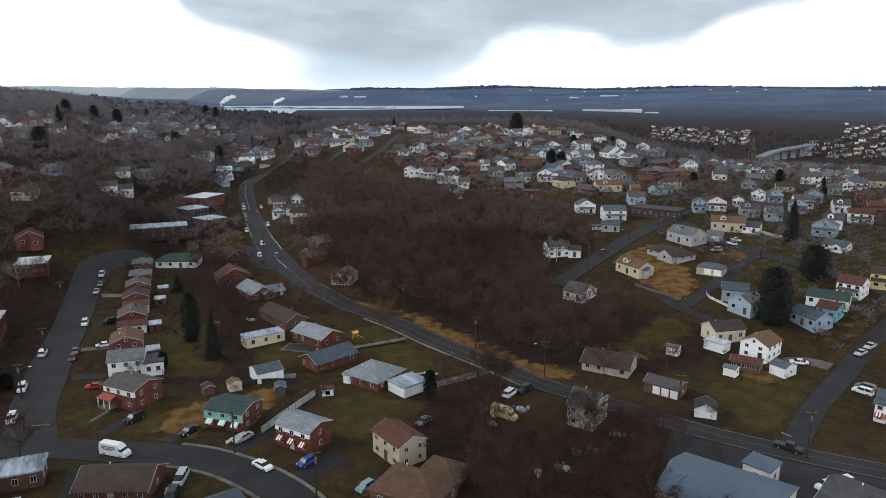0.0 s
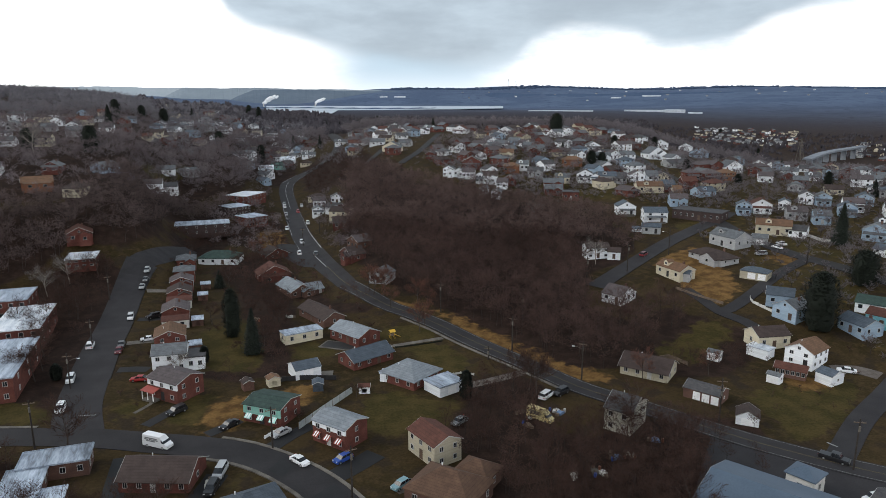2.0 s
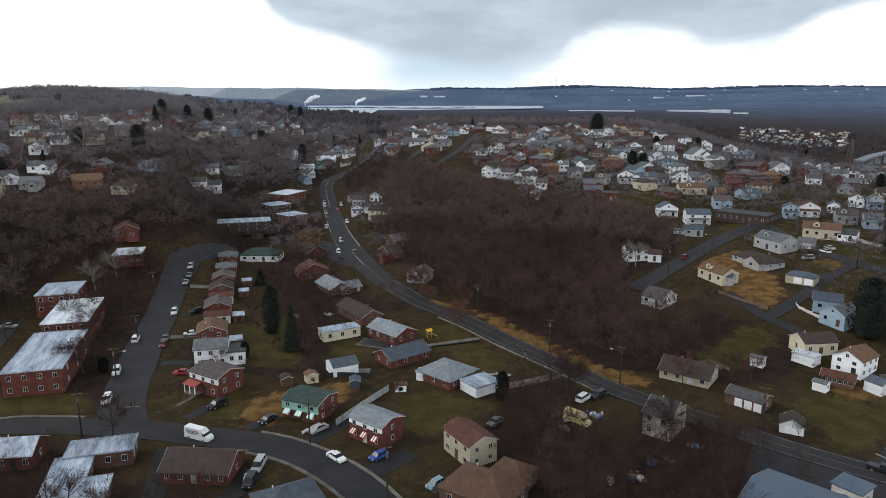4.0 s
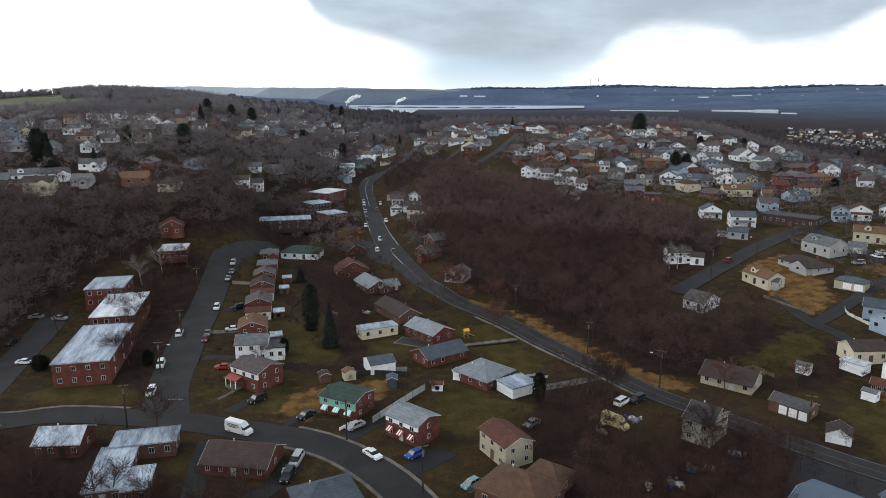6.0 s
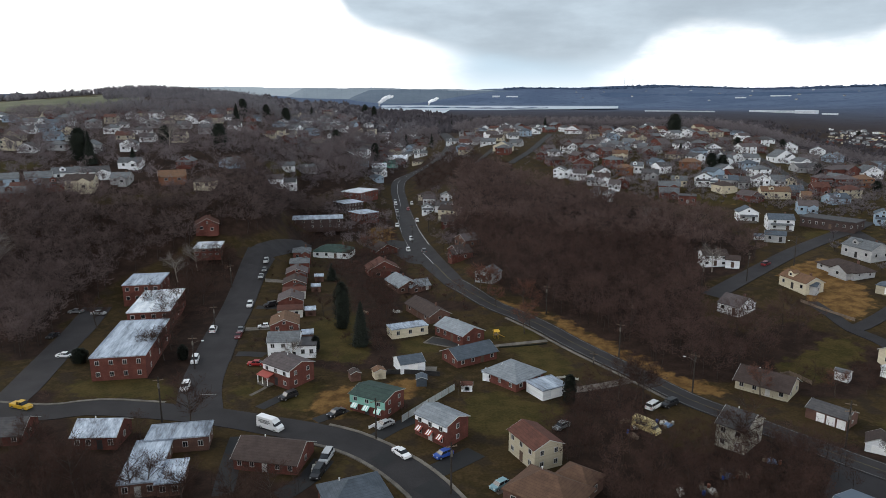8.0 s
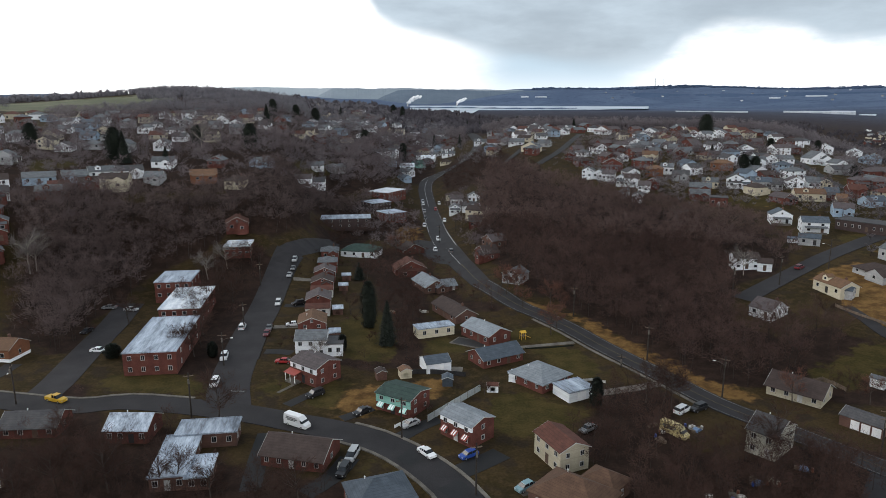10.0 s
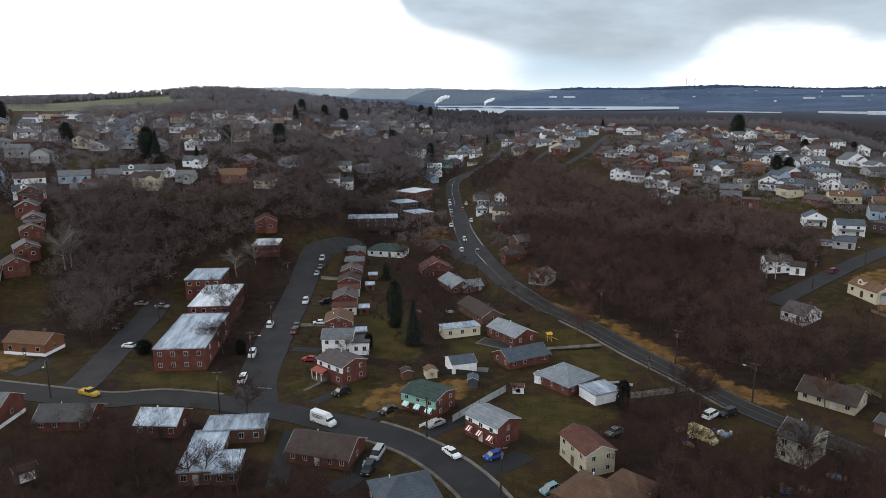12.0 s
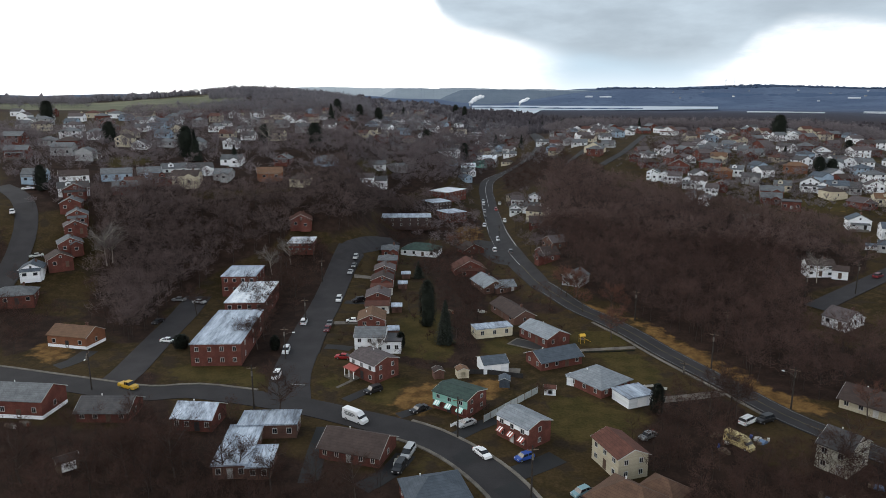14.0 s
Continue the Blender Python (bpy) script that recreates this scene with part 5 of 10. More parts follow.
strip("road_line", MAIN_ROAD[13:24], 0.10, 0.18, 'line_bright', "white lane line along the main road", "road marking", off=-0.3, thick=0.0)
strip("road", HILL_ROAD, 3.6, 0.25, "asphalt", 'narrow asphalt road up the hill', cross=3)
strip("road", BACK_ROAD, 3.4, 0.22, "asphalt", 'asphalt village street', cross=3)
strip("road", ALLEY, 2.2, 0.2, "asphalt", 'gravelly asphalt alley', cross=3)
strip("road", ALLEY_LOW, 2.0, 0.2, "asphalt", 'rough asphalt lane', cross=3)
strip("road", CROSS_STREET, 2.7, 0.1, "asphalt", 'asphalt cross street sloping to the main road', cross=3)
strip("road", FLAT_LANE, 4.5, 0.1, "asphalt", 'asphalt lane beside the apartment blocks', cross=3)
strip("road", HILL_STREET, 4.0, 0.2, "asphalt", 'asphalt street on the hillside', cross=3)
strip("road", SIDE_STREET[-2:-1] + SIDE_LANE, 4.6, 0.14, "asphalt", 'asphalt lane at the end of the side street', cross=3, ends=2.4)

for street in ([(28.0, 445.5), (43.2, 484.3), (55.5, 533.3), (71.9, 603.4)],
               [(6.7, 462.6), (17.3, 492.2), (29.6, 540.7)],
               [(189.0, 487.1), (190.6, 455.4), (186.3, 404.5), (187.5, 380.7)]):
    strip("road", street, 2.3, 0.25, "asphalt", "narrow grey asphalt street between the village houses", cross=3)

# ---- land use ----
patch("road_apron", [(-47.0, 329.5), (-38.0, 341.6), (-31.0, 337.8), (-19.0, 285.9), (-25.4, 292.5), (-32.8, 307.7)], 0.13, "asphalt", "asphalt apron where a lane meets the main road", "road")
patch("parking_lot", [(75.9, 130.2), (87.5, 118.3), (97.5, 110.7), (108.3, 101.3), (96.5, 84.3), (51.5, 92.5), (62.9, 111.6)], 0.07, "asphalt", "asphalt yard round the blue-roofed building", "car park")
MOWN, DRY = [], []
MOWN.append([(11.3, 189.9), (22.4, 193.8), (31.6, 171.9), (22.0, 168.6)])
MOWN.append([(-102.7, 157.9), (-98.3, 164.3), (-79.8, 163.3), (-66.7, 155.4), (-73.4, 151.5), (-96.2, 152.8)])
DRY.append([(-35.3, 158.6), (-24.5, 162.0), (-16.3, 166.3), (-8.6, 165.0), (-12.6, 156.7), (-15.2, 154.7), (-32.1, 142.8), (-36.0, 146.2)])
DRY.append([(113.7, 248.5), (136.3, 262.7), (135.9, 232.0), (129.6, 214.8), (120.8, 204.6), (115.4, 204.2), (112.4, 218.7), (113.1, 234.3)])
DRY.append([(159.4, 245.6), (170.1, 239.2), (165.9, 231.2), (156.1, 232.6)])
DRY.append([(-144.9, 161.1), (-150.2, 169.4), (-148.7, 174.5), (-141.0, 171.8), (-133.4, 163.0), (-135.7, 159.2)])
MOWN.append([(1.3, 157.1), (6.9, 160.5), (23.3, 151.3), (18.9, 142.0), (9.1, 137.1), (-1.3, 139.4)])
MOWN.append([(-20.8, 196.6), (-10.5, 196.6), (-8.2, 184.0), (-19.4, 182.8)])
MOWN.append([(6.8, 204.9), (20.9, 205.0), (21.8, 196.4), (6.5, 194.1)])
MOWN.append([(-28.4, 125.0), (-21.1, 122.0), (-11.6, 114.8), (-22.6, 117.9)])
MOWN.append([(-58.1, 159.0), (-54.3, 165.3), (-50.3, 159.0), (-53.0, 151.9), (-55.3, 150.6)])
MOWN.append([(-43.1, 158.7), (-36.5, 164.8), (-34.4, 144.8), (-44.0, 148.8)])
MOWN.append([(176.2, 264.2), (182.1, 253.2), (186.8, 234.8), (170.7, 243.8)])
MOWN.append([(144.1, 295.5), (160.9, 300.6), (152.3, 289.5), (142.3, 285.9)])
MOWN.append([(160.1, 224.2), (167.2, 208.7), (157.2, 189.9), (156.5, 206.1)])
MOWN.append([(117.9, 366.4), (149.9, 368.5), (150.5, 355.0), (122.1, 347.5)])
MOWN.append([(-121.5, 406.2), (-124.4, 499.1), (-110.1, 489.5), (-115.7, 396.8)])
MOWN.append([(-227.7, 317.2), (-209.3, 332.8), (-200.4, 317.9), (-214.5, 302.1)])
DRY.append([(22.6, 223.1), (33.7, 208.4), (46.8, 187.3), (55.1, 171.7), (64.9, 161.9), (63.5, 157.9), (52.8, 163.7), (42.0, 180.0), (29.5, 203.2)])
DRY.append([(5.6, 231.1), (22.3, 220.7), (21.7, 213.8), (5.4, 221.0)])
DRY.append([(-53.4, 369.0), (-42.2, 380.1), (-36.9, 341.7), (-43.9, 320.6)])
MOWN.append([(93.8, 146.2), (112.4, 155.4), (125.5, 152.5), (120.2, 141.4), (99.9, 125.3), (90.5, 122.9)])
DRY.append([(105.4, 153.4), (115.9, 156.8), (119.8, 149.3), (107.1, 147.4)])
MOWN.append([(80.6, 172.6), (95.1, 186.9), (108.6, 194.8), (112.2, 185.7), (104.5, 178.4), (88.7, 166.4)])
KEEP_CLEAR.extend([(95.9, 180.9, 9.0), (105.1, 186.3, 9.0)])
MOWN.append([(-49.8, 212.4), (-34.7, 218.7), (-27.8, 186.3), (-28.1, 174.9), (-42.7, 178.0)])
KEEP_CLEAR.extend([(-36.8, 184.8, 7.0), (-40.3, 200.9, 7.0), (-31.2, 182.2, 7.0)])
strip("driveway", [(-48.5, 148.3), (-46.2, 151.9), (-42.7, 157.1)], 1.5, 0.06, 'asphalt_new', 'short dark asphalt driveway', "driveway", thick=0.2)
strip("driveway", [(-33.8, 141.7), (-30.5, 144.8), (-27.8, 147.8)], 1.5, 0.06, 'asphalt_new', 'short dark asphalt driveway', "driveway", thick=0.2)
strip("driveway", [(-19.2, 134.9), (-15.7, 139.9), (-11.7, 144.1)], 1.8, 0.06, 'asphalt_new', 'dark asphalt driveway between the houses', "driveway", thick=0.2)
strip("driveway", [(-7.2, 120.8), (-2.3, 125.1), (2.3, 129.7)], 2.5, 0.06, 'asphalt_new', 'wide dark asphalt driveway', "driveway", thick=0.2)
strip("driveway", [(-52.9, 155.1), (-50.5, 159.7), (-50.3, 162.4)], 0.5, 0.06, 'concrete', 'narrow concrete garden path', "driveway", thick=0.2)
strip("driveway", [(8.4, 191.1), (14.8, 192.9), (24.3, 195.5)], 0.9, 0.06, 'concrete', 'pale concrete path to the main road', "driveway", thick=0.2)
strip("driveway", [(-7.8, 172.9), (-11.5, 172.8), (-14.4, 170.8)], 2.2, 0.06, 'concrete', 'pale concrete parking pad', "driveway", thick=0.2)
strip("driveway", [(5.3, 115.6), (9.7, 118.2), (11.2, 116.9)], 1.6, 0.06, 'gravel', 'gravel drive', "driveway", thick=0.2)
strip("driveway", [(124.3, 157.8), (130.0, 156.2), (133.4, 151.8)], 2.4, 0.06, 'gravel', 'pale gravel driveway', "driveway", thick=0.2)
strip("driveway", [(26.7, 161.0), (35.9, 164.6), (42.3, 167.7)], 1.6, 0.06, 'gravel', 'rough earth track', "driveway", thick=0.2)
strip("driveway", [(-60.7, 225.5), (-66.6, 225.6), (-72.5, 225.5)], 1.6, 0.06, 'asphalt_new', 'dark driveway beside the houses', "driveway", thick=0.2)
strip("driveway", [(-55.3, 204.1), (-62.6, 204.6), (-69.5, 203.7)], 1.5, 0.06, 'concrete', 'concrete driveway', "driveway", thick=0.2)
strip("driveway", [(-66.8, 254.3), (-72.8, 252.3), (-76.7, 251.0)], 1.4, 0.06, 'concrete', 'concrete driveway', "driveway", thick=0.2)
strip("driveway", [(-56.9, 181.7), (-61.2, 182.7), (-65.2, 182.6)], 1.8, 0.06, 'asphalt_new', 'dark driveway', "driveway", thick=0.2)
strip("driveway", [(-132.1, 155.7), (-130.3, 160.1), (-130.8, 167.9)], 2.4, 0.06, 'asphalt_new', 'asphalt driveway', "driveway", thick=0.2)
strip("driveway", [(-44.6, 112.2), (-47.0, 124.0), (-48.7, 134.5)], 2.0, 0.06, 'asphalt_new', 'asphalt driveway beside the ranch house', "driveway", thick=0.2)
strip("driveway", [(-34.1, 111.9), (-30.2, 117.8), (-28.4, 125.0)], 2.2, 0.06, 'asphalt_new', 'asphalt driveway', "driveway", thick=0.2)
strip("stop_line", [(-65.2, 155.1), (-61.3, 155.2)], 0.25, 0.135, "line_white", "white stop line at the junction", "road marking", smooth=False, thick=0.0)
strip("stop_line", [(97.3, 122.3), (98.3, 120.3)], 0.25, 0.19, "line_white", "white stop line at the junction", "road marking", smooth=False, thick=0.0)

# ---- houses by the near road ----
house(14.2, 127.9, -62, 9.6, 6.6, 4.8, wall='tan', roofing='shingle_red', label='two-storey tan-sided house with a red-brown gable roof', storeys=2, front=3, side=2, chimney=0, rise=1.4)
KEEP_CLEAR.append((14.2, 127.9, 6.3))
house(-5.1, 136.8, -41, 9.2, 7.0, 4.8, wall='brick', roofing='shingle_pale', band='white', label='two-storey brick house with striped red awnings', storeys=2, front=3, side=1, awning='red_awning', chimney=0, rise=1.1, band_from=0.74)
KEEP_CLEAR.append((-5.1, 136.8, 6.3))
house(-20.7, 149.1, -27, 9.6, 8.2, 4.3, wall='brick', roofing='shingle_green', band='green', roof='side', label='brick and green-sided house with pale green awnings', storeys=2, front=3, side=2, awning='teal_awning', chimney=0, rise=0.9, base='')
KEEP_CLEAR.append((-20.7, 149.1, 6.8))
house(-45.5, 164.3, -35, 10.0, 8.2, 5.0, wall='brick', roofing='shingle_plum', band='white', label='two-storey brick house with a red metal porch roof', storeys=2, front=3, side=2, porch='red_awning', rise=1.3, band_from=0.68, porch_share=0.4, porch_at=-0.3)
KEEP_CLEAR.append((-45.5, 164.3, 7.0))
house(-51.2, 182.6, 8, 8.6, 8.0, 5.0, wall='white', roofing='shingle_grey', label='two-storey white-sided house with a grey roof', front=3, side=2, rise=1.7)
KEEP_CLEAR.append((-51.2, 182.6, 6.2))
house(-44.6, 182.4, 8, 4.6, 6.4, 3.6, wall='white', roofing='shingle_dark', label='white-sided side extension with a flat dark roof', front=2, side=1, roof='flat', chimney=0, entry=False, name='house_extension', category='extension')
KEEP_CLEAR.append((-44.6, 182.4, 4.2))
house(-55.3, 198.5, 12, 8.2, 9.0, 4.6, roof='front', roofing='shingle_orange', label='brick gable-fronted house with an orange-brown roof', front=2, side=3, rise=1.7)
KEEP_CLEAR.append((-55.3, 198.5, 6.6))
house(-60.0, 224.4, 12, 8.2, 9.0, 4.0, roof='front', roofing='shingle_plum', label='brick row house with a front gable beside the side street', front=2, side=3, rise=1.7)
KEEP_CLEAR.append((-60.0, 224.4, 6.6))
house(-58.3, 216.6, 12, 8.0, 5.6, 2.9, roof='side', wall='block', roofing='shingle_red', label='low front addition with a red-brown roof and white wall', front=2, side=1, chimney=0, rise=0.9, entry=False, name='house_extension', category='extension')
KEEP_CLEAR.append((-58.3, 216.6, 4.6))
house(-62.0, 237.2, 12, 7.8, 5.2, 2.9, roof='side', wall='block', roofing='shingle_red', label='low front addition with a red-brown roof and white wall', front=2, side=1, chimney=0, rise=0.9, entry=False, name='house_extension', category='extension')
KEEP_CLEAR.append((-62.0, 237.2, 4.4))
house(-63.6, 244.5, 12, 8.0, 8.0, 3.8, roof='front', roofing='shingle_brown', label='brick row house with a front gable beside the side street', front=2, side=3, rise=1.7)
KEEP_CLEAR.append((-63.6, 244.5, 6.2))
house(-65.9, 257.5, 12, 7.9, 8.0, 3.8, roof='front', roofing='shingle_plum', label='brick row house with a front gable beside the side street', front=2, side=3, rise=1.7)
KEEP_CLEAR.append((-65.9, 257.5, 6.1))
house(-68.2, 271.5, 12, 7.6, 8.0, 3.6, roof='hip', roofing='shingle_grey', label='brick house with a grey hipped roof', front=2, side=3, rise=1.6)
KEEP_CLEAR.append((-68.2, 271.5, 6.0))
house(-71.2, 288.1, 12, 7.4, 8.0, 3.6, roof='hip', roofing='shingle_grey', label='brick house with a grey hipped roof', front=2, side=3, rise=1.6)
KEEP_CLEAR.append((-71.2, 288.1, 6.0))
house(-60.0, 302.5, -7, 16.7, 10.0, 2.8, roof='hip', wall='white', roofing='shingle_green', label='white house with a grey-green hipped roof', front=4, side=2)
KEEP_CLEAR.append((-60.0, 302.5, 10.3))
garage(-47.6, 194.7, 14, 3.4, 4.0, 2.0, roof='flat', wall='brick_brown', roofing='flat_roof', label='small dark back porch with a pale flat roof', doors=1, small=0, name='back_porch', category='extension')
KEEP_CLEAR.append((-47.6, 194.7, 3.1))
garage(-51.9, 217.8, 13, 3.4, 4.0, 2.0, roof='flat', wall='brick_brown', roofing='flat_roof', label='small dark back porch with a pale flat roof', doors=1, small=0, name='back_porch', category='extension')
KEEP_CLEAR.append((-51.9, 217.8, 3.1))
garage(-56.1, 245.8, 13, 3.4, 4.0, 2.0, roof='flat', wall='brick_brown', roofing='flat_roof', label='small dark back porch with a pale flat roof', doors=1, small=0, name='back_porch', category='extension')
KEEP_CLEAR.append((-56.1, 245.8, 3.1))
garage(-58.0, 260.1, 13, 3.4, 4.0, 2.0, roof='flat', wall='brick_brown', roofing='flat_roof', label='small dark back porch with a pale flat roof', doors=1, small=0, name='back_porch', category='extension')
KEEP_CLEAR.append((-58.0, 260.1, 3.1))
house(-18.0, 200.8, 25, 11.7, 5.0, 2.8, roof='flat', wall='cream', roofing='flat_roof', label='long low cream outbuilding with small windows', front=3, side=1, chimney=0, entry=False, over=0.15)
KEEP_CLEAR.append((-18.0, 200.8, 6.9))
house(-2.0, 198.3, -49, 13.0, 8.5, 2.9, roofing='shingle_pale', label='brick ranch house with a pale grey roof', front=4, side=2, rise=1.8)
KEEP_CLEAR.append((-2.0, 198.3, 8.3))
house(1.0, 181.1, 34, 13.0, 8.0, 2.5, roofing='shingle_blue', label='brick ranch house with a slate-grey roof', front=4, side=2, rise=1.9, awning='', over=0.55)
KEEP_CLEAR.append((1.0, 181.1, 8.1))
house(12.4, 166.9, 45, 10.6, 11.0, 2.5, roof='hip', roofing='shingle_pale', label='brick house with a broad grey hipped roof', front=3, side=3, rise=2.6, over=0.6)
KEEP_CLEAR.append((12.4, 166.9, 8.1))
garage(20.1, 159.3, 32, 7.6, 6.5, 2.5, roof='flat', wall='white', roofing='flat_roof', label='white garage with a flat grey metal roof', doors=1)
KEEP_CLEAR.append((20.1, 159.3, 5.5))
garage(-15.2, 173.8, 24, 6.9, 6.2, 2.6, wall='white', roofing='shingle_blue', label='white garage with a slate-grey gable roof', doors=1)
KEEP_CLEAR.append((-15.2, 173.8, 5.1))
house(-24.3, 252.6, 28, 8.6, 14.0, 2.4, roof='front', wall='brick_brown', roofing='shingle_pale', label='long low house with a pale grey gable roof', front=3, side=2, over=0.5)
house(-17.6, 250.0, 28, 6.0, 7.0, 2.1, wall='brick_brown', roofing='shingle_pale', label='low wing with a pale grey roof', front=2, side=1, chimney=0, name='house_extension', category='extension')
KEEP_CLEAR.append((-23.3, 251.1, 8.0))
house(-34.8, 274.3, 19, 12.7, 9.0, 2.8, roof='front', roofing='shingle_red', label='brick house with a wide red-brown front gable', front=3, side=2)
KEEP_CLEAR.append((-34.8, 274.3, 8.3))
house(-12.9, 219.1, -59, 17.3, 7.5, 2.5, wall='brick_brown', roofing='shingle_brown', label='low brown house with a dark brown roof', front=3, side=1, over=0.55)
KEEP_CLEAR.append((-12.9, 219.1, 9.9))
house(-38.7, 312.8, 33, 10.2, 8.0, 2.1, roof='front', roofing='shingle_brown', label='small brick house with a front gable', front=2, side=2, over=0.55)
KEEP_CLEAR.append((-38.7, 312.8, 7.0))
house(-38.3, 124.7, -9, 13.2, 9.0, 2.5, roofing='shingle_brown', label='brick ranch house with a brown roof', front=5, side=1, over=0.55)
KEEP_CLEAR.append((-38.3, 124.7, 8.5))
house(15.1, 111.8, -36, 13.0, 10.0, 3.0, roof='hip', wall='brick_brown', roofing='shingle_tan', label='house with a large orange-brown hipped roof', front=3, side=2, rise=3.2)
KEEP_CLEAR.append((15.1, 111.8, 8.7))
house(21.2, 116.5, -38, 7.0, 6.0, 3.0, roof='hip', wall='brick_brown', roofing='shingle_tan', label='small wing with an orange-brown hipped roof', front=1, side=1, rise=2.0, chimney=0)
KEEP_CLEAR.append((21.2, 116.5, 5.1))
house(-19.7, 109.7, 25, 11.0, 9.0, 2.8, roof='hip', wall='brick', roofing='shingle_blue', label='house with a slate-grey hipped roof', front=3, side=2, rise=2.6)
KEEP_CLEAR.append((-19.7, 109.7, 7.6))
# tan walls of these three blocks are given brown brick to stand for shade
house(-59.8, 130.5, 12, 12.1, 6.4, 3.2, roof='flat', wall='brick_brown', roofing='flat_roof', label='flat-roofed tan house, walls browned for shade, pale roof coating', front=4, side=2, chimney=0, entry=False)
KEEP_CLEAR.append((-59.8, 130.5, 7.3))
house(-61.6, 118.9, 13, 6.5, 16.1, 2.9, roof='flat', wall='brick_brown', roofing='flat_roof', label='flat-roofed wing with pale streaked roof coating', front=3, side=3, chimney=0)
KEEP_CLEAR.append((-61.6, 118.9, 9.2))
house(-55.2, 115.7, 13, 4.3, 8.1, 2.6, roof='flat', wall='brick_brown', roofing='flat_roof', label='low flat-roofed annex with pale roof coating', front=2, side=1, chimney=0, entry=False)
KEEP_CLEAR.append((-55.2, 115.7, 5.1))
house(-77.2, 131.8, 4, 9.1, 8.0, 3.0, roofing='flat_roof', label='brick ranch house with a pale weathered roof', front=4, side=1)
KEEP_CLEAR.append((-77.2, 131.8, 6.6))
house(-99.7, 132.3, 9, 11.8, 8.0, 2.5, roofing='shingle_dark', label='brick ranch house with a dark grey roof', front=4, side=1, over=0.55)
KEEP_CLEAR.append((-99.7, 132.3, 7.6))
house(-121.2, 131.4, 4, 15.3, 9.0, 4.4, roofing='shingle_grey', base='white', label='brick split-level house with a white basement', storeys=1, front=4, side=1)
KEEP_CLEAR.append((-121.2, 131.4, 9.4))
house(-138.9, 173.3, -3, 13.2, 8.0, 3.6, wall='brick_orange', roofing='shingle_orange', base='white', label='orange-brown house with a white basement', storeys=1, front=3, side=1)
KEEP_CLEAR.append((-138.9, 173.3, 8.2))
garage(-93.5, 109.7, 50, 4.0, 3.0, 2.2, wall='wood', roofing='shingle_brown', label='small weathered garden shed', doors=1, name='shed', category='shed')
KEEP_CLEAR.append((-93.5, 109.7, 3.0))
garage(-28.6, 165.1, 25, 2.6, 2.6, 2.1, roof='front', wall='brick_brown', roofing='shingle_brown', label='small red-brown garden shed', doors=1, name='shed', category='shed', small=0)
KEEP_CLEAR.append((-28.6, 165.1, 2.3))
garage(-22.6, 167.3, 23, 3.0, 2.8, 2.1, roof='front', wall='cream', roofing='shingle_orange', label='small tan garden shed', doors=1, name='shed', category='shed', small=0)
KEEP_CLEAR.append((-22.6, 167.3, 2.6))
garage(-11.2, 163.5, 4, 2.6, 3.0, 2.0, roof='front', wall='shingle_blue', roofing='shingle_blue', label='small slate-blue garden shed', doors=1, name='shed', category='shed', small=0)
KEEP_CLEAR.append((-11.2, 163.5, 2.5))
garage(0.3, 160.4, -0, 2.8, 2.2, 1.8, roof='side', wall='white', roofing='shingle_red', label='small white shed with a red roof', doors=1, name='shed', category='shed', small=0)
KEEP_CLEAR.append((0.3, 160.4, 2.3))
garage(6.7, 166.8, -22, 4.0, 2.5, 2.2, roof='flat', wall='white', roofing='flat_white', label='white carport with a flat roof', doors=1, name='carport', category='carport', small=0)
KEEP_CLEAR.append((6.7, 166.8, 2.9))

# ---- apartment blocks ----
house(-92.7, 178.2, 12, 13.5, 29.9, 6.2, roof='flat', roofing='flat_roof', label='two-storey red brick apartment block with a pale flat roof', front=4, side=3, chimney=0, storeys=2, entry=False, category='apartment building', over=0.2)
KEEP_CLEAR.append((-92.7, 178.2, 16.9))
house(-100.6, 211.7, 12, 12.5, 25.2, 6.2, roof='flat', roofing='flat_white', label='two-storey red brick apartment block with a pale flat roof', front=4, side=3, chimney=0, storeys=2, entry=False, category='apartment building', over=0.2)
KEEP_CLEAR.append((-100.6, 211.7, 14.6))
house(-112.4, 229.9, 12, 12.1, 15.4, 6.2, roof='flat', roofing='flat_roof', label='two-storey red brick apartment block with a pale flat roof', front=4, side=3, chimney=0, storeys=2, entry=False, category='apartment building', over=0.2)
KEEP_CLEAR.append((-112.4, 229.9, 10.3))
house(-102.1, 263.3, 12, 9.9, 12.0, 3.2, roof='flat', roofing='flat_white', label='two-storey red brick apartment block with a pale flat roof', front=4, side=4, chimney=0, storeys=2, entry=False, category='apartment building', over=0.2)
KEEP_CLEAR.append((-102.1, 263.3, 5.5))
house(-107.6, 277.0, 21, 9.0, 9.0, 3.2, roof='front', roofing='shingle_red', label='brick house with a front gable among the trees', front=2, side=2)
KEEP_CLEAR.append((-107.6, 277.0, 4.0))
house(-79.0, 354.8, 12, 27.0, 12.0, 5.0, roof='flat', wall='brick_dark', roofing='flat_roof', label='dark brick apartment block with a pale flat roof', front=6, side=3, chimney=0, storeys=2, entry=False, category='apartment building', over=0.2)
KEEP_CLEAR.append((-79.0, 354.8, 15.3))
house(-69.2, 436.7, 65, 21.1, 15.0, 5.0, roof='flat', roofing='flat_white', label='brick apartment block with a pale flat roof by the main road', front=6, side=3, chimney=0, storeys=2, entry=False, category='apartment building', over=0.2)
KEEP_CLEAR.append((-69.2, 436.7, 13.5))
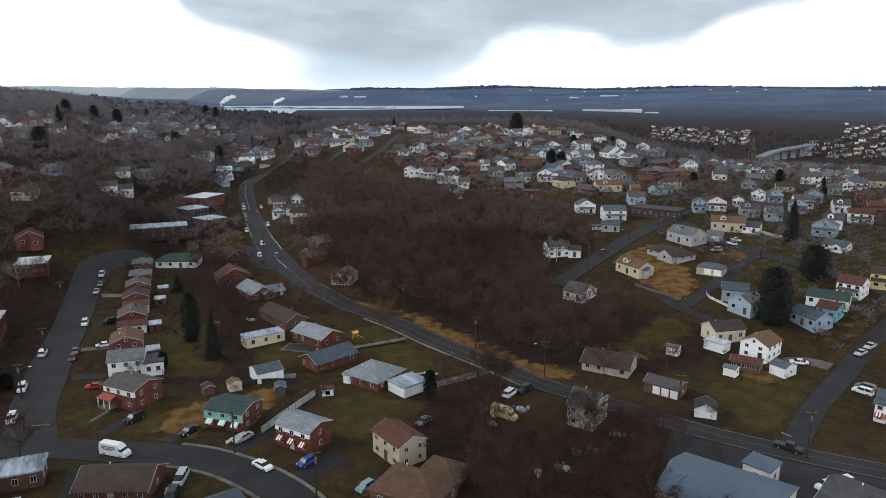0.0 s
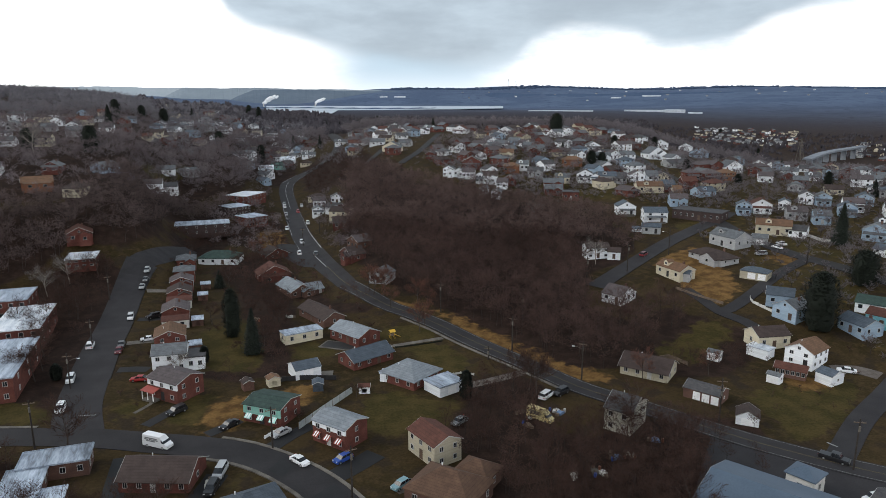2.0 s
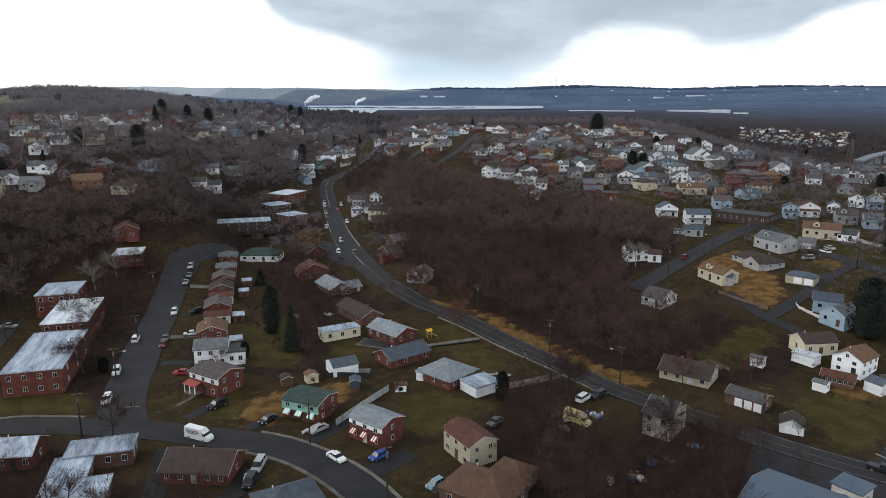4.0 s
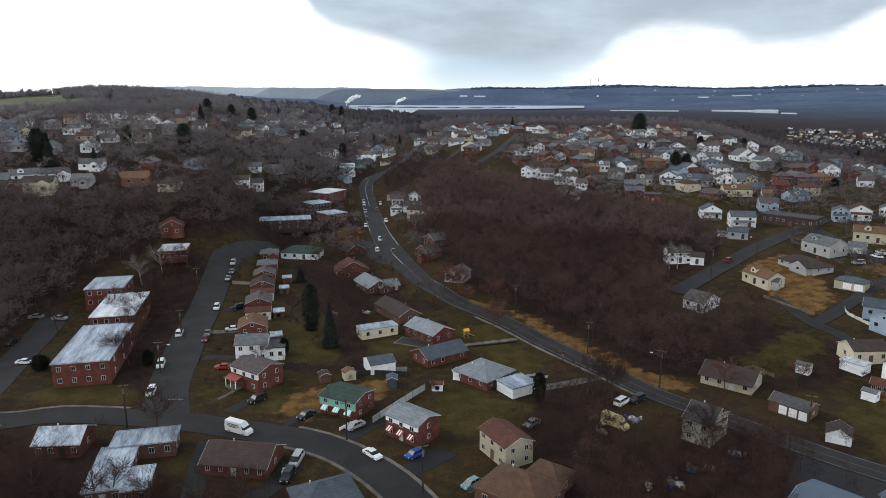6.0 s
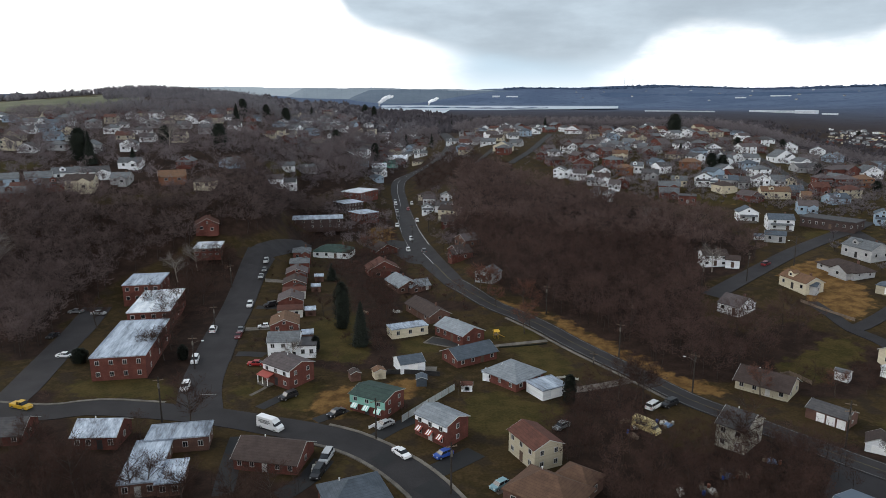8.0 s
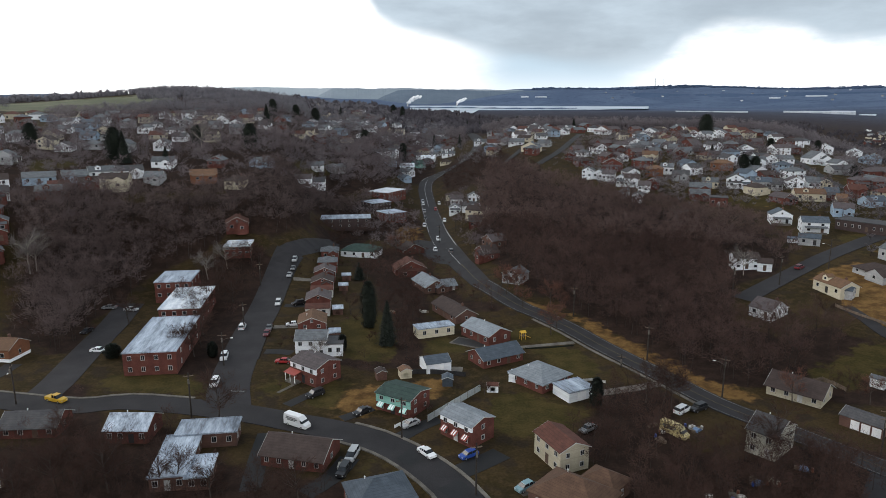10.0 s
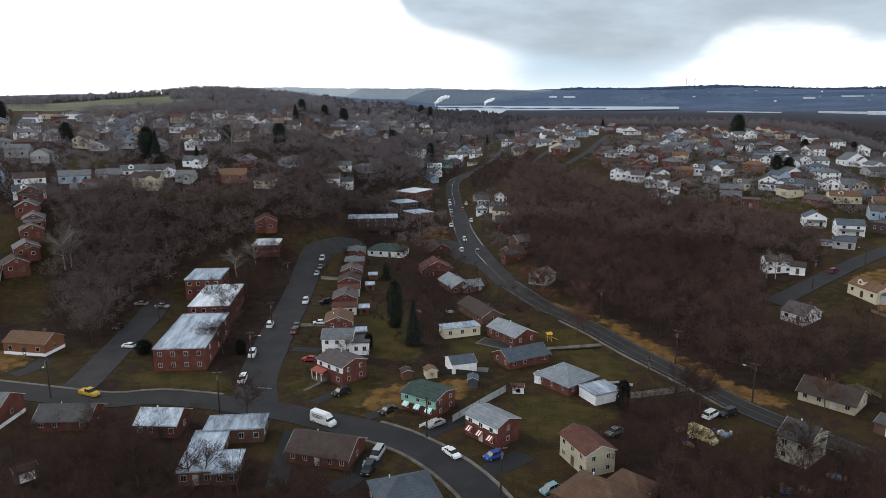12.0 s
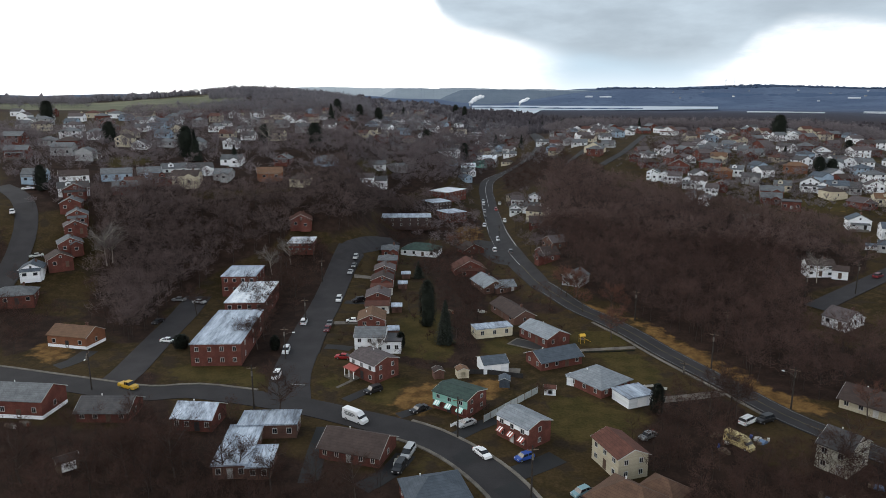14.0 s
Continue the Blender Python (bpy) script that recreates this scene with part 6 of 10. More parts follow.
house(-70.9, 405.9, 42, 13.0, 13.0, 5.0, roof='flat', wall='brick_dark', roofing='flat_roof', label='dark brick apartment block with a pale flat roof', front=6, side=3, chimney=0, storeys=2, entry=False, category='apartment building', over=0.2)
KEEP_CLEAR.append((-70.9, 405.9, 9.7))
house(-59.2, 388.4, 41, 12.2, 13.0, 5.0, roof='flat', roofing='flat_roof', label='brick apartment block with a pale flat roof by the main road', front=6, side=3, chimney=0, storeys=2, entry=False, category='apartment building', over=0.2)
KEEP_CLEAR.append((-59.2, 388.4, 9.4))

# ---- houses on the slope ----
house(87.3, 216.1, -53, 7.7, 9.0, 2.8, wall='white', roofing='shingle_plum', label='white bungalow with a plum-grey roof', front=2, side=3, rise=2.4)
KEEP_CLEAR.extend([(87.3, 216.1, 8.5), (83.8, 207.5, 7.5)])
house(94.9, 261.5, 0, 9.4, 6.0, 4.3, wall='white', roofing='shingle_brown', label='derelict white two-storey house', front=3, side=2)
KEEP_CLEAR.extend([(94.9, 261.5, 7.5), (92.5, 253.0, 7.0)])
house(101.3, 258.2, -21, 5.0, 5.0, 3.0, wall='white', roofing='shingle_brown', label='low white wing of the derelict house', front=1, side=1, chimney=0)
KEEP_CLEAR.append((101.3, 258.2, 4.0))
house(114.6, 231.6, -74, 12.6, 7.0, 3.4, wall='cream', roofing='shingle_orange', label='cream house with an orange-brown roof', front=3, side=2, storeys=1)
KEEP_CLEAR.append((114.6, 231.6, 7.7))
house(115.9, 226.1, -42, 3.5, 3.5, 3.0, wall='grey', roofing='shingle_blue', label='small grey porch on the cream house', front=1, side=1, chimney=0, name='house_extension', category='extension')
KEEP_CLEAR.append((115.9, 226.1, 3.0))
house(135.9, 244.2, -74, 16.9, 9.0, 2.1, wall='grey', roof='hip', roofing='shingle_brown', label='grey ranch house with a brown hipped roof', front=4, side=2, over=0.55)
KEEP_CLEAR.append((135.9, 244.2, 10.1))
house(151.6, 260.5, -72, 13.5, 9.0, 4.1, wall='grey', roofing='shingle_grey', label='grey two-storey house with white trim', front=3, side=2)
KEEP_CLEAR.append((151.6, 260.5, 8.6))
house(138.5, 305.4, -10, 10.7, 7.5, 4.6, wall='white', roofing='shingle_blue', label='tall white house with a slate-blue roof', front=2, side=2, porch='shingle_grey')
KEEP_CLEAR.append((138.5, 305.4, 7.0))
house(160.4, 303.6, -47, 22.5, 11.0, 4.0, roof='flat', wall='brick_dark', roofing='shingle_dark', label='dark brick shop building with white windows', front=8, side=2, chimney=0, category='shop building', storeys=1)
KEEP_CLEAR.append((160.4, 303.6, 13.0))
house(130.3, 321.0, -9, 8.9, 8.0, 4.0, wall='white', roofing='shingle_blue', roof='front', label='white gabled house with a slate-blue roof', front=2, side=2, porch='shingle_grey')
KEEP_CLEAR.append((130.3, 321.0, 6.5))
house(129.4, 287.4, -24, 8.0, 5.0, 3.0, wall='grey', roofing='shingle_blue', label='blue-grey outbuilding below the tall white house', front=2, side=1, chimney=0)
KEEP_CLEAR.append((129.4, 287.4, 5.2))
garage(125.6, 292.4, -23, 5.5, 5.5, 1.2, roof='flat', wall='white', roofing='metal_blue', label='round-cornered above-ground pool with a cover', doors=0, small=0, name='pool', category='pool')
KEEP_CLEAR.append((125.6, 292.4, 4.4))
house(132.5, 188.9, -66, 7.9, 8.0, 3.8, wall='blue', roofing='shingle_grey', roof='front', label='blue-grey house with a white framed porch', front=2, side=2)
KEEP_CLEAR.append((132.5, 188.9, 6.1))
house(134.5, 198.4, -34, 8.0, 7.0, 3.6, wall='blue', roofing='shingle_blue', label='blue-grey side wing with a slate roof', front=2, side=1, chimney=0)
KEEP_CLEAR.append((134.5, 198.4, 5.8))
house(158.6, 185.0, -47, 11.9, 7.0, 2.9, wall='white', roofing='shingle_green', label='white house with a grey-green roof', front=4, side=2)
KEEP_CLEAR.append((158.6, 185.0, 7.4))
house(145.0, 175.1, -82, 9.4, 7.0, 3.1, wall='blue', roofing='shingle_blue', label='pale blue house with a slate roof', front=3, side=2)
KEEP_CLEAR.append((145.0, 175.1, 6.4))
house(153.1, 177.4, -60, 5.9, 6.0, 3.4, wall='teal', roofing='shingle_red', label='bright teal house with a red-brown roof', front=2, side=2)
KEEP_CLEAR.append((153.1, 177.4, 4.7))
house(170.7, 189.3, -59, 7.4, 7.5, 4.5, wall='white', roofing='shingle_red', label='white two-storey house with a dark red roof', front=3, side=2, porch='shingle_dark')
KEEP_CLEAR.append((170.7, 189.3, 5.8))
house(185.7, 193.7, -44, 7.0, 7.0, 4.6, wall='yellow', roofing='shingle_brown', label='yellow two-storey house on the slope', front=2, side=2)
KEEP_CLEAR.append((185.7, 193.7, 5.4))
house(177.6, 271.7, -33, 14.0, 8.0, 4.1, wall='cream', roofing='shingle_orange', label='cream two-storey house with a tan roof', front=4, side=2)
KEEP_CLEAR.append((177.6, 271.7, 8.6))
house(184.7, 265.7, -45, 7.8, 7.0, 2.8, wall='white', roofing='shingle_dark', label='small white house with a dark roof', front=2, side=1, chimney=0)
KEEP_CLEAR.append((184.7, 265.7, 5.7))
garage(139.6, 221.1, -47, 9.1, 6.0, 2.6, wall='tan', roof='hip', roofing='shingle_blue', label='tan garage with a slate hipped roof', doors=2, rise=1.4)
KEEP_CLEAR.append((139.6, 221.1, 6.0))
garage(163.7, 258.9, -32, 6.0, 6.0, 2.8, wall='grey', roofing='shingle_grey', label='small grey garage beside the street', doors=1)
KEEP_CLEAR.append((163.7, 258.9, 4.7))
house(211.7, 253.8, -46, 9.5, 7.0, 4.0, wall='blue', roofing='shingle_grey', roof='front', label='pale blue gabled house in the village', front=2, side=2)
KEEP_CLEAR.append((211.7, 253.8, 6.4))
house(200.9, 233.3, -64, 8.6, 6.0, 2.1, wall='white', roofing='shingle_blue', label='low white house with a slate roof', front=3, side=1, over=0.55)
KEEP_CLEAR.append((200.9, 233.3, 5.7))
house(221.4, 261.4, -41, 7.5, 7.0, 4.0, wall='white', roofing='shingle_dark', label='white house with a dark roof', front=2, side=2)
KEEP_CLEAR.append((221.4, 261.4, 5.6))
house(238.9, 266.0, -37, 9.8, 7.0, 4.3, wall='white', roofing='shingle_red', label='white two-storey house with a red-brown roof', front=3, side=2, porch='shingle_dark')
KEEP_CLEAR.append((238.9, 266.0, 6.5))
house(116.2, 175.4, 3, 9.9, 7.0, 3.6, wall='cream', roofing='shingle_brown', label='cream house with a grey-brown roof', front=3, side=1)
KEEP_CLEAR.append((116.2, 175.4, 6.5))
garage(110.8, 169.5, -58, 6.0, 4.0, 2.4, roof='flat', wall='white', roofing='flat_white', label='white porch with a flat roof', doors=0, small=0, name='porch', category='porch')
KEEP_CLEAR.append((110.8, 169.5, 4.1))
house(120.1, 163.1, -59, 7.5, 9.0, 4.4, wall='white', roof='front', roofing='shingle_orange', label='white house with an orange-brown roof', front=2, side=3)
KEEP_CLEAR.append((120.1, 163.1, 6.3))
house(111.5, 156.4, -42, 7.3, 3.6, 2.5, wall='brick_brown', roofing='shingle_red', label='brick sun porch with a row of windows', front=6, side=1, chimney=0, entry=False, name='porch', category='porch', over=0.55)
KEEP_CLEAR.append((111.5, 156.4, 4.6))
garage(118.8, 151.5, -69, 4.5, 5.0, 2.6, wall='white', roofing='shingle_blue', label='white garage with a blue-grey roof', doors=0)
KEEP_CLEAR.append((118.8, 151.5, 3.9))
garage(105.1, 153.5, -54, 3.2, 2.6, 2.2, wall='white', roofing='shingle_grey', label='small white garden shed', doors=1, name='shed', category='shed')
KEEP_CLEAR.append((105.1, 153.5, 2.6))
garage(97.2, 169.4, -45, 3.4, 2.6, 2.4, wall='white', roofing='shingle_grey', label='small white hut with a grey roof', doors=1, name='shed', category='shed')
KEEP_CLEAR.append((97.2, 169.4, 2.6))
garage(82.9, 146.9, -49, 8.8, 6.0, 2.5, wall='brick_brown', roofing='shingle_dark', label='long garage with two white doors and a dark roof', doors=3)
KEEP_CLEAR.append((82.9, 146.9, 5.8))
garage(86.1, 133.9, -31, 4.8, 5.0, 2.0, roof='front', wall='white', roofing='shingle_brown', label='small white garage with a low gable', doors=1, rise=1.4)
KEEP_CLEAR.append((86.1, 133.9, 4.0))
house(75.4, 163.4, -40, 12.4, 9.0, 2.6, wall='tan', roofing='shingle_brown', label='tan house with a wide dark brown roof', front=4, side=2, over=0.7)
KEEP_CLEAR.append((75.4, 163.4, 7.9))
house(57.9, 135.6, -44, 6.1, 9.0, 5.2, wall='render', roofing='shingle_dark', label='weathered stucco house behind bare trees', front=2, side=2)
KEEP_CLEAR.append((57.9, 135.6, 5.9))
house(126.6, 123.9, -53, 6.0, 8.0, 4.4, wall='white', roofing='shingle_blue', label='house with a red and white striped awning', front=3, side=1, awning='red_awning')
KEEP_CLEAR.append((126.6, 123.9, 5.5))
house(68.2, 97.6, -48, 19.4, 15.6, 4.9, roof="side", rise=2.0, wall="block", roofing="metal_blue", label="large commercial building with a blue metal gable roof", front=4, side=2, chimney=0, category="commercial building", storeys=1, entry=False)
KEEP_CLEAR.append((69.7, 98.9, 12.0))
house(81.1, 106.2, -57, 5.0, 5.0, 3.8, roof='hip', wall='block', roofing='metal_blue', label='blue-roofed entrance wing of the commercial building', front=1, side=1, chimney=0, rise=1.5, category='commercial building', storeys=1, entry=False)
KEEP_CLEAR.append((81.1, 106.2, 4.0))
house(92.0, 90.6, -60, 15.0, 12.0, 3.2, wall='block', roofing='shingle_dark', label='building with a dark shingle roof beside the yard', front=3, side=1, rise=2.2)
KEEP_CLEAR.append((92.0, 90.6, 10.1))

# ---- houses on the left hillside ----
house(-178.2, 195.4, 28, 13.3, 9.0, 3.1, roof='hip', roofing='shingle_grey', label='dark red brick house with a grey hipped roof', front=4, side=2)
KEEP_CLEAR.append((-178.2, 195.4, 8.5))
house(-183.4, 211.2, 30, 7.3, 8.0, 2.8, roof='front', wall='white', roofing='shingle_blue', label='white gabled house with a slate roof', front=2, side=1)
KEEP_CLEAR.append((-183.4, 211.2, 5.9))
house(-179.1, 219.2, 47, 8.1, 8.0, 3.4, roof='front', roofing='shingle_brown', label='red brick hillside house with a grey gable roof', front=2, side=2)
KEEP_CLEAR.append((-179.1, 219.2, 6.2))
house(-181.1, 228.4, 42, 8.3, 8.0, 3.4, roof='front', roofing='shingle_grey', label='red brick hillside house with a grey gable roof', front=2, side=2)
KEEP_CLEAR.append((-181.1, 228.4, 6.3))
house(-185.3, 237.7, 39, 7.8, 8.0, 3.4, roof='front', roofing='shingle_plum', label='red brick hillside house with a grey gable roof', front=2, side=2)
KEEP_CLEAR.append((-185.3, 237.7, 6.1))
house(-188.6, 244.1, 35, 7.5, 8.0, 3.4, roof='front', roofing='shingle_grey', label='red brick hillside house with a grey gable roof', front=2, side=2)
KEEP_CLEAR.append((-188.6, 244.1, 6.0))
house(-195.6, 250.6, 29, 7.9, 8.0, 3.4, roof='front', roofing='shingle_grey', label='red brick hillside house with a grey gable roof', front=2, side=2)
KEEP_CLEAR.append((-195.6, 250.6, 6.1))
house(-202.4, 261.7, 39, 9.1, 8.0, 3.4, roof='front', roofing='shingle_dark', label='red brick hillside house with a grey gable roof', front=2, side=2)
KEEP_CLEAR.append((-202.4, 261.7, 6.6))
house(-177.2, 291.2, 31, 12.0, 8.0, 2.6, wall='brick', roofing='shingle_brown', roof='side', label='red brick house with a brown roof above the valley', front=3, side=1)
KEEP_CLEAR.append((-177.2, 291.2, 7.7))
house(-168.3, 293.8, 14, 11.7, 8.0, 4.3, wall='cream', roofing='shingle_brown', roof='side', label='cream house with a brown roof above the valley', front=3, side=1)
KEEP_CLEAR.append((-168.3, 293.8, 7.6))
house(-188.8, 296.4, 34, 10.2, 8.0, 2.8, wall='blue', roofing='shingle_grey', roof='side', label='blue-grey house with a grey roof above the valley', front=3, side=1)
KEEP_CLEAR.append((-188.8, 296.4, 7.0))
house(-182.0, 306.4, 37, 11.2, 8.0, 2.8, wall='white', roofing='shingle_grey', roof='side', label='white house with a grey roof above the valley', front=3, side=1)
KEEP_CLEAR.append((-182.0, 306.4, 7.4))
house(-171.5, 311.8, 36, 11.6, 8.0, 2.8, wall='white', roofing='shingle_dark', roof='side', label='white house with a dark roof above the valley', front=3, side=1)
KEEP_CLEAR.append((-171.5, 311.8, 7.6))
house(-186.7, 281.1, 26, 8.0, 8.0, 2.6, wall='brick', roofing='shingle_red', roof='side', label='red brick house with a red-brown roof above the valley', front=3, side=1)
KEEP_CLEAR.append((-186.7, 281.1, 6.2))
house(-228.3, 271.7, 22, 9.4, 8.0, 3.4, wall='blue', roofing='shingle_grey', roof='side', label='blue-grey house with a grey roof above the valley', front=3, side=1)
KEEP_CLEAR.append((-228.3, 271.7, 6.7))
house(-214.4, 278.1, 38, 12.0, 8.0, 2.8, wall='white', roofing='shingle_brown', roof='side', label='white house with a brown roof above the valley', front=3, side=1)
KEEP_CLEAR.append((-214.4, 278.1, 7.7))
house(-200.3, 288.6, 32, 12.9, 8.0, 2.8, wall='blue', roofing='shingle_grey', roof='side', label='blue-grey house with a grey roof above the valley', front=3, side=1)
KEEP_CLEAR.append((-200.3, 288.6, 8.1))
house(-204.7, 264.4, 38, 12.0, 8.0, 2.8, wall='white', roofing='shingle_dark', roof='side', label='white house with a dark roof above the valley', front=3, side=1)
KEEP_CLEAR.append((-204.7, 264.4, 7.7))
house(-186.4, 275.6, 31, 12.4, 8.0, 2.6, wall='brick', roofing='shingle_grey', roof='side', label='red brick house with a grey roof above the valley', front=3, side=1)
KEEP_CLEAR.append((-186.4, 275.6, 7.9))
house(-137.2, 315.3, 24, 12.0, 8.0, 2.9, wall='brick_orange', roofing='shingle_orange', roof='side', label='orange brick house with a orange-brown roof above the valley', front=3, side=1)
KEEP_CLEAR.append((-137.2, 315.3, 7.7))
house(-119.4, 346.7, 67, 10.4, 8.0, 2.6, wall='blue', roofing='shingle_grey', roof='side', label='blue-grey house with a grey roof above the valley', front=3, side=1)
KEEP_CLEAR.append((-119.4, 346.7, 7.0))
house(-118.2, 445.1, 15, 12.0, 8.0, 2.6, wall='white', roofing='shingle_grey', roof='side', label='white house with a grey roof above the valley', front=3, side=1)
KEEP_CLEAR.append((-118.2, 445.1, 7.7))
house(-110.6, 470.4, 47, 12.8, 8.0, 2.9, wall='grey', roofing='shingle_grey', roof='side', label='grey house with a grey roof above the valley', front=3, side=1)
KEEP_CLEAR.append((-110.6, 470.4, 8.1))
house(-70.8, 553.2, 7, 11.4, 10.0, 2.6, wall='white', roofing='flat_white', roof='side', label='white house with a pale roof above the valley', front=3, side=1)
KEEP_CLEAR.append((-70.8, 553.2, 8.1))
house(-65.3, 581.8, 32, 9.4, 10.0, 2.6, wall='green', roofing='shingle_green', roof='side', label='green house with a green roof above the valley', front=3, side=1)
KEEP_CLEAR.append((-65.3, 581.8, 7.4))
house(-59.0, 611.0, -3, 12.0, 10.0, 2.8, wall='white', roofing='flat_white', roof='side', label='white house with a pale roof above the valley', front=3, side=1)
KEEP_CLEAR.append((-59.0, 611.0, 8.3))
house(-23.6, 426.9, 3, 7.7, 8.0, 3.6, wall='white', roofing='shingle_plum', roof='side', label='white house with a plum-grey roof above the valley', front=3, side=1)
KEEP_CLEAR.append((-23.6, 426.9, 6.0))
house(-23.1, 401.8, 3, 7.0, 7.0, 3.3, wall='white', roofing='shingle_grey', roof='front', label='white house with a grey roof above the valley', front=3, side=1)
KEEP_CLEAR.append((-23.1, 401.8, 5.4))
house(-12.3, 405.7, 2, 7.0, 7.0, 3.6, wall='white', roofing='shingle_grey', roof='front', label='white house with a grey roof above the valley', front=3, side=1)
KEEP_CLEAR.append((-12.3, 405.7, 5.4))
house(-11.6, 371.8, 2, 7.0, 7.0, 3.6, wall='brick', roofing='shingle_grey', roof='front', label='red brick house with a grey roof above the valley', front=3, side=1)
KEEP_CLEAR.append((-11.6, 371.8, 5.4))
house(-9.4, 346.2, 2, 7.0, 7.0, 3.1, wall='brick', roofing='shingle_dark', roof='side', label='red brick house with a dark roof above the valley', front=3, side=1)
KEEP_CLEAR.append((-9.4, 346.2, 5.4))
house(-2.6, 280.0, -63, 9.5, 7.0, 3.2, wall='brick', roofing='shingle_brown', roof='front', label='red brick house with a brown roof above the valley', front=3, side=1)
KEEP_CLEAR.append((-2.6, 280.0, 6.0))
house(0.2, 294.8, -57, 8.5, 7.5, 3.4, wall='brick_brown', roofing='shingle_plum', roof='front', label='brown brick house with a plum-grey roof above the valley', front=3, side=1)
KEEP_CLEAR.append((0.2, 294.8, 5.6))
house(8.2, 247.5, -29, 7.4, 7.0, 3.4, wall='grey', roofing='shingle_grey', roof='front', label='grey house with a grey roof above the valley', front=3, side=1)
KEEP_CLEAR.append((8.2, 247.5, 5.0))

# ---- the village on the right hill ----
house(55.4, 413.4, -15, 6.7, 8.0, 4.3, wall='white', roofing='shingle_grey', roof='front', label='white village house with a grey roof', front=3, side=2, entry=False)
KEEP_CLEAR.append((55.4, 413.4, 5.7))
house(61.6, 411.7, -16, 6.0, 8.0, 3.4, wall='white', roofing='shingle_grey', roof='front', label='white village house with a grey roof', front=3, side=2, entry=False)
KEEP_CLEAR.append((61.6, 411.7, 5.5))
house(66.3, 406.3, -14, 7.2, 8.0, 3.8, wall='white', roofing='shingle_plum', roof='side', label='white village house with a plum-grey roof', front=3, side=2, entry=False)
KEEP_CLEAR.append((66.3, 406.3, 5.9))
house(72.0, 397.1, -18, 5.1, 8.0, 4.3, wall='white', roofing='shingle_grey', roof='front', label='white village house with a grey roof', front=3, side=2, entry=False)
KEEP_CLEAR.append((72.0, 397.1, 5.3))
house(77.2, 394.3, -14, 8.2, 8.0, 4.3, wall='white', roofing='shingle_brown', roof='side', label='white village house with a brown roof', front=3, side=2, entry=True)
KEEP_CLEAR.append((77.2, 394.3, 6.2))
house(81.9, 383.1, -16, 6.1, 8.0, 3.1, wall='white', roofing='shingle_plum', roof='side', label='white village house with a plum-grey roof', front=3, side=2, entry=False)
KEEP_CLEAR.append((81.9, 383.1, 5.5))
house(87.9, 389.6, -16, 6.8, 8.0, 3.4, wall='brick', roofing='shingle_plum', roof='front', label='red brick village house with a plum-grey roof', front=3, side=2, entry=False)
KEEP_CLEAR.append((87.9, 389.6, 5.7))
house(74.9, 364.6, -16, 5.3, 8.0, 2.9, wall='white', roofing='shingle_grey', roof='front', label='white village house with a grey roof', front=3, side=2, entry=False)
KEEP_CLEAR.append((74.9, 364.6, 5.3))
house(69.5, 372.6, -19, 4.5, 8.0, 2.9, wall='grey', roofing='shingle_grey', roof='front', label='grey village house with a grey roof', front=3, side=2, entry=False)
KEEP_CLEAR.append((69.5, 372.6, 5.1))
house(72.1, 430.5, -12, 12.0, 8.0, 4.0, wall='brick', roofing='shingle_plum', roof='front', label='red brick village house with a plum-grey roof', front=3, side=2, entry=True)
KEEP_CLEAR.append((72.1, 430.5, 7.7))
house(99.3, 453.2, -17, 9.6, 8.0, 3.8, wall='cream', roofing='shingle_orange', roof='side', label='cream village house with a orange-brown roof', front=3, side=2, entry=True)
KEEP_CLEAR.append((99.3, 453.2, 6.8))
house(115.3, 585.2, -27, 12.4, 8.0, 3.8, wall='brick_orange', roofing='shingle_red', roof='hip', label='orange brick village house with a red-brown roof', front=3, side=2, entry=True)
KEEP_CLEAR.append((115.3, 585.2, 7.9))
house(127.6, 584.3, -32, 10.7, 8.0, 4.3, wall='white', roofing='shingle_grey', roof='front', label='white village house with a grey roof', front=3, side=2, entry=False)
KEEP_CLEAR.append((127.6, 584.3, 7.2))
house(94.1, 415.1, -14, 9.8, 8.0, 4.0, wall='brick_orange', roofing='shingle_orange', roof='hip', label='orange brick village house with a orange-brown roof', front=3, side=2, entry=True)
KEEP_CLEAR.append((94.1, 415.1, 6.8))
house(102.3, 419.2, -18, 7.2, 8.0, 3.8, wall='white', roofing='shingle_grey', roof='side', label='white village house with a grey roof', front=3, side=2, entry=False)
KEEP_CLEAR.append((102.3, 419.2, 5.9))
house(106.2, 403.4, -15, 9.4, 8.0, 3.4, wall='grey', roofing='shingle_dark', roof='side', label='grey village house with a dark roof', front=3, side=2, entry=True)
KEEP_CLEAR.append((106.2, 403.4, 6.7))
house(121.2, 482.6, -30, 6.3, 8.0, 3.4, wall='brick', roofing='shingle_grey', roof='side', label='red brick village house with a grey roof', front=3, side=2, entry=False)
KEEP_CLEAR.append((121.2, 482.6, 5.6))
house(119.2, 456.5, -21, 8.2, 8.0, 3.8, wall='brick', roofing='shingle_dark', roof='front', label='red brick village house with a dark roof', front=3, side=2, entry=False)
KEEP_CLEAR.append((119.2, 456.5, 6.2))
house(109.2, 374.3, -13, 11.0, 8.0, 3.8, wall='brick', roofing='shingle_grey', roof='side', label='red brick village house with a grey roof', front=3, side=2, entry=True)
KEEP_CLEAR.append((109.2, 374.3, 7.3))
house(118.2, 387.1, -16, 8.4, 8.0, 3.1, wall='cream', roofing='shingle_grey', roof='side', label='cream village house with a grey roof', front=3, side=2, entry=True)
KEEP_CLEAR.append((118.2, 387.1, 6.3))
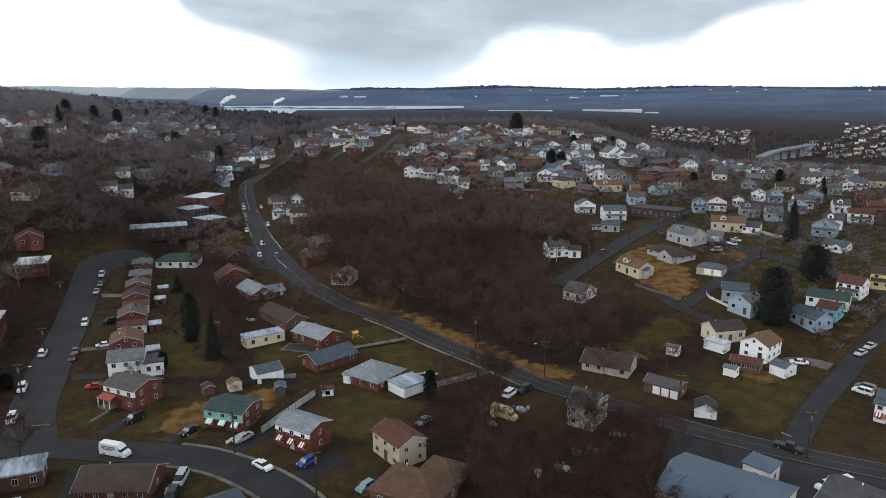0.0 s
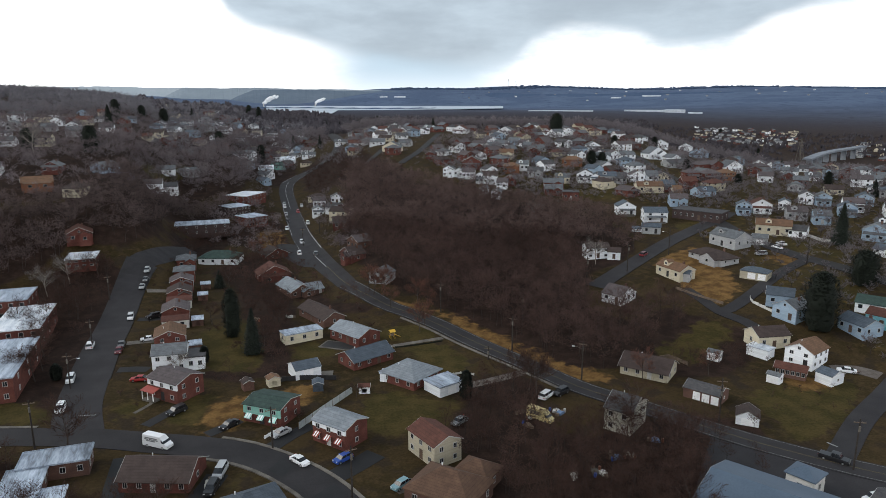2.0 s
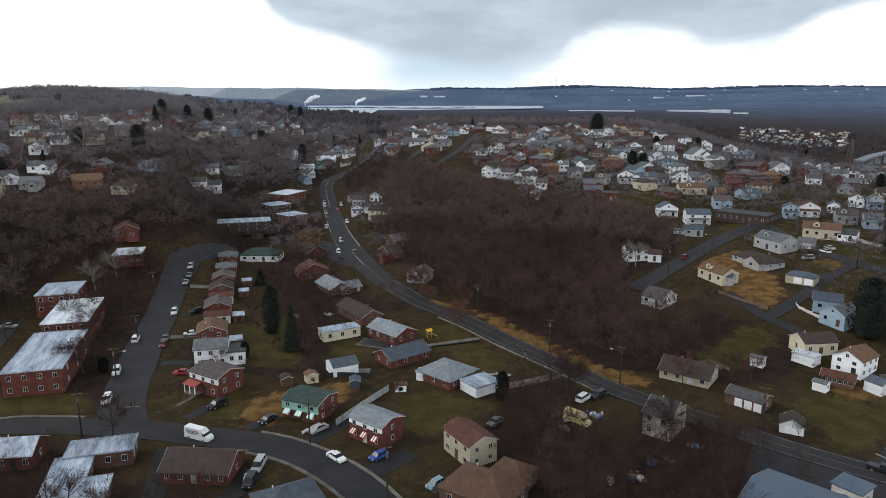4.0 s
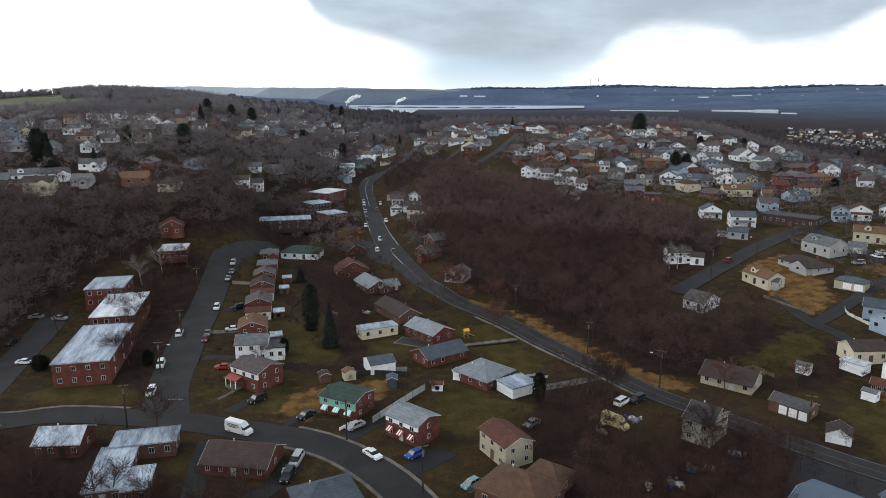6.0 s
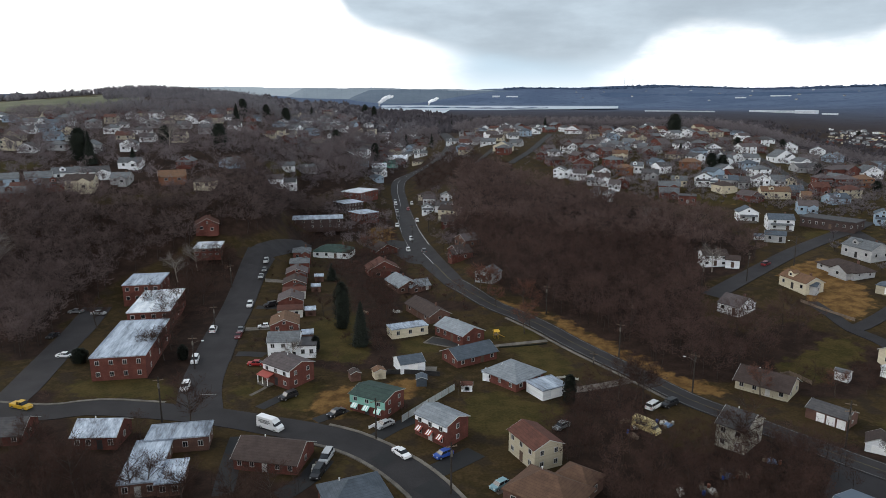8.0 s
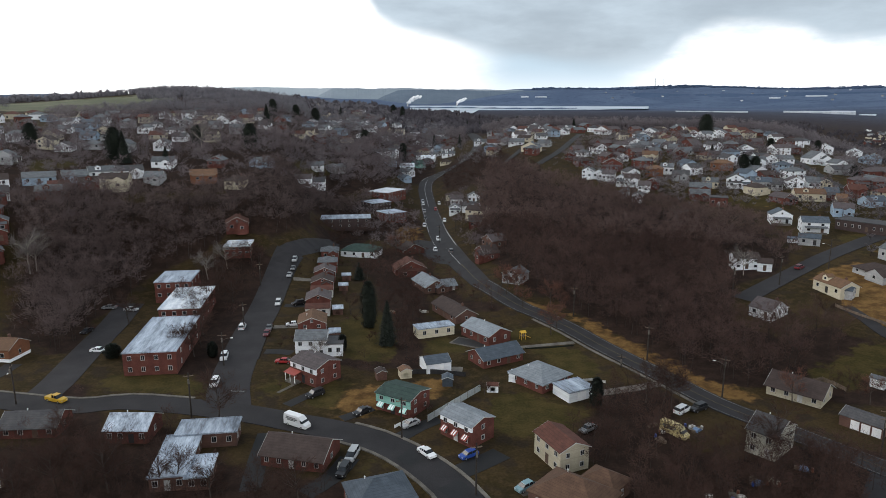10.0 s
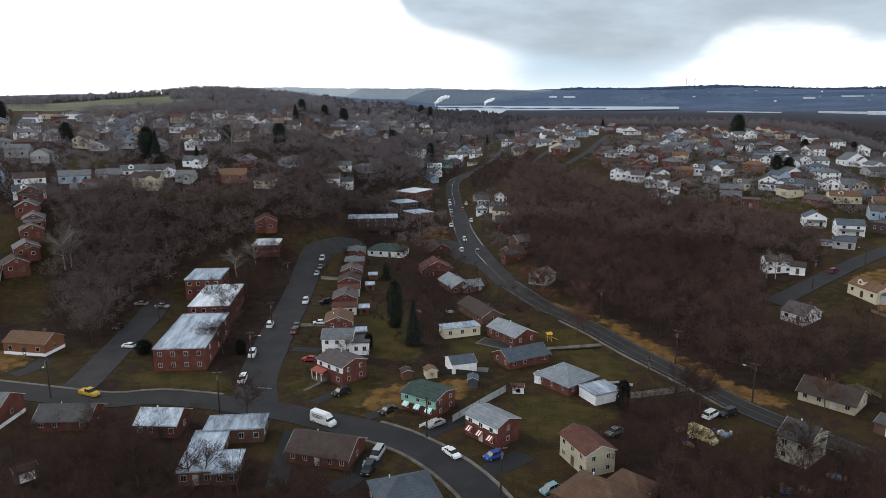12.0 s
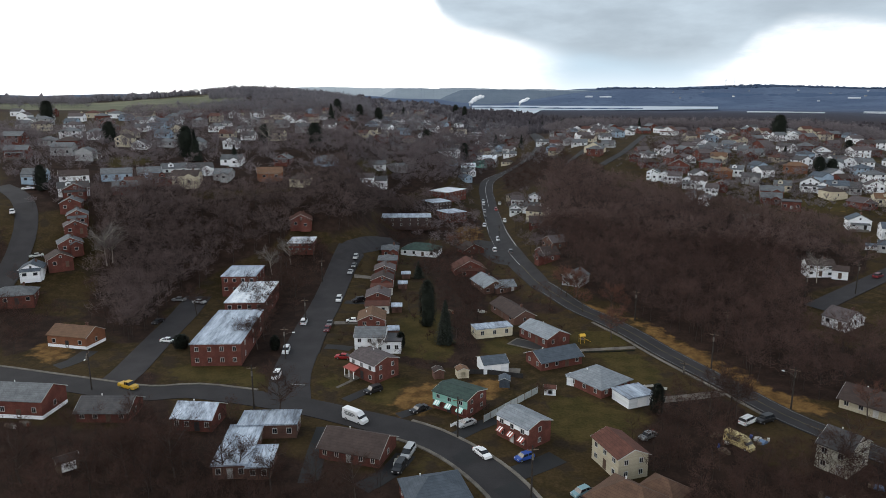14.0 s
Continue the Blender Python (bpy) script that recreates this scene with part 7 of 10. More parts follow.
house(112.3, 352.2, -14, 8.2, 8.0, 4.1, wall='brick', roofing='shingle_dark', roof='flat', label='red brick village house with a dark roof', front=3, side=2, entry=True)
KEEP_CLEAR.append((112.3, 352.2, 6.2))
house(106.8, 365.7, -13, 9.7, 8.0, 2.6, wall='brick', roofing='shingle_grey', roof='side', label='red brick village house with a grey roof', front=3, side=2, entry=True)
KEEP_CLEAR.append((106.8, 365.7, 6.8))
house(131.6, 387.6, -15, 8.9, 8.0, 4.3, wall='white', roofing='shingle_dark', roof='front', label='white village house with a dark roof', front=3, side=2, entry=True)
KEEP_CLEAR.append((131.6, 387.6, 6.5))
house(137.1, 384.5, -19, 5.3, 8.0, 3.4, wall='white', roofing='shingle_blue', roof='front', label='white village house with a slate-blue roof', front=3, side=2, entry=False)
KEEP_CLEAR.append((137.1, 384.5, 5.3))
house(143.6, 384.0, -12, 10.2, 8.0, 3.4, wall='grey', roofing='shingle_blue', roof='side', label='grey village house with a slate-blue roof', front=3, side=2, entry=True)
KEEP_CLEAR.append((143.6, 384.0, 7.0))
house(151.2, 382.2, -14, 6.3, 8.0, 3.1, wall='grey', roofing='shingle_dark', roof='side', label='grey village house with a dark roof', front=3, side=2, entry=False)
KEEP_CLEAR.append((151.2, 382.2, 5.6))
house(161.3, 384.0, -10, 8.5, 8.0, 3.4, wall='white', roofing='shingle_plum', roof='front', label='white village house with a plum-grey roof', front=3, side=2, entry=True)
KEEP_CLEAR.append((161.3, 384.0, 6.3))
house(170.8, 385.2, -9, 7.0, 8.0, 3.1, wall='white', roofing='shingle_grey', roof='side', label='white village house with a grey roof', front=3, side=2, entry=False)
KEEP_CLEAR.append((170.8, 385.2, 5.8))
house(176.8, 384.0, -10, 6.4, 8.0, 3.1, wall='cream', roofing='shingle_plum', roof='front', label='cream village house with a plum-grey roof', front=3, side=2, entry=False)
KEEP_CLEAR.append((176.8, 384.0, 5.6))
house(158.6, 359.0, -9, 14.2, 8.0, 3.4, wall='cream', roofing='shingle_orange', roof='side', label='cream village house with a orange-brown roof', front=3, side=2, entry=True)
KEEP_CLEAR.append((158.6, 359.0, 8.7))
house(170.4, 361.6, -13, 6.5, 8.0, 3.4, wall='brick', roofing='shingle_blue', roof='side', label='red brick village house with a slate-blue roof', front=3, side=2, entry=False)
KEEP_CLEAR.append((170.4, 361.6, 5.6))
house(135.1, 423.6, -16, 12.6, 8.0, 3.8, wall='brick_orange', roofing='shingle_orange', roof='hip', label='orange brick village house with a orange-brown roof', front=3, side=2, entry=True)
KEEP_CLEAR.append((135.1, 423.6, 8.0))
house(156.2, 428.9, -7, 10.6, 8.0, 4.3, wall='white', roofing='shingle_grey', roof='side', label='white village house with a grey roof', front=3, side=2, entry=True)
KEEP_CLEAR.append((156.2, 428.9, 7.1))
house(167.5, 437.5, -3, 7.6, 8.0, 4.0, wall='white', roofing='shingle_plum', roof='front', label='white village house with a plum-grey roof', front=3, side=2, entry=False)
KEEP_CLEAR.append((167.5, 437.5, 6.0))
house(174.5, 434.1, 5, 10.1, 8.0, 4.3, wall='white', roofing='shingle_grey', roof='side', label='white village house with a grey roof', front=3, side=2, entry=True)
KEEP_CLEAR.append((174.5, 434.1, 6.9))
house(190.3, 481.9, 20, 12.5, 8.0, 4.3, wall='white', roofing='shingle_plum', roof='side', label='white village house with a plum-grey roof', front=3, side=2, entry=True)
KEEP_CLEAR.append((190.3, 481.9, 7.9))
house(164.9, 471.8, -8, 9.1, 8.0, 3.8, wall='white', roofing='shingle_grey', roof='front', label='white village house with a grey roof', front=3, side=2, entry=True)
KEEP_CLEAR.append((164.9, 471.8, 6.5))
house(161.9, 493.4, -21, 10.1, 8.0, 4.0, wall='brick', roofing='shingle_grey', roof='hip', label='red brick village house with a grey roof', front=3, side=2, entry=True)
KEEP_CLEAR.append((161.9, 493.4, 6.9))
house(201.5, 452.4, 23, 15.6, 8.0, 3.8, wall='white', roofing='shingle_grey', roof='front', label='white village house with a grey roof', front=3, side=2, entry=True)
KEEP_CLEAR.append((201.5, 452.4, 9.3))
house(241.7, 530.1, -25, 12.0, 8.0, 4.0, wall='white', roofing='shingle_grey', roof='front', label='white village house with a grey roof', front=3, side=2, entry=True)
KEEP_CLEAR.append((241.7, 530.1, 7.7))
house(227.1, 468.4, -26, 12.0, 8.0, 3.1, wall='grey', roofing='shingle_plum', roof='side', label='grey village house with a plum-grey roof', front=3, side=2, entry=True)
KEEP_CLEAR.append((227.1, 468.4, 7.7))
house(277.4, 559.0, -26, 11.2, 8.0, 4.0, wall='white', roofing='shingle_grey', roof='front', label='white village house with a grey roof', front=3, side=2, entry=False)
KEEP_CLEAR.append((277.4, 559.0, 7.4))
house(257.3, 500.7, -27, 10.1, 8.0, 3.8, wall='blue', roofing='shingle_blue', roof='front', label='blue-grey village house with a slate-blue roof', front=3, side=2, entry=False)
KEEP_CLEAR.append((257.3, 500.7, 6.9))
house(278.1, 531.5, -28, 10.8, 8.0, 3.8, wall='blue', roofing='shingle_grey', roof='front', label='blue-grey village house with a grey roof', front=3, side=2, entry=False)
KEEP_CLEAR.append((278.1, 531.5, 7.2))
house(179.0, 570.0, -37, 9.2, 8.0, 4.0, wall='white', roofing='shingle_grey', roof='front', label='white village house with a grey roof', front=3, side=2, entry=False)
KEEP_CLEAR.append((179.0, 570.0, 6.6))
house(163.5, 581.0, -49, 8.1, 8.0, 3.4, wall='white', roofing='shingle_red', roof='front', label='white village house with a red-brown roof', front=3, side=2, entry=False)
KEEP_CLEAR.append((163.5, 581.0, 6.2))
house(202.6, 422.7, 17, 14.5, 8.0, 2.9, wall='grey', roofing='shingle_dark', roof='side', label='grey village house with a dark roof', front=3, side=2, entry=True)
KEEP_CLEAR.append((202.6, 422.7, 8.8))
house(169.5, 348.1, -18, 4.6, 8.0, 3.4, wall='cream', roofing='shingle_orange', roof='side', label='cream village house with a orange-brown roof', front=3, side=2, entry=False)
KEEP_CLEAR.append((169.5, 348.1, 5.1))
house(161.6, 329.7, -14, 8.5, 8.0, 3.8, wall='blue', roofing='shingle_plum', roof='side', label='blue-grey village house with a plum-grey roof', front=3, side=2, entry=True)
KEEP_CLEAR.append((161.6, 329.7, 6.3))
house(184.0, 364.7, -10, 8.2, 8.0, 4.0, wall='brick', roofing='shingle_red', roof='side', label='red brick village house with a red-brown roof', front=3, side=2, entry=True)
KEEP_CLEAR.append((184.0, 364.7, 6.2))
house(206.3, 384.0, 1, 11.2, 8.0, 4.3, wall='brick', roofing='shingle_plum', roof='hip', label='red brick village house with a plum-grey roof', front=3, side=2, entry=True)
KEEP_CLEAR.append((206.3, 384.0, 7.4))
house(218.3, 387.5, 1, 9.4, 8.0, 4.3, wall='brick_orange', roofing='shingle_orange', roof='hip', label='orange brick village house with a orange-brown roof', front=3, side=2, entry=True)
KEEP_CLEAR.append((218.3, 387.5, 6.7))
house(196.1, 386.7, -2, 8.2, 8.0, 4.0, wall='brick', roofing='shingle_plum', roof='hip', label='red brick village house with a plum-grey roof', front=3, side=2, entry=True)
KEEP_CLEAR.append((196.1, 386.7, 6.2))
house(23.5, 621.5, -2, 12.0, 8.0, 2.9, wall='cream', roofing='flat_white', roof='flat', label='cream village house with a pale roof', front=3, side=2, entry=True)
KEEP_CLEAR.append((23.5, 621.5, 7.7))
house(15.9, 533.1, -2, 12.0, 8.0, 2.8, wall='white', roofing='shingle_grey', roof='side', label='white village house with a grey roof', front=3, side=2, entry=True)
KEEP_CLEAR.append((15.9, 533.1, 7.7))
house(51.1, 621.9, -5, 12.0, 8.0, 3.1, wall='brick', roofing='shingle_red', roof='hip', label='red brick village house with a red-brown roof', front=3, side=2, entry=True)
KEEP_CLEAR.append((51.1, 621.9, 7.7))
house(66.7, 637.2, -50, 10.6, 8.0, 3.4, wall='white', roofing='shingle_grey', roof='side', label='white village house with a grey roof', front=3, side=2, entry=False)
KEEP_CLEAR.append((66.7, 637.2, 7.2))
house(49.4, 459.1, -20, 5.7, 8.0, 3.4, wall='brick', roofing='shingle_plum', roof='front', label='red brick village house with a plum-grey roof', front=3, side=2, entry=False)
KEEP_CLEAR.append((49.4, 459.1, 5.4))
house(92.1, 609.0, -30, 13.0, 8.0, 3.4, wall='white', roofing='shingle_red', roof='front', label='white village house with a red-brown roof', front=3, side=2, entry=True)
KEEP_CLEAR.append((92.1, 609.0, 8.1))
house(25.3, 489.3, -18, 13.1, 8.0, 3.4, wall='cream', roofing='shingle_grey', roof='front', label='cream village house with a grey roof', front=3, side=2, entry=True)
KEEP_CLEAR.append((25.3, 489.3, 8.2))
house(-0.3, 572.4, 0, 12.0, 8.0, 2.8, wall='white', roofing='shingle_red', roof='side', label='white village house with a red-brown roof', front=3, side=2, entry=True)
KEEP_CLEAR.append((-0.3, 572.4, 7.7))
house(-13.1, 623.9, 1, 12.0, 8.0, 2.9, wall='white', roofing='shingle_grey', roof='side', label='white village house with a grey roof', front=3, side=2, entry=True)
KEEP_CLEAR.append((-13.1, 623.9, 7.7))
house(-98.5, 923.5, 7, 14.9, 8.0, 2.9, wall='white', roofing='shingle_grey', roof='front', label='white village house with a grey roof', front=3, side=2, entry=False)
KEEP_CLEAR.append((-98.5, 923.5, 8.9))
house(-72.1, 619.8, 7, 12.0, 8.0, 2.8, wall='white', roofing='shingle_plum', roof='side', label='white village house with a plum-grey roof', front=3, side=2, entry=True)
KEEP_CLEAR.append((-72.1, 619.8, 7.7))
house(-42.1, 622.6, 4, 12.0, 8.0, 2.9, wall='white', roofing='shingle_grey', roof='side', label='white village house with a grey roof', front=3, side=2, entry=True)
KEEP_CLEAR.append((-42.1, 622.6, 7.7))
house(106.1, 501.3, -23, 10.0, 8.0, 2.9, wall='white', roofing='shingle_grey', roof='side', label='white village house with a grey roof', front=3, side=2, entry=True)
KEEP_CLEAR.append((106.1, 501.3, 6.9))
house(90.2, 502.3, -22, 10.1, 8.0, 2.9, wall='white', roofing='shingle_plum', roof='side', label='white village house with a plum-grey roof', front=3, side=2, entry=True)
KEEP_CLEAR.append((90.2, 502.3, 7.0))
house(118.3, 513.5, -28, 8.3, 8.0, 3.1, wall='blue', roofing='shingle_grey', roof='side', label='blue-grey village house with a grey roof', front=3, side=2, entry=False)
KEEP_CLEAR.append((118.3, 513.5, 6.3))
house(226.3, 321.9, -30, 6.7, 8.0, 4.0, wall='white', roofing='shingle_dark', roof='front', label='white village house with a dark roof', front=3, side=2, entry=True)
KEEP_CLEAR.append((226.3, 321.9, 5.7))
house(231.3, 316.0, -29, 7.4, 8.0, 4.0, wall='blue', roofing='shingle_grey', roof='front', label='blue-grey village house with a grey roof', front=3, side=2, entry=True)
KEEP_CLEAR.append((231.3, 316.0, 5.9))
house(208.6, 312.4, -31, 5.2, 8.0, 3.4, wall='white', roofing='shingle_blue', roof='front', label='white village house with a slate-blue roof', front=3, side=2, entry=False)
KEEP_CLEAR.append((208.6, 312.4, 5.3))
house(200.9, 291.5, -25, 8.6, 8.0, 4.0, wall='grey', roofing='shingle_plum', roof='side', label='grey village house with a plum-grey roof', front=3, side=2, entry=True)
KEEP_CLEAR.append((200.9, 291.5, 6.4))
house(206.7, 281.8, -26, 7.1, 8.0, 4.0, wall='blue', roofing='shingle_grey', roof='side', label='blue-grey village house with a grey roof', front=3, side=2, entry=True)
KEEP_CLEAR.append((206.7, 281.8, 5.9))
house(236.2, 300.8, -27, 8.8, 8.0, 3.8, wall='white', roofing='shingle_plum', roof='side', label='white village house with a plum-grey roof', front=3, side=2, entry=True)
KEEP_CLEAR.append((236.2, 300.8, 6.4))
house(270.6, 330.5, -36, 5.4, 8.0, 3.8, wall='white', roofing='shingle_grey', roof='front', label='white village house with a grey roof', front=3, side=2, entry=False)
KEEP_CLEAR.append((270.6, 330.5, 5.3))
house(270.9, 321.8, -32, 6.6, 8.0, 4.0, wall='grey', roofing='shingle_blue', roof='hip', label='grey village house with a slate-blue roof', front=3, side=2, entry=True)
KEEP_CLEAR.append((270.9, 321.8, 5.7))
house(286.2, 329.8, -36, 5.3, 8.0, 4.0, wall='white', roofing='shingle_grey', roof='front', label='white village house with a grey roof', front=3, side=2, entry=False)
KEEP_CLEAR.append((286.2, 329.8, 5.3))
house(269.5, 299.8, -30, 7.4, 8.0, 3.8, wall='brick', roofing='shingle_red', roof='side', label='red brick village house with a red-brown roof', front=3, side=2, entry=True)
KEEP_CLEAR.append((269.5, 299.8, 5.9))
house(298.1, 366.3, -26, 9.2, 8.0, 3.4, wall='white', roofing='shingle_grey', roof='side', label='white village house with a grey roof', front=3, side=2, entry=True)
KEEP_CLEAR.append((298.1, 366.3, 6.6))
house(290.0, 328.9, -27, 9.5, 8.0, 4.3, wall='white', roofing='shingle_blue', roof='side', label='white village house with a slate-blue roof', front=3, side=2, entry=True)
KEEP_CLEAR.append((290.0, 328.9, 6.7))
house(184.8, 308.3, -27, 6.5, 8.0, 4.3, wall='blue', roofing='shingle_blue', roof='front', label='blue-grey village house with a slate-blue roof', front=3, side=2, entry=True)
KEEP_CLEAR.append((184.8, 308.3, 5.7))
house(194.2, 309.2, -24, 9.2, 8.0, 4.0, wall='white', roofing='shingle_red', roof='front', label='white village house with a red-brown roof', front=3, side=2, entry=True)
KEEP_CLEAR.append((194.2, 309.2, 6.6))
house(244.7, 285.3, -29, 7.1, 8.0, 3.8, wall='white', roofing='shingle_dark', roof='side', label='white village house with a dark roof', front=3, side=2, entry=True)
KEEP_CLEAR.append((244.7, 285.3, 5.8))
house(257.1, 278.5, -29, 7.1, 8.0, 3.8, wall='brick', roofing='shingle_red', roof='side', label='red brick village house with a red-brown roof', front=3, side=2, entry=True)
KEEP_CLEAR.append((257.1, 278.5, 5.9))
house(240.5, 421.8, 16, 15.1, 8.0, 3.8, wall='white', roofing='shingle_grey', roof='front', label='white village house with a grey roof', front=3, side=2, entry=True)
KEEP_CLEAR.append((240.5, 421.8, 9.0))
house(274.7, 445.5, 13, 13.0, 8.0, 3.4, wall='brick', roofing='shingle_plum', roof='hip', label='red brick village house with a plum-grey roof', front=3, side=2, entry=True)
KEEP_CLEAR.append((274.7, 445.5, 8.1))
house(224.0, 421.5, 18, 20.4, 8.0, 4.1, wall='brick', roofing='shingle_plum', roof='hip', label='red brick village house with a plum-grey roof', front=3, side=2, entry=True)
KEEP_CLEAR.append((224.0, 421.5, 11.5))
house(275.5, 388.2, -31, 8.0, 8.0, 2.9, wall='white', roofing='shingle_grey', roof='side', label='white village house with a grey roof', front=3, side=2, entry=True)
KEEP_CLEAR.append((275.5, 388.2, 6.2))
house(291.3, 393.7, -32, 8.1, 8.0, 3.8, wall='blue', roofing='shingle_grey', roof='side', label='blue-grey village house with a grey roof', front=3, side=2, entry=True)
KEEP_CLEAR.append((291.3, 393.7, 6.2))
house(308.6, 399.4, -26, 10.7, 8.0, 3.1, wall='brick', roofing='shingle_plum', roof='side', label='red brick village house with a plum-grey roof', front=3, side=2, entry=True)
KEEP_CLEAR.append((308.6, 399.4, 7.2))
house(316.0, 384.2, -31, 7.9, 8.0, 3.4, wall='white', roofing='shingle_grey', roof='side', label='white village house with a grey roof', front=3, side=2, entry=True)
KEEP_CLEAR.append((316.0, 384.2, 6.1))
house(254.4, 368.5, -31, 7.6, 8.0, 3.1, wall='brick', roofing='shingle_grey', roof='side', label='red brick village house with a grey roof', front=3, side=2, entry=True)
KEEP_CLEAR.append((254.4, 368.5, 6.0))
house(316.2, 485.9, 18, 16.0, 8.0, 3.8, wall='white', roofing='shingle_plum', roof='side', label='white village house with a plum-grey roof', front=3, side=2, entry=True)
KEEP_CLEAR.append((316.2, 485.9, 9.5))

# ---- scattered houses ----


PALETTE = [("white", "shingle_grey", "white house with a grey roof"), ("brick", "shingle_brown", "red brick house with a brown roof"), ("brick", "shingle_plum", "red brick house with a plum-grey roof"),
           ("white", "shingle_dark", "white house with a dark roof"), ("cream", "shingle_brown", "cream house with a brown roof"), ("grey", "shingle_grey", "grey house with a grey roof"), ("brick", "shingle_grey", "red brick house with a grey roof"),
           ("white", "shingle_plum", "white house with a plum-grey roof"), ("blue", "shingle_blue", "blue-grey house with a slate roof"), ("tan", "shingle_red", "tan house with a red-brown roof")]


FAR_HOUSES = []


def hamlet(poly, row, along, seed, turn, where, reach=9.0, mix=None):
    """Houses in loose rows over an outline, wherever there is still room."""
    rng = random.Random(seed)
    xs, ys = [p[0] for p in poly], [p[1] for p in poly]
    cx, cy = sum(xs) / len(xs), sum(ys) / len(ys)
    c, s = math.cos(radians(turn)), math.sin(radians(turn))
    span = max(max(xs) - min(xs), max(ys) - min(ys))
    n, m = int(span / along) + 1, int(span / row) + 1
    for j in range(-m, m + 1):
        for i in range(-n, n + 1):
            u, v = (i + rng.uniform(-0.22, 0.22)) * along, (j + rng.uniform(-0.2, 0.2)) * row
            x, y = cx + c * u - s * v, cy + s * u + c * v
            wall, roofing, text = rng.choice(mix or PALETTE)
            kind, tall, wide, turned = rng.choice(("side", "front", "side", "hip")), rng.choice((2.6, 2.6, 3.8, 4.4)), rng.choice((8.0, 9.0, 10.5)), rng.choice((0, 0, 90, 180))
            if not inside(np.array(x), np.array(y), poly) or any(math.hypot(x - a, y - b) < r + reach * 0.5 for a, b, r in KEEP_CLEAR):
                continue
            if math.hypot(x, y) > 400:
                FAR_HOUSES.append((x, y, turn + turned + rng.uniform(-6, 6), wide if kind != "front" else 8.0, 8.0 if kind != "front" else 9.0, tall, kind, wall, roofing))
            else:
                house(x, y, turn + turned + rng.uniform(-6, 6), wide if kind != "front" else 8.0, 8.0 if kind != "front" else 9.0, tall, roof=kind, wall=wall, roofing=roofing, label=text + " " + where, front=2, side=1, porch=rng.choice(("", "", "shingle_grey")) if tall > 3.5 else "")
            KEEP_CLEAR.append((x, y, 7.0))



hamlet([(41.5, 502.0), (79.4, 524.6), (129.5, 559.2), (154.8, 494.8), (190.0, 454.2), (194.9, 416.1), (161.4, 334.6), (130.7, 364.7), (106.4, 385.3), (65.4, 427.8), (39.4, 451.6)], 24, 15, 3, 25, 'on the hill')
hamlet([(47.5, 678.3), (147.8, 663.8), (247.8, 633.3), (290.4, 614.9), (196.6, 470.4), (160.7, 514.4), (82.1, 542.9), (38.3, 544.4)], 34, 19, 4, 20, 'on the hill')
hamlet([(316.4, 568.3), (384.2, 561.1), (463.8, 497.2), (342.5, 335.9), (259.4, 251.4), (228.4, 267.7), (225.4, 326.1), (221.7, 396.7)], 26, 16, 5, -30, 'beyond the village')
hamlet([(-105.4, 671.8), (-34.9, 679.1), (-23.9, 679.6), (-60.9, 658.1), (-76.1, 534.4), (-90.9, 519.5), (-95.1, 673.3), (-116.2, 670.0)], 30, 17, 6, -25, 'along the main road')
hamlet([(-7.4, 680.0), (47.4, 678.3), (38.9, 493.5), (14.3, 474.8), (-6.0, 554.9), (-4.5, 671.2)], 30, 16, 16, 15, 'along the main road')
hamlet([(-371.4, 557.2), (-323.8, 598.0), (-248.3, 593.8), (-177.8, 656.3), (-136.8, 666.1), (-116.0, 670.0), (-146.3, 571.5), (-159.6, 378.0), (-226.5, 335.8)], 40, 19, 7, 10, 'on the wooded hillside')
hamlet([(-307.8, 342.9), (-285.5, 368.8), (-256.7, 397.8), (-209.3, 332.8), (-221.5, 308.0), (-259.7, 287.4)], 30, 17, 8, 18, 'on the wooded hillside')
hamlet([(-173.6, 330.6), (-126.8, 354.8), (-100.8, 483.2), (-94.3, 450.2), (-108.2, 315.1), (-154.5, 302.1)], 30, 20, 9, 8, 'on the wooded hillside')
hamlet([(-448.9, 503.6), (-393.5, 554.6), (-309.5, 565.4), (-243.0, 435.0), (-330.5, 368.7)], 40, 20, 12, 12, 'below the hilltop')
hamlet([(-34, 559), (-62, 557), (-90, 553), (-118, 548), (-145, 541), (-233, 869), (-189, 880), (-145, 888), (-100, 894), (-55, 898)], 34, 19, 60, -20, "on the ridge")
hamlet([(-22.9, 632.3), (-19.5, 679.7), (-11.5, 679.9), (58.0, 677.5), (60.8, 553.4), (45.5, 456.4), (28.1, 433.8), (11.8, 483.8), (-8.6, 548.1)], 22, 13, 90, -20, 'beside the upper road')
hamlet([(-31.5, 470.5), (-11.7, 437.6), (-4.0, 341.7), (-19.8, 363.4)], 13, 11, 93, -20, 'beside the main road')
hamlet([(-73.6, 473.0), (-79.3, 555.3), (-80.8, 662.5), (-55.0, 677.8), (-37.4, 679.0), (-42.3, 671.4), (-56.8, 561.8), (-64.3, 493.7)], 20, 13, 91, -30, 'beside the upper road')
hamlet([(25.1, 460.4), (75.9, 500.9), (174.8, 495.4), (215.3, 453.1), (214.4, 383.5), (187.1, 332.2), (171.0, 355.9), (132.5, 370.1), (106.4, 385.3), (63.1, 412.1)], 19, 13, 92, 18, 'in the village')
hamlet([(487, 3466), (994, 3356), (1479, 3172), (1932, 2919), (2342, 2601), (2944, 3270), (2429, 3669), (1860, 3988), (1250, 4219), (612, 4357)], 330, 240, 49, 10, "across the valley", mix=PALETTE[:1] + PALETTE[5:6])
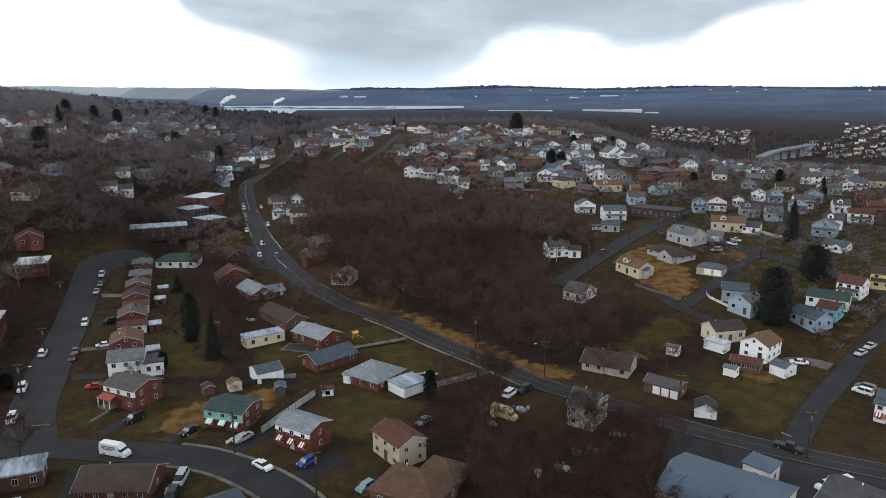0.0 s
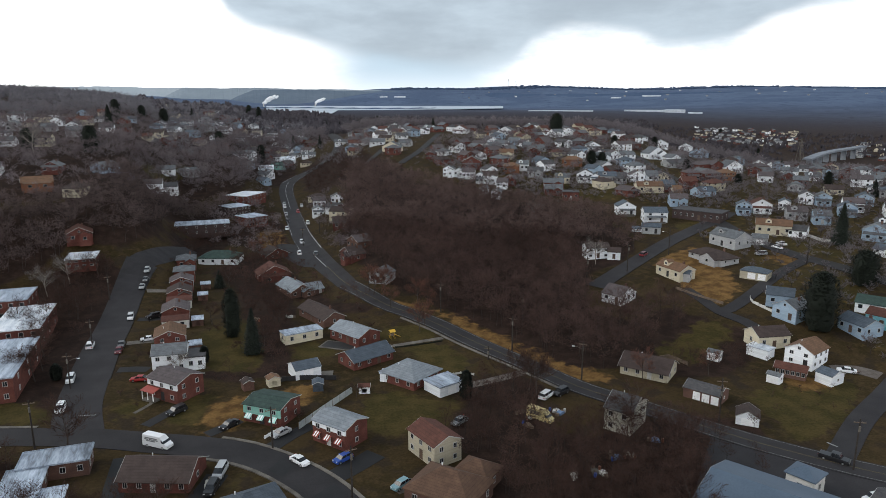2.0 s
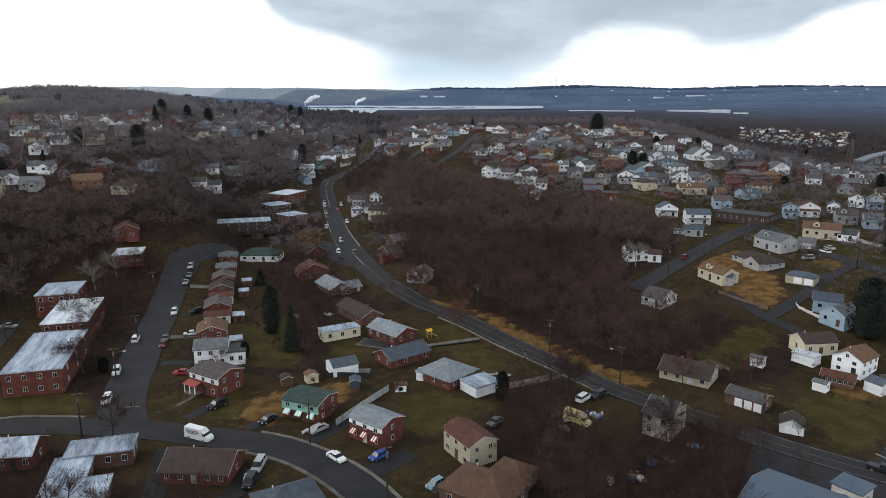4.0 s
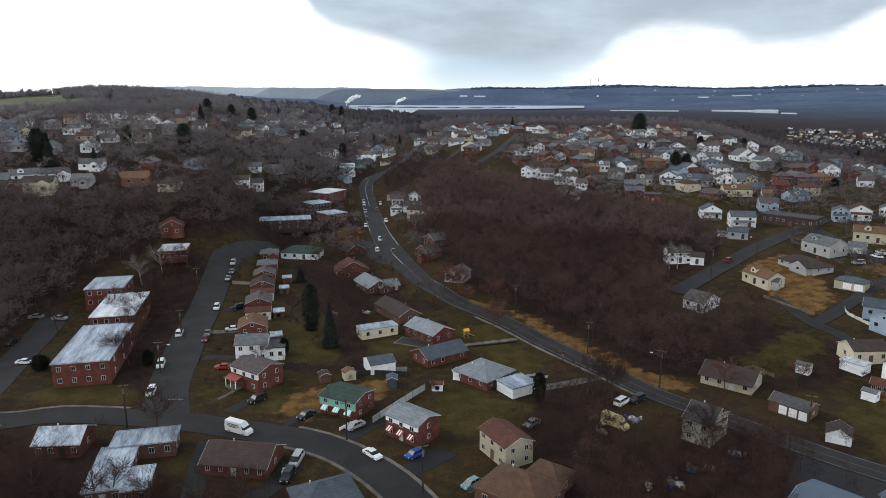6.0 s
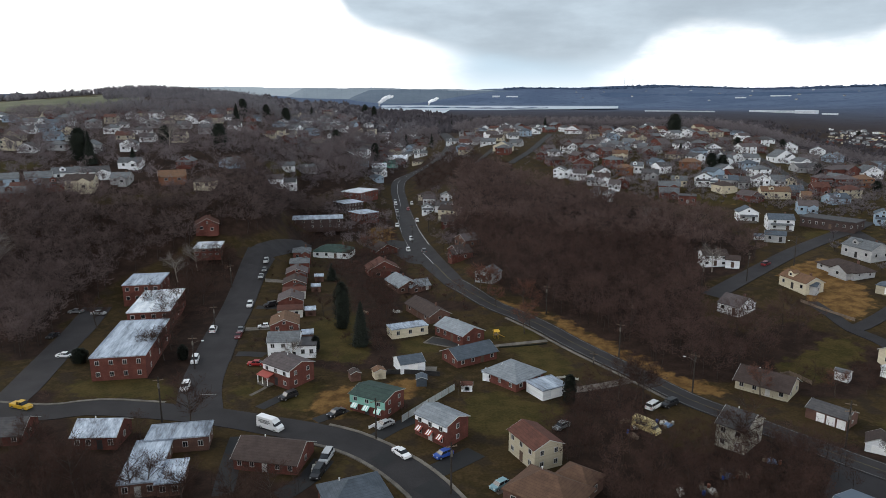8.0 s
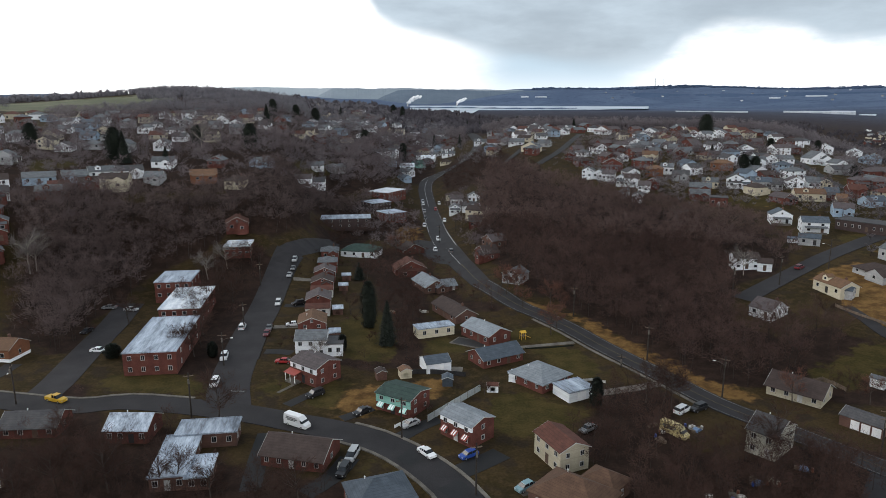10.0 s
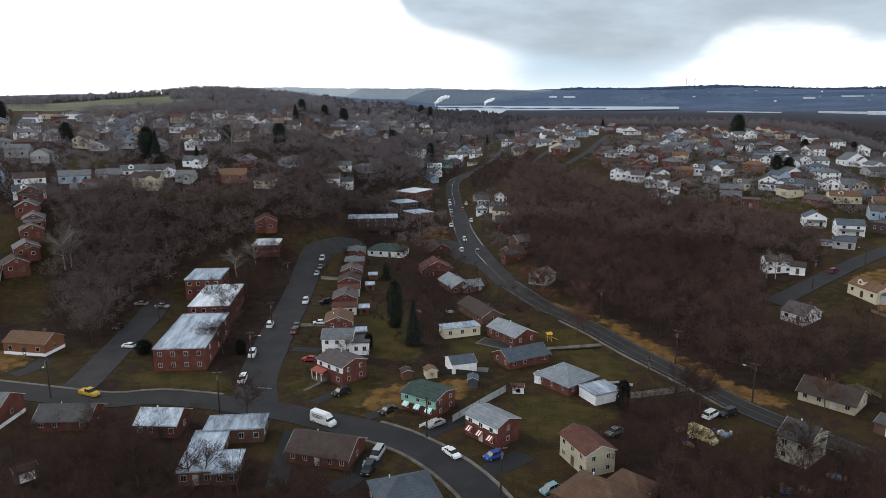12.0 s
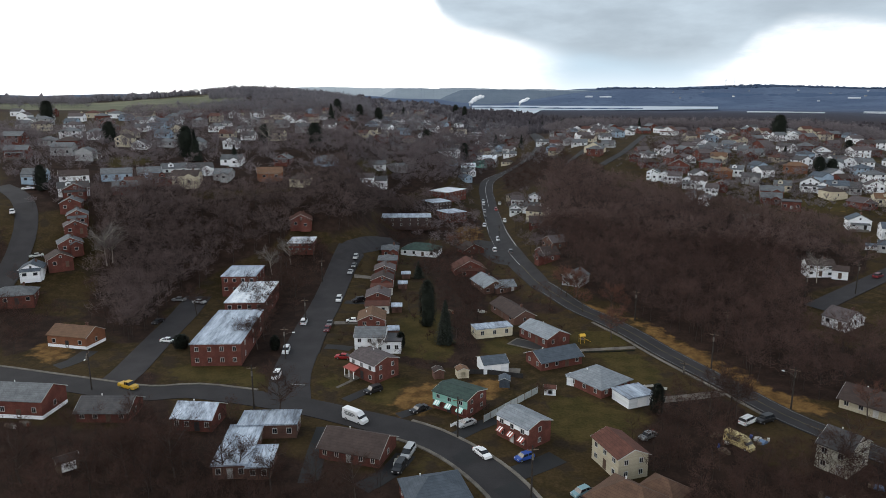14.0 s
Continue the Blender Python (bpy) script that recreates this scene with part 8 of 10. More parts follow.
hamlet([(613, 1203), (649, 1184), (685, 1163), (720, 1142), (755, 1119), (979, 1451), (934, 1480), (888, 1508), (842, 1534), (794, 1559)], 38, 26, 40, 20, "across the valley", mix=PALETTE[4:8])
hamlet([(708, 906), (743, 878), (777, 848), (810, 817), (841, 784), (1097, 1023), (1056, 1065), (1013, 1106), (969, 1145), (923, 1182)], 38, 26, 41, 29, "across the valley", mix=PALETTE[4:8])
hamlet([(996, 1187), (1037, 1152), (1077, 1115), (1115, 1077), (1152, 1037), (1486, 1338), (1439, 1389), (1389, 1439), (1338, 1486), (1286, 1532)], 38, 26, 42, 38, "across the valley", mix=PALETTE[4:8])


def far_houses():
    """The houses too far off to tell apart, joined."""
    bm, slots = bmesh.new(), []

    def take(me, m, material):
        if material not in slots:
            slots.append(material)
        n, k = len(bm.verts), len(bm.faces)
        bm.from_mesh(me)
        bm.verts.ensure_lookup_table()
        bm.faces.ensure_lookup_table()
        for v in bm.verts[n:]:
            v.co = m @ v.co
        for f in bm.faces[k:]:
            f.material_index = slots.index(material) if f.material_index == 0 else slots.index("glass")
    slots.append("glass")
    for x, y, turn, w, d, h, kind, wall, roofing in FAR_HOUSES:
        rise = round({"side": d, "front": w, "hip": min(w, d)}[kind] * 0.26, 2)
        m = pose(x, y, gz(x, y), 0, 0, turn)
        body, top = house_meshes(w, d, h, kind, rise, wall, roofing, 0.35)
        take(body, m, wall)
        take(top, m, roofing)
        for lev in ((0.9,) if h < 4.2 else (0.9, 3.2)):
            for side in (0, 90, 180, 270):
                way = m.to_3x3() @ Vector((math.sin(radians(side)), -math.cos(radians(side)), 0))
                if way.x * x + way.y * y > 0:
                    continue
                reach, span = (d, w) if side % 180 == 0 else (w, d)
                for px in (-span * 0.27, span * 0.27):
                    take(plain_window(1.2, 1.35), m @ pose(0, 0, lev, 0, 0, side) @ pose(px, -reach / 2 - 0.06, 0), "trim_soft")
    me = bpy.data.meshes.new("distant_houses")
    bm.to_mesh(me)
    bm.free()
    for n in slots:
        me.materials.append(MAT[n])
    tagged(new("distant_houses", me), "many small distant houses with pale and brick walls", "houses", kind="stuff")


far_houses()


# ---- cars ----
car(-43.0, 138.3, 153, 'van', 'white', 'white high-roofed delivery van with dark illegible lettering', category='van')
car(-13.0, 127.9, 132, 'sedan', 'white', 'white sedan parked at the kerb')
car(-17.9, 140.2, 46, 'sedan', 'silver', 'silver sedan on a driveway')
car(-4.4, 127.7, 40, 'hatch', 'blue', 'bright blue hatchback on a driveway')
car(-42.9, 153.6, 50, 'suv', 'black', 'black car on a driveway')
car(-29.6, 144.9, 54, 'sedan', 'black', 'black sedan on a driveway')
car(6.6, 116.7, 42, 'hatch', 'teal', 'pale blue-grey hatchback on grass')
car(21.4, 141.0, 44, 'sedan', 'grey', 'grey sedan beside the tan house')
car(-70.3, 158.7, 101, 'suv', 'white', 'white car parked on the side street')
car(-74.8, 176.4, 104, 'suv', 'white', 'white car parked on the side street')
car(-78.8, 201.4, 281, 'suv', 'white', 'white car parked on the side street')
car(-69.3, 196.5, 99, 'sedan', 'maroon', 'dark red car parked on the side street')
car(-70.2, 201.6, 102, 'sedan', 'grey', 'dark grey car parked on the side street')
car(-75.1, 226.5, 101, 'suv', 'white', 'white pickup-sized car on the side street')
car(-78.7, 252.6, 99, 'sedan', 'silver', 'silver car on the side street')
car(-79.0, 258.6, 99, 'sedan', 'grey', 'dark car on the side street')
car(-80.3, 265.6, 99, 'suv', 'silver', 'grey car on the side street')
car(-63.5, 205.1, 17, 'sedan', 'white', 'white sedan on a driveway')
car(-67.9, 226.7, 39, 'suv', 'black', 'black cars beside the row houses')
car(-57.1, 174.4, 360, 'sedan', 'red', 'red car on a driveway')
car(-112.7, 178.5, 181, 'sedan', 'white', 'white sedan in the lane by the flats')
car(-121.6, 213.4, 177, 'sedan', 'silver', 'silver sedan in the lane by the flats')
car(-129.3, 213.7, 10, 'sedan', 'grey', 'dark car in the lane by the flats')
# a pickup shape stands in for a small yellow machine at the kerb
car(-104.6, 146.5, 162, 'pickup', 'yellow', 'yellow truck standing in for a small yellow machine')
car(-27.9, 125.2, 83, 'minivan', 'silver', 'old silver van beside the ranch house')
car(-28.4, 119.3, 83, 'suv', 'black', 'black car beside the ranch house')
car(44.4, 151.8, 225, 'minivan', 'white', 'white van in the scrapyard among the trees')
car(48.4, 153.1, 37, 'suv', 'black', 'black car beside the white van')
car(39.8, 140.4, 132, 'van', 'cream', 'old cream box van among the trees', category='van')
car(113.4, 257.3, 224, 'suv', 'maroon', 'dark red car on the hill road')
car(-28.1, 340.1, 99, 'suv', 'white', 'white car on the main road')
car(-27.6, 316.5, 279, 'suv', 'white', 'white car on the main road')
car(-19.6, 308.2, 278, 'suv', 'grey', 'dark car beside the main road')
car(-47.2, 451.2, 98, 'suv', 'white', 'white car parked along the main road')
car(-43.9, 426.1, 97, 'suv', 'silver', 'silver car parked along the main road')
car(-40.8, 402.0, 97, 'suv', 'black', 'black car parked along the main road')
car(-39.1, 378.6, 97, 'suv', 'white', 'white car parked along the main road')
car(-37.3, 432.3, 96, 'suv', 'red', 'dark red car parked along the main road')
car(-36.4, 449.0, 96, 'suv', 'white', 'white car parked along the main road')
car(-28.3, 386.6, 96, 'suv', 'white', 'white car parked along the main road')
car(-48.5, 460.3, 98, 'suv', 'silver', 'silver car parked along the main road')
car(94.0, 115.5, 130, 'pickup', 'black', 'dark pickup truck on the main road')
car(91.6, 101.2, 9, 'suv', 'white', 'white car in the yard')
car(95.1, 101.7, 9, 'suv', 'white', 'white car in the yard')
car(91.4, 98.6, 6, 'suv', 'black', 'black car in the yard')
car(145.6, 155.5, 25, 'sedan', 'pale', 'pale green car parked on the cross street')
car(150.5, 157.8, 26, 'sedan', 'pale', 'pale green car parked on the cross street')
car(130.4, 137.0, 296, 'suv', 'white', 'white car beside the striped-awning house')
car(132.7, 138.7, 295, 'suv', 'grey', 'dark car beside the striped-awning house')
car(126.6, 155.4, 331, 'sedan', 'white', 'white sedan on the gravel driveway')
car(166.5, 250.9, 278, 'sedan', 'white', 'white car parked in the village street')
car(170.8, 254.9, 278, 'sedan', 'white', 'white car parked in the village street')
car(155.7, 244.4, 9, 'suv', 'silver', 'pale car beside a garage')
car(-188.6, 219.7, 53, 'sedan', 'pale', 'pale green car on the hillside street')
car(-212.2, 237.6, 309, 'suv', 'white', 'white car on the hillside street')
car(-222.4, 259.3, 27, 'sedan', 'white', 'white car on the hillside street')
car(-125.6, 194.2, 85, 'sedan', 'black', 'black car in the lane by the flats')

# ---- poles ----
pole(-19.0, 134.2, 9.5, 20, lamp=False, arm=True, label='dark wooden utility pole')
pole(-2.5, 114.1, 10.5, 20, lamp=False, arm=True, label='dark wooden utility pole')
pole(-68.3, 140.5, 11.0, 20, lamp=False, arm=True, label='dark wooden utility pole')
pole(-72.9, 171.3, 9.5, 10, lamp=True, arm=True, label='wooden utility pole with a lamp arm')
pole(-77.8, 200.3, 9.0, 20, lamp=False, arm=True, label='dark wooden utility pole')
pole(-86.6, 242.1, 9.0, 20, lamp=False, arm=True, label='dark wooden utility pole')
pole(56.3, 161.0, 10.5, 150, lamp=True, arm=True, label='wooden utility pole with a lamp arm')
pole(42.9, 183.2, 10.5, -20, lamp=False, arm=True, label='dark wooden utility pole')
pole(34.9, 177.8, 4.0, -20, lamp=False, arm=True, label='dark wooden utility pole')
pole(26.2, 216.0, 10.0, -20, lamp=False, arm=True, label='dark wooden utility pole')
pole(81.8, 233.6, 10.0, 30, lamp=False, arm=True, label='dark wooden utility pole')
pole(100.1, 241.1, 11.0, 30, lamp=False, arm=True, label='dark wooden utility pole')
pole(122.9, 255.3, 11.0, 160, lamp=True, arm=False, label='wooden utility pole with a lamp arm')
pole(80.3, 135.6, 10.0, -20, lamp=False, arm=True, label='dark wooden utility pole')
pole(95.3, 111.7, 11.0, -20, lamp=False, arm=True, label='dark wooden utility pole')
pole(165.1, 229.9, 10.5, 20, lamp=False, arm=True, label='dark wooden utility pole')
pole(-113.0, 144.0, 10.5, -70, lamp=True, arm=True, label='wooden utility pole with a lamp arm')
pole(-27.0, 333.0, 9.0, 0, lamp=False, arm=True, label='dark wooden utility pole')
pole(-19.7, 348.9, 9.0, 0, lamp=False, arm=True, label='dark wooden utility pole')
pole(51.7, 207.0, 8.0, 0, lamp=False, arm=True, label='dark wooden utility pole')
pole(79.6, 134.4, 9.0, 0, lamp=False, arm=True, label='dark wooden utility pole')

# ---- evergreens ----
conifer(-38.7, 204.0, 15.0, 6.0, 'oval', 'tall dark oval evergreen in the back gardens', 11)
KEEP_CLEAR.append((-38.7, 204.0, 3.0))
conifer(-30.7, 189.7, 13.5, 7.0, 'cone', 'dark spruce in the back gardens', 44)
KEEP_CLEAR.append((-30.7, 189.7, 3.5))
conifer(-52.9, 260.2, 7.0, 5.5, 'cone', 'small dark spruce in a garden', 89)
KEEP_CLEAR.append((-52.9, 260.2, 2.8))
conifer(24.7, 152.9, 7.5, 3.4, 'oval', 'dark columnar cypress beside the garage', 24)
KEEP_CLEAR.append((24.7, 152.9, 1.7))
conifer(-42.7, 183.2, 5.0, 2.6, 'oval', 'small dark cypress in a garden', 60)
KEEP_CLEAR.append((-42.7, 183.2, 1.3))
conifer(134.9, 179.4, 17.5, 12.0, 'oval', 'large dark evergreen on the slope', 7)
KEEP_CLEAR.append((134.9, 179.4, 6.0))
conifer(192.8, 249.8, 17.0, 10.0, 'cone', 'large dark spruce in the village', 42)
KEEP_CLEAR.append((192.8, 249.8, 5.0))
conifer(168.9, 205.1, 12.0, 11.0, 'oval', 'broad dark evergreen beside the street', 82)
KEEP_CLEAR.append((168.9, 205.1, 5.5))
conifer(-183.8, 330.5, 14.0, 9.0, 'cone', 'dark spruces on the hillside', 46)
KEEP_CLEAR.append((-183.8, 330.5, 4.5))
conifer(-164.0, 333.6, 9.0, 7.0, 'cone', 'dark spruce on the hillside', 26)
KEEP_CLEAR.append((-164.0, 333.6, 3.5))
conifer(-77.9, 582.4, 15.0, 9.0, 'oval', 'dark evergreen beside the main road', 68)
KEEP_CLEAR.append((-77.9, 582.4, 4.5))
conifer(-140.6, 395.5, 12.0, 8.0, 'cone', 'dark spruce on the hillside', 89)
KEEP_CLEAR.append((-140.6, 395.5, 4.0))
conifer(-61.1, 691.7, 13.0, 7.0, 'cone', 'dark spruce along the main road', 26)
KEEP_CLEAR.append((-61.1, 691.7, 3.5))
conifer(-33.7, 653.3, 13.0, 6.0, 'cone', 'dark spruce along the main road', 71)
KEEP_CLEAR.append((-33.7, 653.3, 3.0))
conifer(-171.6, 514.1, 16.0, 10.0, 'cone', 'dark spruce on the hillside', 16)
KEEP_CLEAR.append((-171.6, 514.1, 5.0))
conifer(-156.2, 1063.8, 17.0, 12.0, 'oval', 'dark evergreens on the ridge', 50)
KEEP_CLEAR.append((-156.2, 1063.8, 6.0))
conifer(-168.9, 1261.5, 17.0, 11.0, 'oval', 'dark evergreens on the ridge', 66)
KEEP_CLEAR.append((-168.9, 1261.5, 5.5))
conifer(8.0, 1495.0, 18.0, 14.0, 'oval', 'dark evergreen on the ridge', 44)
KEEP_CLEAR.append((8.0, 1495.0, 7.0))
conifer(170.2, 580.7, 18.0, 15.0, 'oval', 'broad dark evergreen on the hilltop', 13)
KEEP_CLEAR.append((170.2, 580.7, 7.5))
conifer(562.4, 1584.4, 12.0, 6.0, 'cone', 'dark spruce on the hilltop', 92)
KEEP_CLEAR.append((562.4, 1584.4, 3.0))
conifer(145.6, 417.3, 10.0, 8.0, 'oval', 'dark evergreen in the village', 78)
KEEP_CLEAR.append((145.6, 417.3, 4.0))
conifer(152.2, 416.9, 9.0, 7.0, 'oval', 'dark evergreen in the village', 1)
KEEP_CLEAR.append((152.2, 416.9, 3.5))
conifer(544.2, 1215.4, 11.0, 9.0, 'oval', 'dark evergreen at the edge of the village', 12)
KEEP_CLEAR.append((544.2, 1215.4, 4.5))
conifer(-216.8, 260.6, 11.0, 6.0, 'oval', 'dark evergreen on the hillside', 75)
KEEP_CLEAR.append((-216.8, 260.6, 3.0))
conifer(-377.3, 468.2, 15.0, 12.0, 'oval', 'dark evergreens below the hilltop', 85)
KEEP_CLEAR.append((-377.3, 468.2, 6.0))
conifer(-78.4, 177.2, 4.5, 3.0, 'oval', 'small dark evergreen on the verge', 19)
KEEP_CLEAR.append((-78.4, 177.2, 1.5))
conifer(-106.2, 174.5, 4.0, 5.0, 'oval', 'round dark shrub by the lane', 28)
KEEP_CLEAR.append((-106.2, 174.5, 2.5))
conifer(72.6, 658.1, 12.0, 6.0, 'cone', 'dark spruce on the ridge', 77)
KEEP_CLEAR.append((72.6, 658.1, 3.0))
conifer(-29.1, 1267.8, 12.0, 6.0, 'cone', 'dark spruce along the main road', 9)
KEEP_CLEAR.append((-29.1, 1267.8, 3.0))

# ---- single bare trees ----
tree(-60.4, 136.7, 12.0, label='leafless tree with dark bare branches', seed=1, material='twig')
tree(-77.7, 111.4, 9.0, label='leafless tree with dark bare branches', seed=2, material='twig')
tree(-70.5, 109.8, 11.0, label='leafless tree with dark bare branches', seed=3, material='twig')
tree(-61.2, 110.9, 9.0, label='leafless tree with dark bare branches', seed=4, material='twig')
tree(-58.0, 111.8, 8.0, label='leafless tree with dark bare branches', seed=5, material='twig')
tree(-50.4, 108.5, 8.0, label='leafless tree with dark bare branches', seed=0, material='twig')
tree(-87.2, 123.1, 9.0, label='leafless tree with dark bare branches', seed=1, material='twig')
tree(-93.5, 205.3, 10.0, label='leafless tree with dark bare branches', seed=2, material='twig')
tree(-86.2, 177.0, 9.0, label='leafless tree with dark bare branches', seed=3, material='twig')
tree(-104.2, 215.2, 10.0, label='leafless tree with dark bare branches', seed=4, material='twig')
tree(-106.8, 242.6, 10.0, label='leafless tree with pale grey branches', seed=2, material='twig_grey')
tree(-102.7, 251.5, 10.0, label='leafless tree with pale grey branches', seed=3, material='twig_grey')
tree(-91.5, 226.5, 9.0, label='leafless tree with dark bare branches', seed=1, material='twig')
tree(-94.8, 257.2, 9.0, label='leafless tree with dark bare branches', seed=2, material='twig')
tree(17.9, 200.7, 9.0, label='leafless tree with fine russet twigs', seed=0, material='twig_red')
tree(4.6, 234.0, 10.0, label='leafless tree with fine russet twigs', seed=1, material='twig_red')
tree(10.1, 220.7, 8.0, label='leafless tree with fine russet twigs', seed=2, material='twig_red')
tree(20.0, 205.0, 8.0, label='leafless tree with fine russet twigs', seed=3, material='twig_red')
tree(7.7, 236.1, 9.0, label='leafless tree with fine russet twigs', seed=5, material='twig_red')
tree(41.1, 156.4, 11.0, label='leafless tree with dark bare branches', seed=1, material='twig')
tree(42.4, 153.3, 11.0, label='leafless tree with dark bare branches', seed=2, material='twig')
tree(37.0, 156.3, 9.0, label='leafless tree with dark bare branches', seed=4, material='twig')
tree(57.2, 131.0, 11.0, label='leafless tree with dark bare branches', seed=0, material='twig')
tree(92.0, 253.0, 10.0, label='leafless tree with pale grey branches', seed=2, material='twig_grey')
tree(72.0, 158.7, 8.0, label='leafless tree with fine russet twigs', seed=3, material='twig_red')
tree(-47.0, 216.1, 8.0, label='leafless tree with dark bare branches', seed=2, material='twig')
tree(-28.4, 195.9, 7.0, label='leafless tree with dark bare branches', seed=4, material='twig')
tree(-47.7, 177.2, 6.0, label='leafless tree with pale grey branches', seed=5, material='twig_grey')
tree(-26.7, 218.1, 8.0, label='leafless tree with dark bare branches', seed=1, material='twig')
tree(-49.0, 285.4, 9.0, label='leafless tree with dark bare branches', seed=2, material='twig')
tree(-44.9, 308.1, 9.0, label='leafless tree with fine russet twigs', seed=3, material='twig_red')
tree(-48.9, 257.9, 8.0, label='leafless tree with dark bare branches', seed=0, material='twig')
tree(-165.2, 226.6, 14.0, label='leafless tree with pale grey branches', seed=0, material='twig_grey')
tree(-164.4, 228.9, 13.0, label='leafless tree with pale grey branches', seed=4, material='twig_grey')
tree(-163.9, 376.9, 13.0, label='leafless tree with pale grey branches', seed=5, material='twig_grey')
tree(82.0, 310.7, 10.0, label='leafless tree with pale grey branches', seed=1, material='twig_grey')
tree(85.8, 306.0, 9.0, label='leafless tree with dark bare branches', seed=3, material='twig')
tree(100.7, 208.4, 8.0, label='leafless tree with dark bare branches', seed=1, material='twig')
tree(63.7, 468.8, 10.0, label='leafless tree with dark bare branches', seed=2, material='twig')
tree(-79.8, 108.5, 10.0, label='leafless tree with dark bare branches', seed=3, material='twig')
tree(-82.4, 101.2, 10.0, label='leafless tree with dark bare branches', seed=1, material='twig')
tree(-97.5, 102.5, 10.0, label='leafless tree with dark bare branches', seed=2, material='twig')
tree(-41.4, 108.0, 8.0, label='leafless tree with dark bare branches', seed=4, material='twig')
tree(-34.2, 108.8, 8.0, label='leafless tree with dark bare branches', seed=3, material='twig')
tree(90.1, 159.2, 7.0, label='leafless tree with fine russet twigs', seed=5, material='twig_red')
tree(-73.0, 305.3, 8.0, label='leafless tree with dark bare branches', seed=1, material='twig')
tree(-1.5, 157.0, 4.0, label='leafless tree with dark bare branches', seed=2, material='twig')
tree(-14.4, 146.0, 3.0, label='leafless tree with dark bare branches', seed=2, material='twig')
tree(-116.4, 202.6, 10.0, label='leafless tree with dark bare branches', seed=2, material='twig')

# ---- pasture below the hilltop ----
PASTURE = [[(-350, 640), (-345, 710), (-372, 790), (-395, 825), (-480, 812), (-570, 750), (-655, 680), (-590, 590), (-440, 600)]]

# ---- woodland ----
WOODS.append([(-10.1, 322.4), (-4.8, 454.7), (22.4, 406.4), (57.4, 372.4), (89.9, 343.2), (115.5, 311.8), (119.4, 277.0), (102.9, 251.3), (84.3, 274.1), (45.7, 291.3)])
wood('dense bare brown winter woodland below the village', WOODS[-1], 5.0, (8, 13), seed=101, material='twig_mid')
WOODS.append([(-10.1, 322.4), (45.7, 291.3), (84.3, 274.1), (102.9, 251.3), (86.2, 241.6), (73.9, 212.1), (84.7, 198.4), (103.9, 207.8), (105.0, 195.6), (88.9, 184.9), (77.0, 171.0), (61.8, 165.3), (54.5, 169.4), (46.5, 186.1), (33.5, 207.1), (22.6, 223.1), (11.9, 241.5), (1.8, 266.1)])
wood('dense bare brown winter woodland between the main road and the village', WOODS[-1], 5.0, (8, 13), seed=1, material='twig_brown')
WOODS.append([(-126.9, 176.0), (-182.6, 266.2), (-159.7, 278.2), (-121.6, 301.7), (-104.4, 377.3), (-78.8, 425.5), (-74.9, 403.2), (-93.6, 346.6), (-84.5, 301.7), (-91.4, 275.5), (-113.2, 278.2), (-110.6, 264.5), (-120.6, 250.7), (-127.3, 237.6), (-127.2, 221.2), (-129.0, 207.3), (-120.6, 176.2)])
wood('dense bare brown winter woodland on the slope behind the flats', WOODS[-1], 4.8, (8, 13), seed=2, material='twig_umber')
WOODS.append([(-198.1, 262.0), (-158.8, 279.7), (-137.9, 234.5), (-132.4, 209.1), (-125.8, 179.3), (-135.7, 182.8), (-158.5, 209.8), (-168.8, 232.3), (-182.4, 244.3)])
wood('dense bare brown winter woodland below the hillside houses', WOODS[-1], 4.8, (8, 13), seed=21, material='twig_umber')
WOODS.append([(26.2, 148.4), (33.6, 153.1), (36.7, 145.8), (43.8, 133.0), (49.0, 130.8), (54.8, 140.8), (63.7, 138.4), (68.9, 131.3), (69.2, 122.6), (64.1, 114.4), (55.0, 101.5), (22.4, 100.7), (25.2, 121.5), (22.9, 134.9)])
wood('bare scrub woodland beside the main road', WOODS[-1], 4.6, (6, 10), seed=3)
WOODS.append([(66.3, 129.8), (74.9, 128.3), (70.5, 119.0), (61.4, 109.8), (51.5, 92.5), (28.6, 96.7), (31.1, 113.3), (43.5, 123.9)])
wood('bare scrub woodland beside the blue-roofed yard', WOODS[-1], 4.8, (6, 10), seed=31)
WOODS.append([(-96.0, 95.4), (-117.3, 119.5), (-99.4, 117.4), (-85.1, 123.5), (-73.5, 119.3), (-63.9, 106.2), (-60.9, 91.5), (-88.5, 87.0)])
wood('straggling bare trees behind the houses', WOODS[-1], 5.2, (5, 10), seed=4)
WOODS.append([(-105.4, 434.1), (-110.7, 637.1), (-75.7, 756.2), (-61.8, 612.4), (-73.3, 514.3), (-76.6, 433.4)])
wood('dense bare brown winter woodland beside the main road', WOODS[-1], 6.5, (9, 13), seed=5, material='twig_dun')
WOODS.append([(-178.4, 334.5), (-156.1, 369.2), (-115.0, 555.1), (-94.4, 540.3), (-101.3, 486.2), (-125.7, 351.7), (-166.6, 327.4)])
wood('dense bare brown winter woodland between the hillside houses', WOODS[-1], 7.5, (8, 12), seed=6, material='twig_dun')
WOODS.append([(-338, 600), (-322, 685), (-241.6, 720.6), (-129.4, 748.9), (-151.9, 738.4), (-230.8, 551.1), (-345, 546)])
wood('dense bare brown winter woodland on the hillside', WOODS[-1], 11, (9, 13), seed=7, material='twig_hazed_pale')
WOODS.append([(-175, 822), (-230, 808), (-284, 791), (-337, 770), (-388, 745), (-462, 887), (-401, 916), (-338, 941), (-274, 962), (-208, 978)])
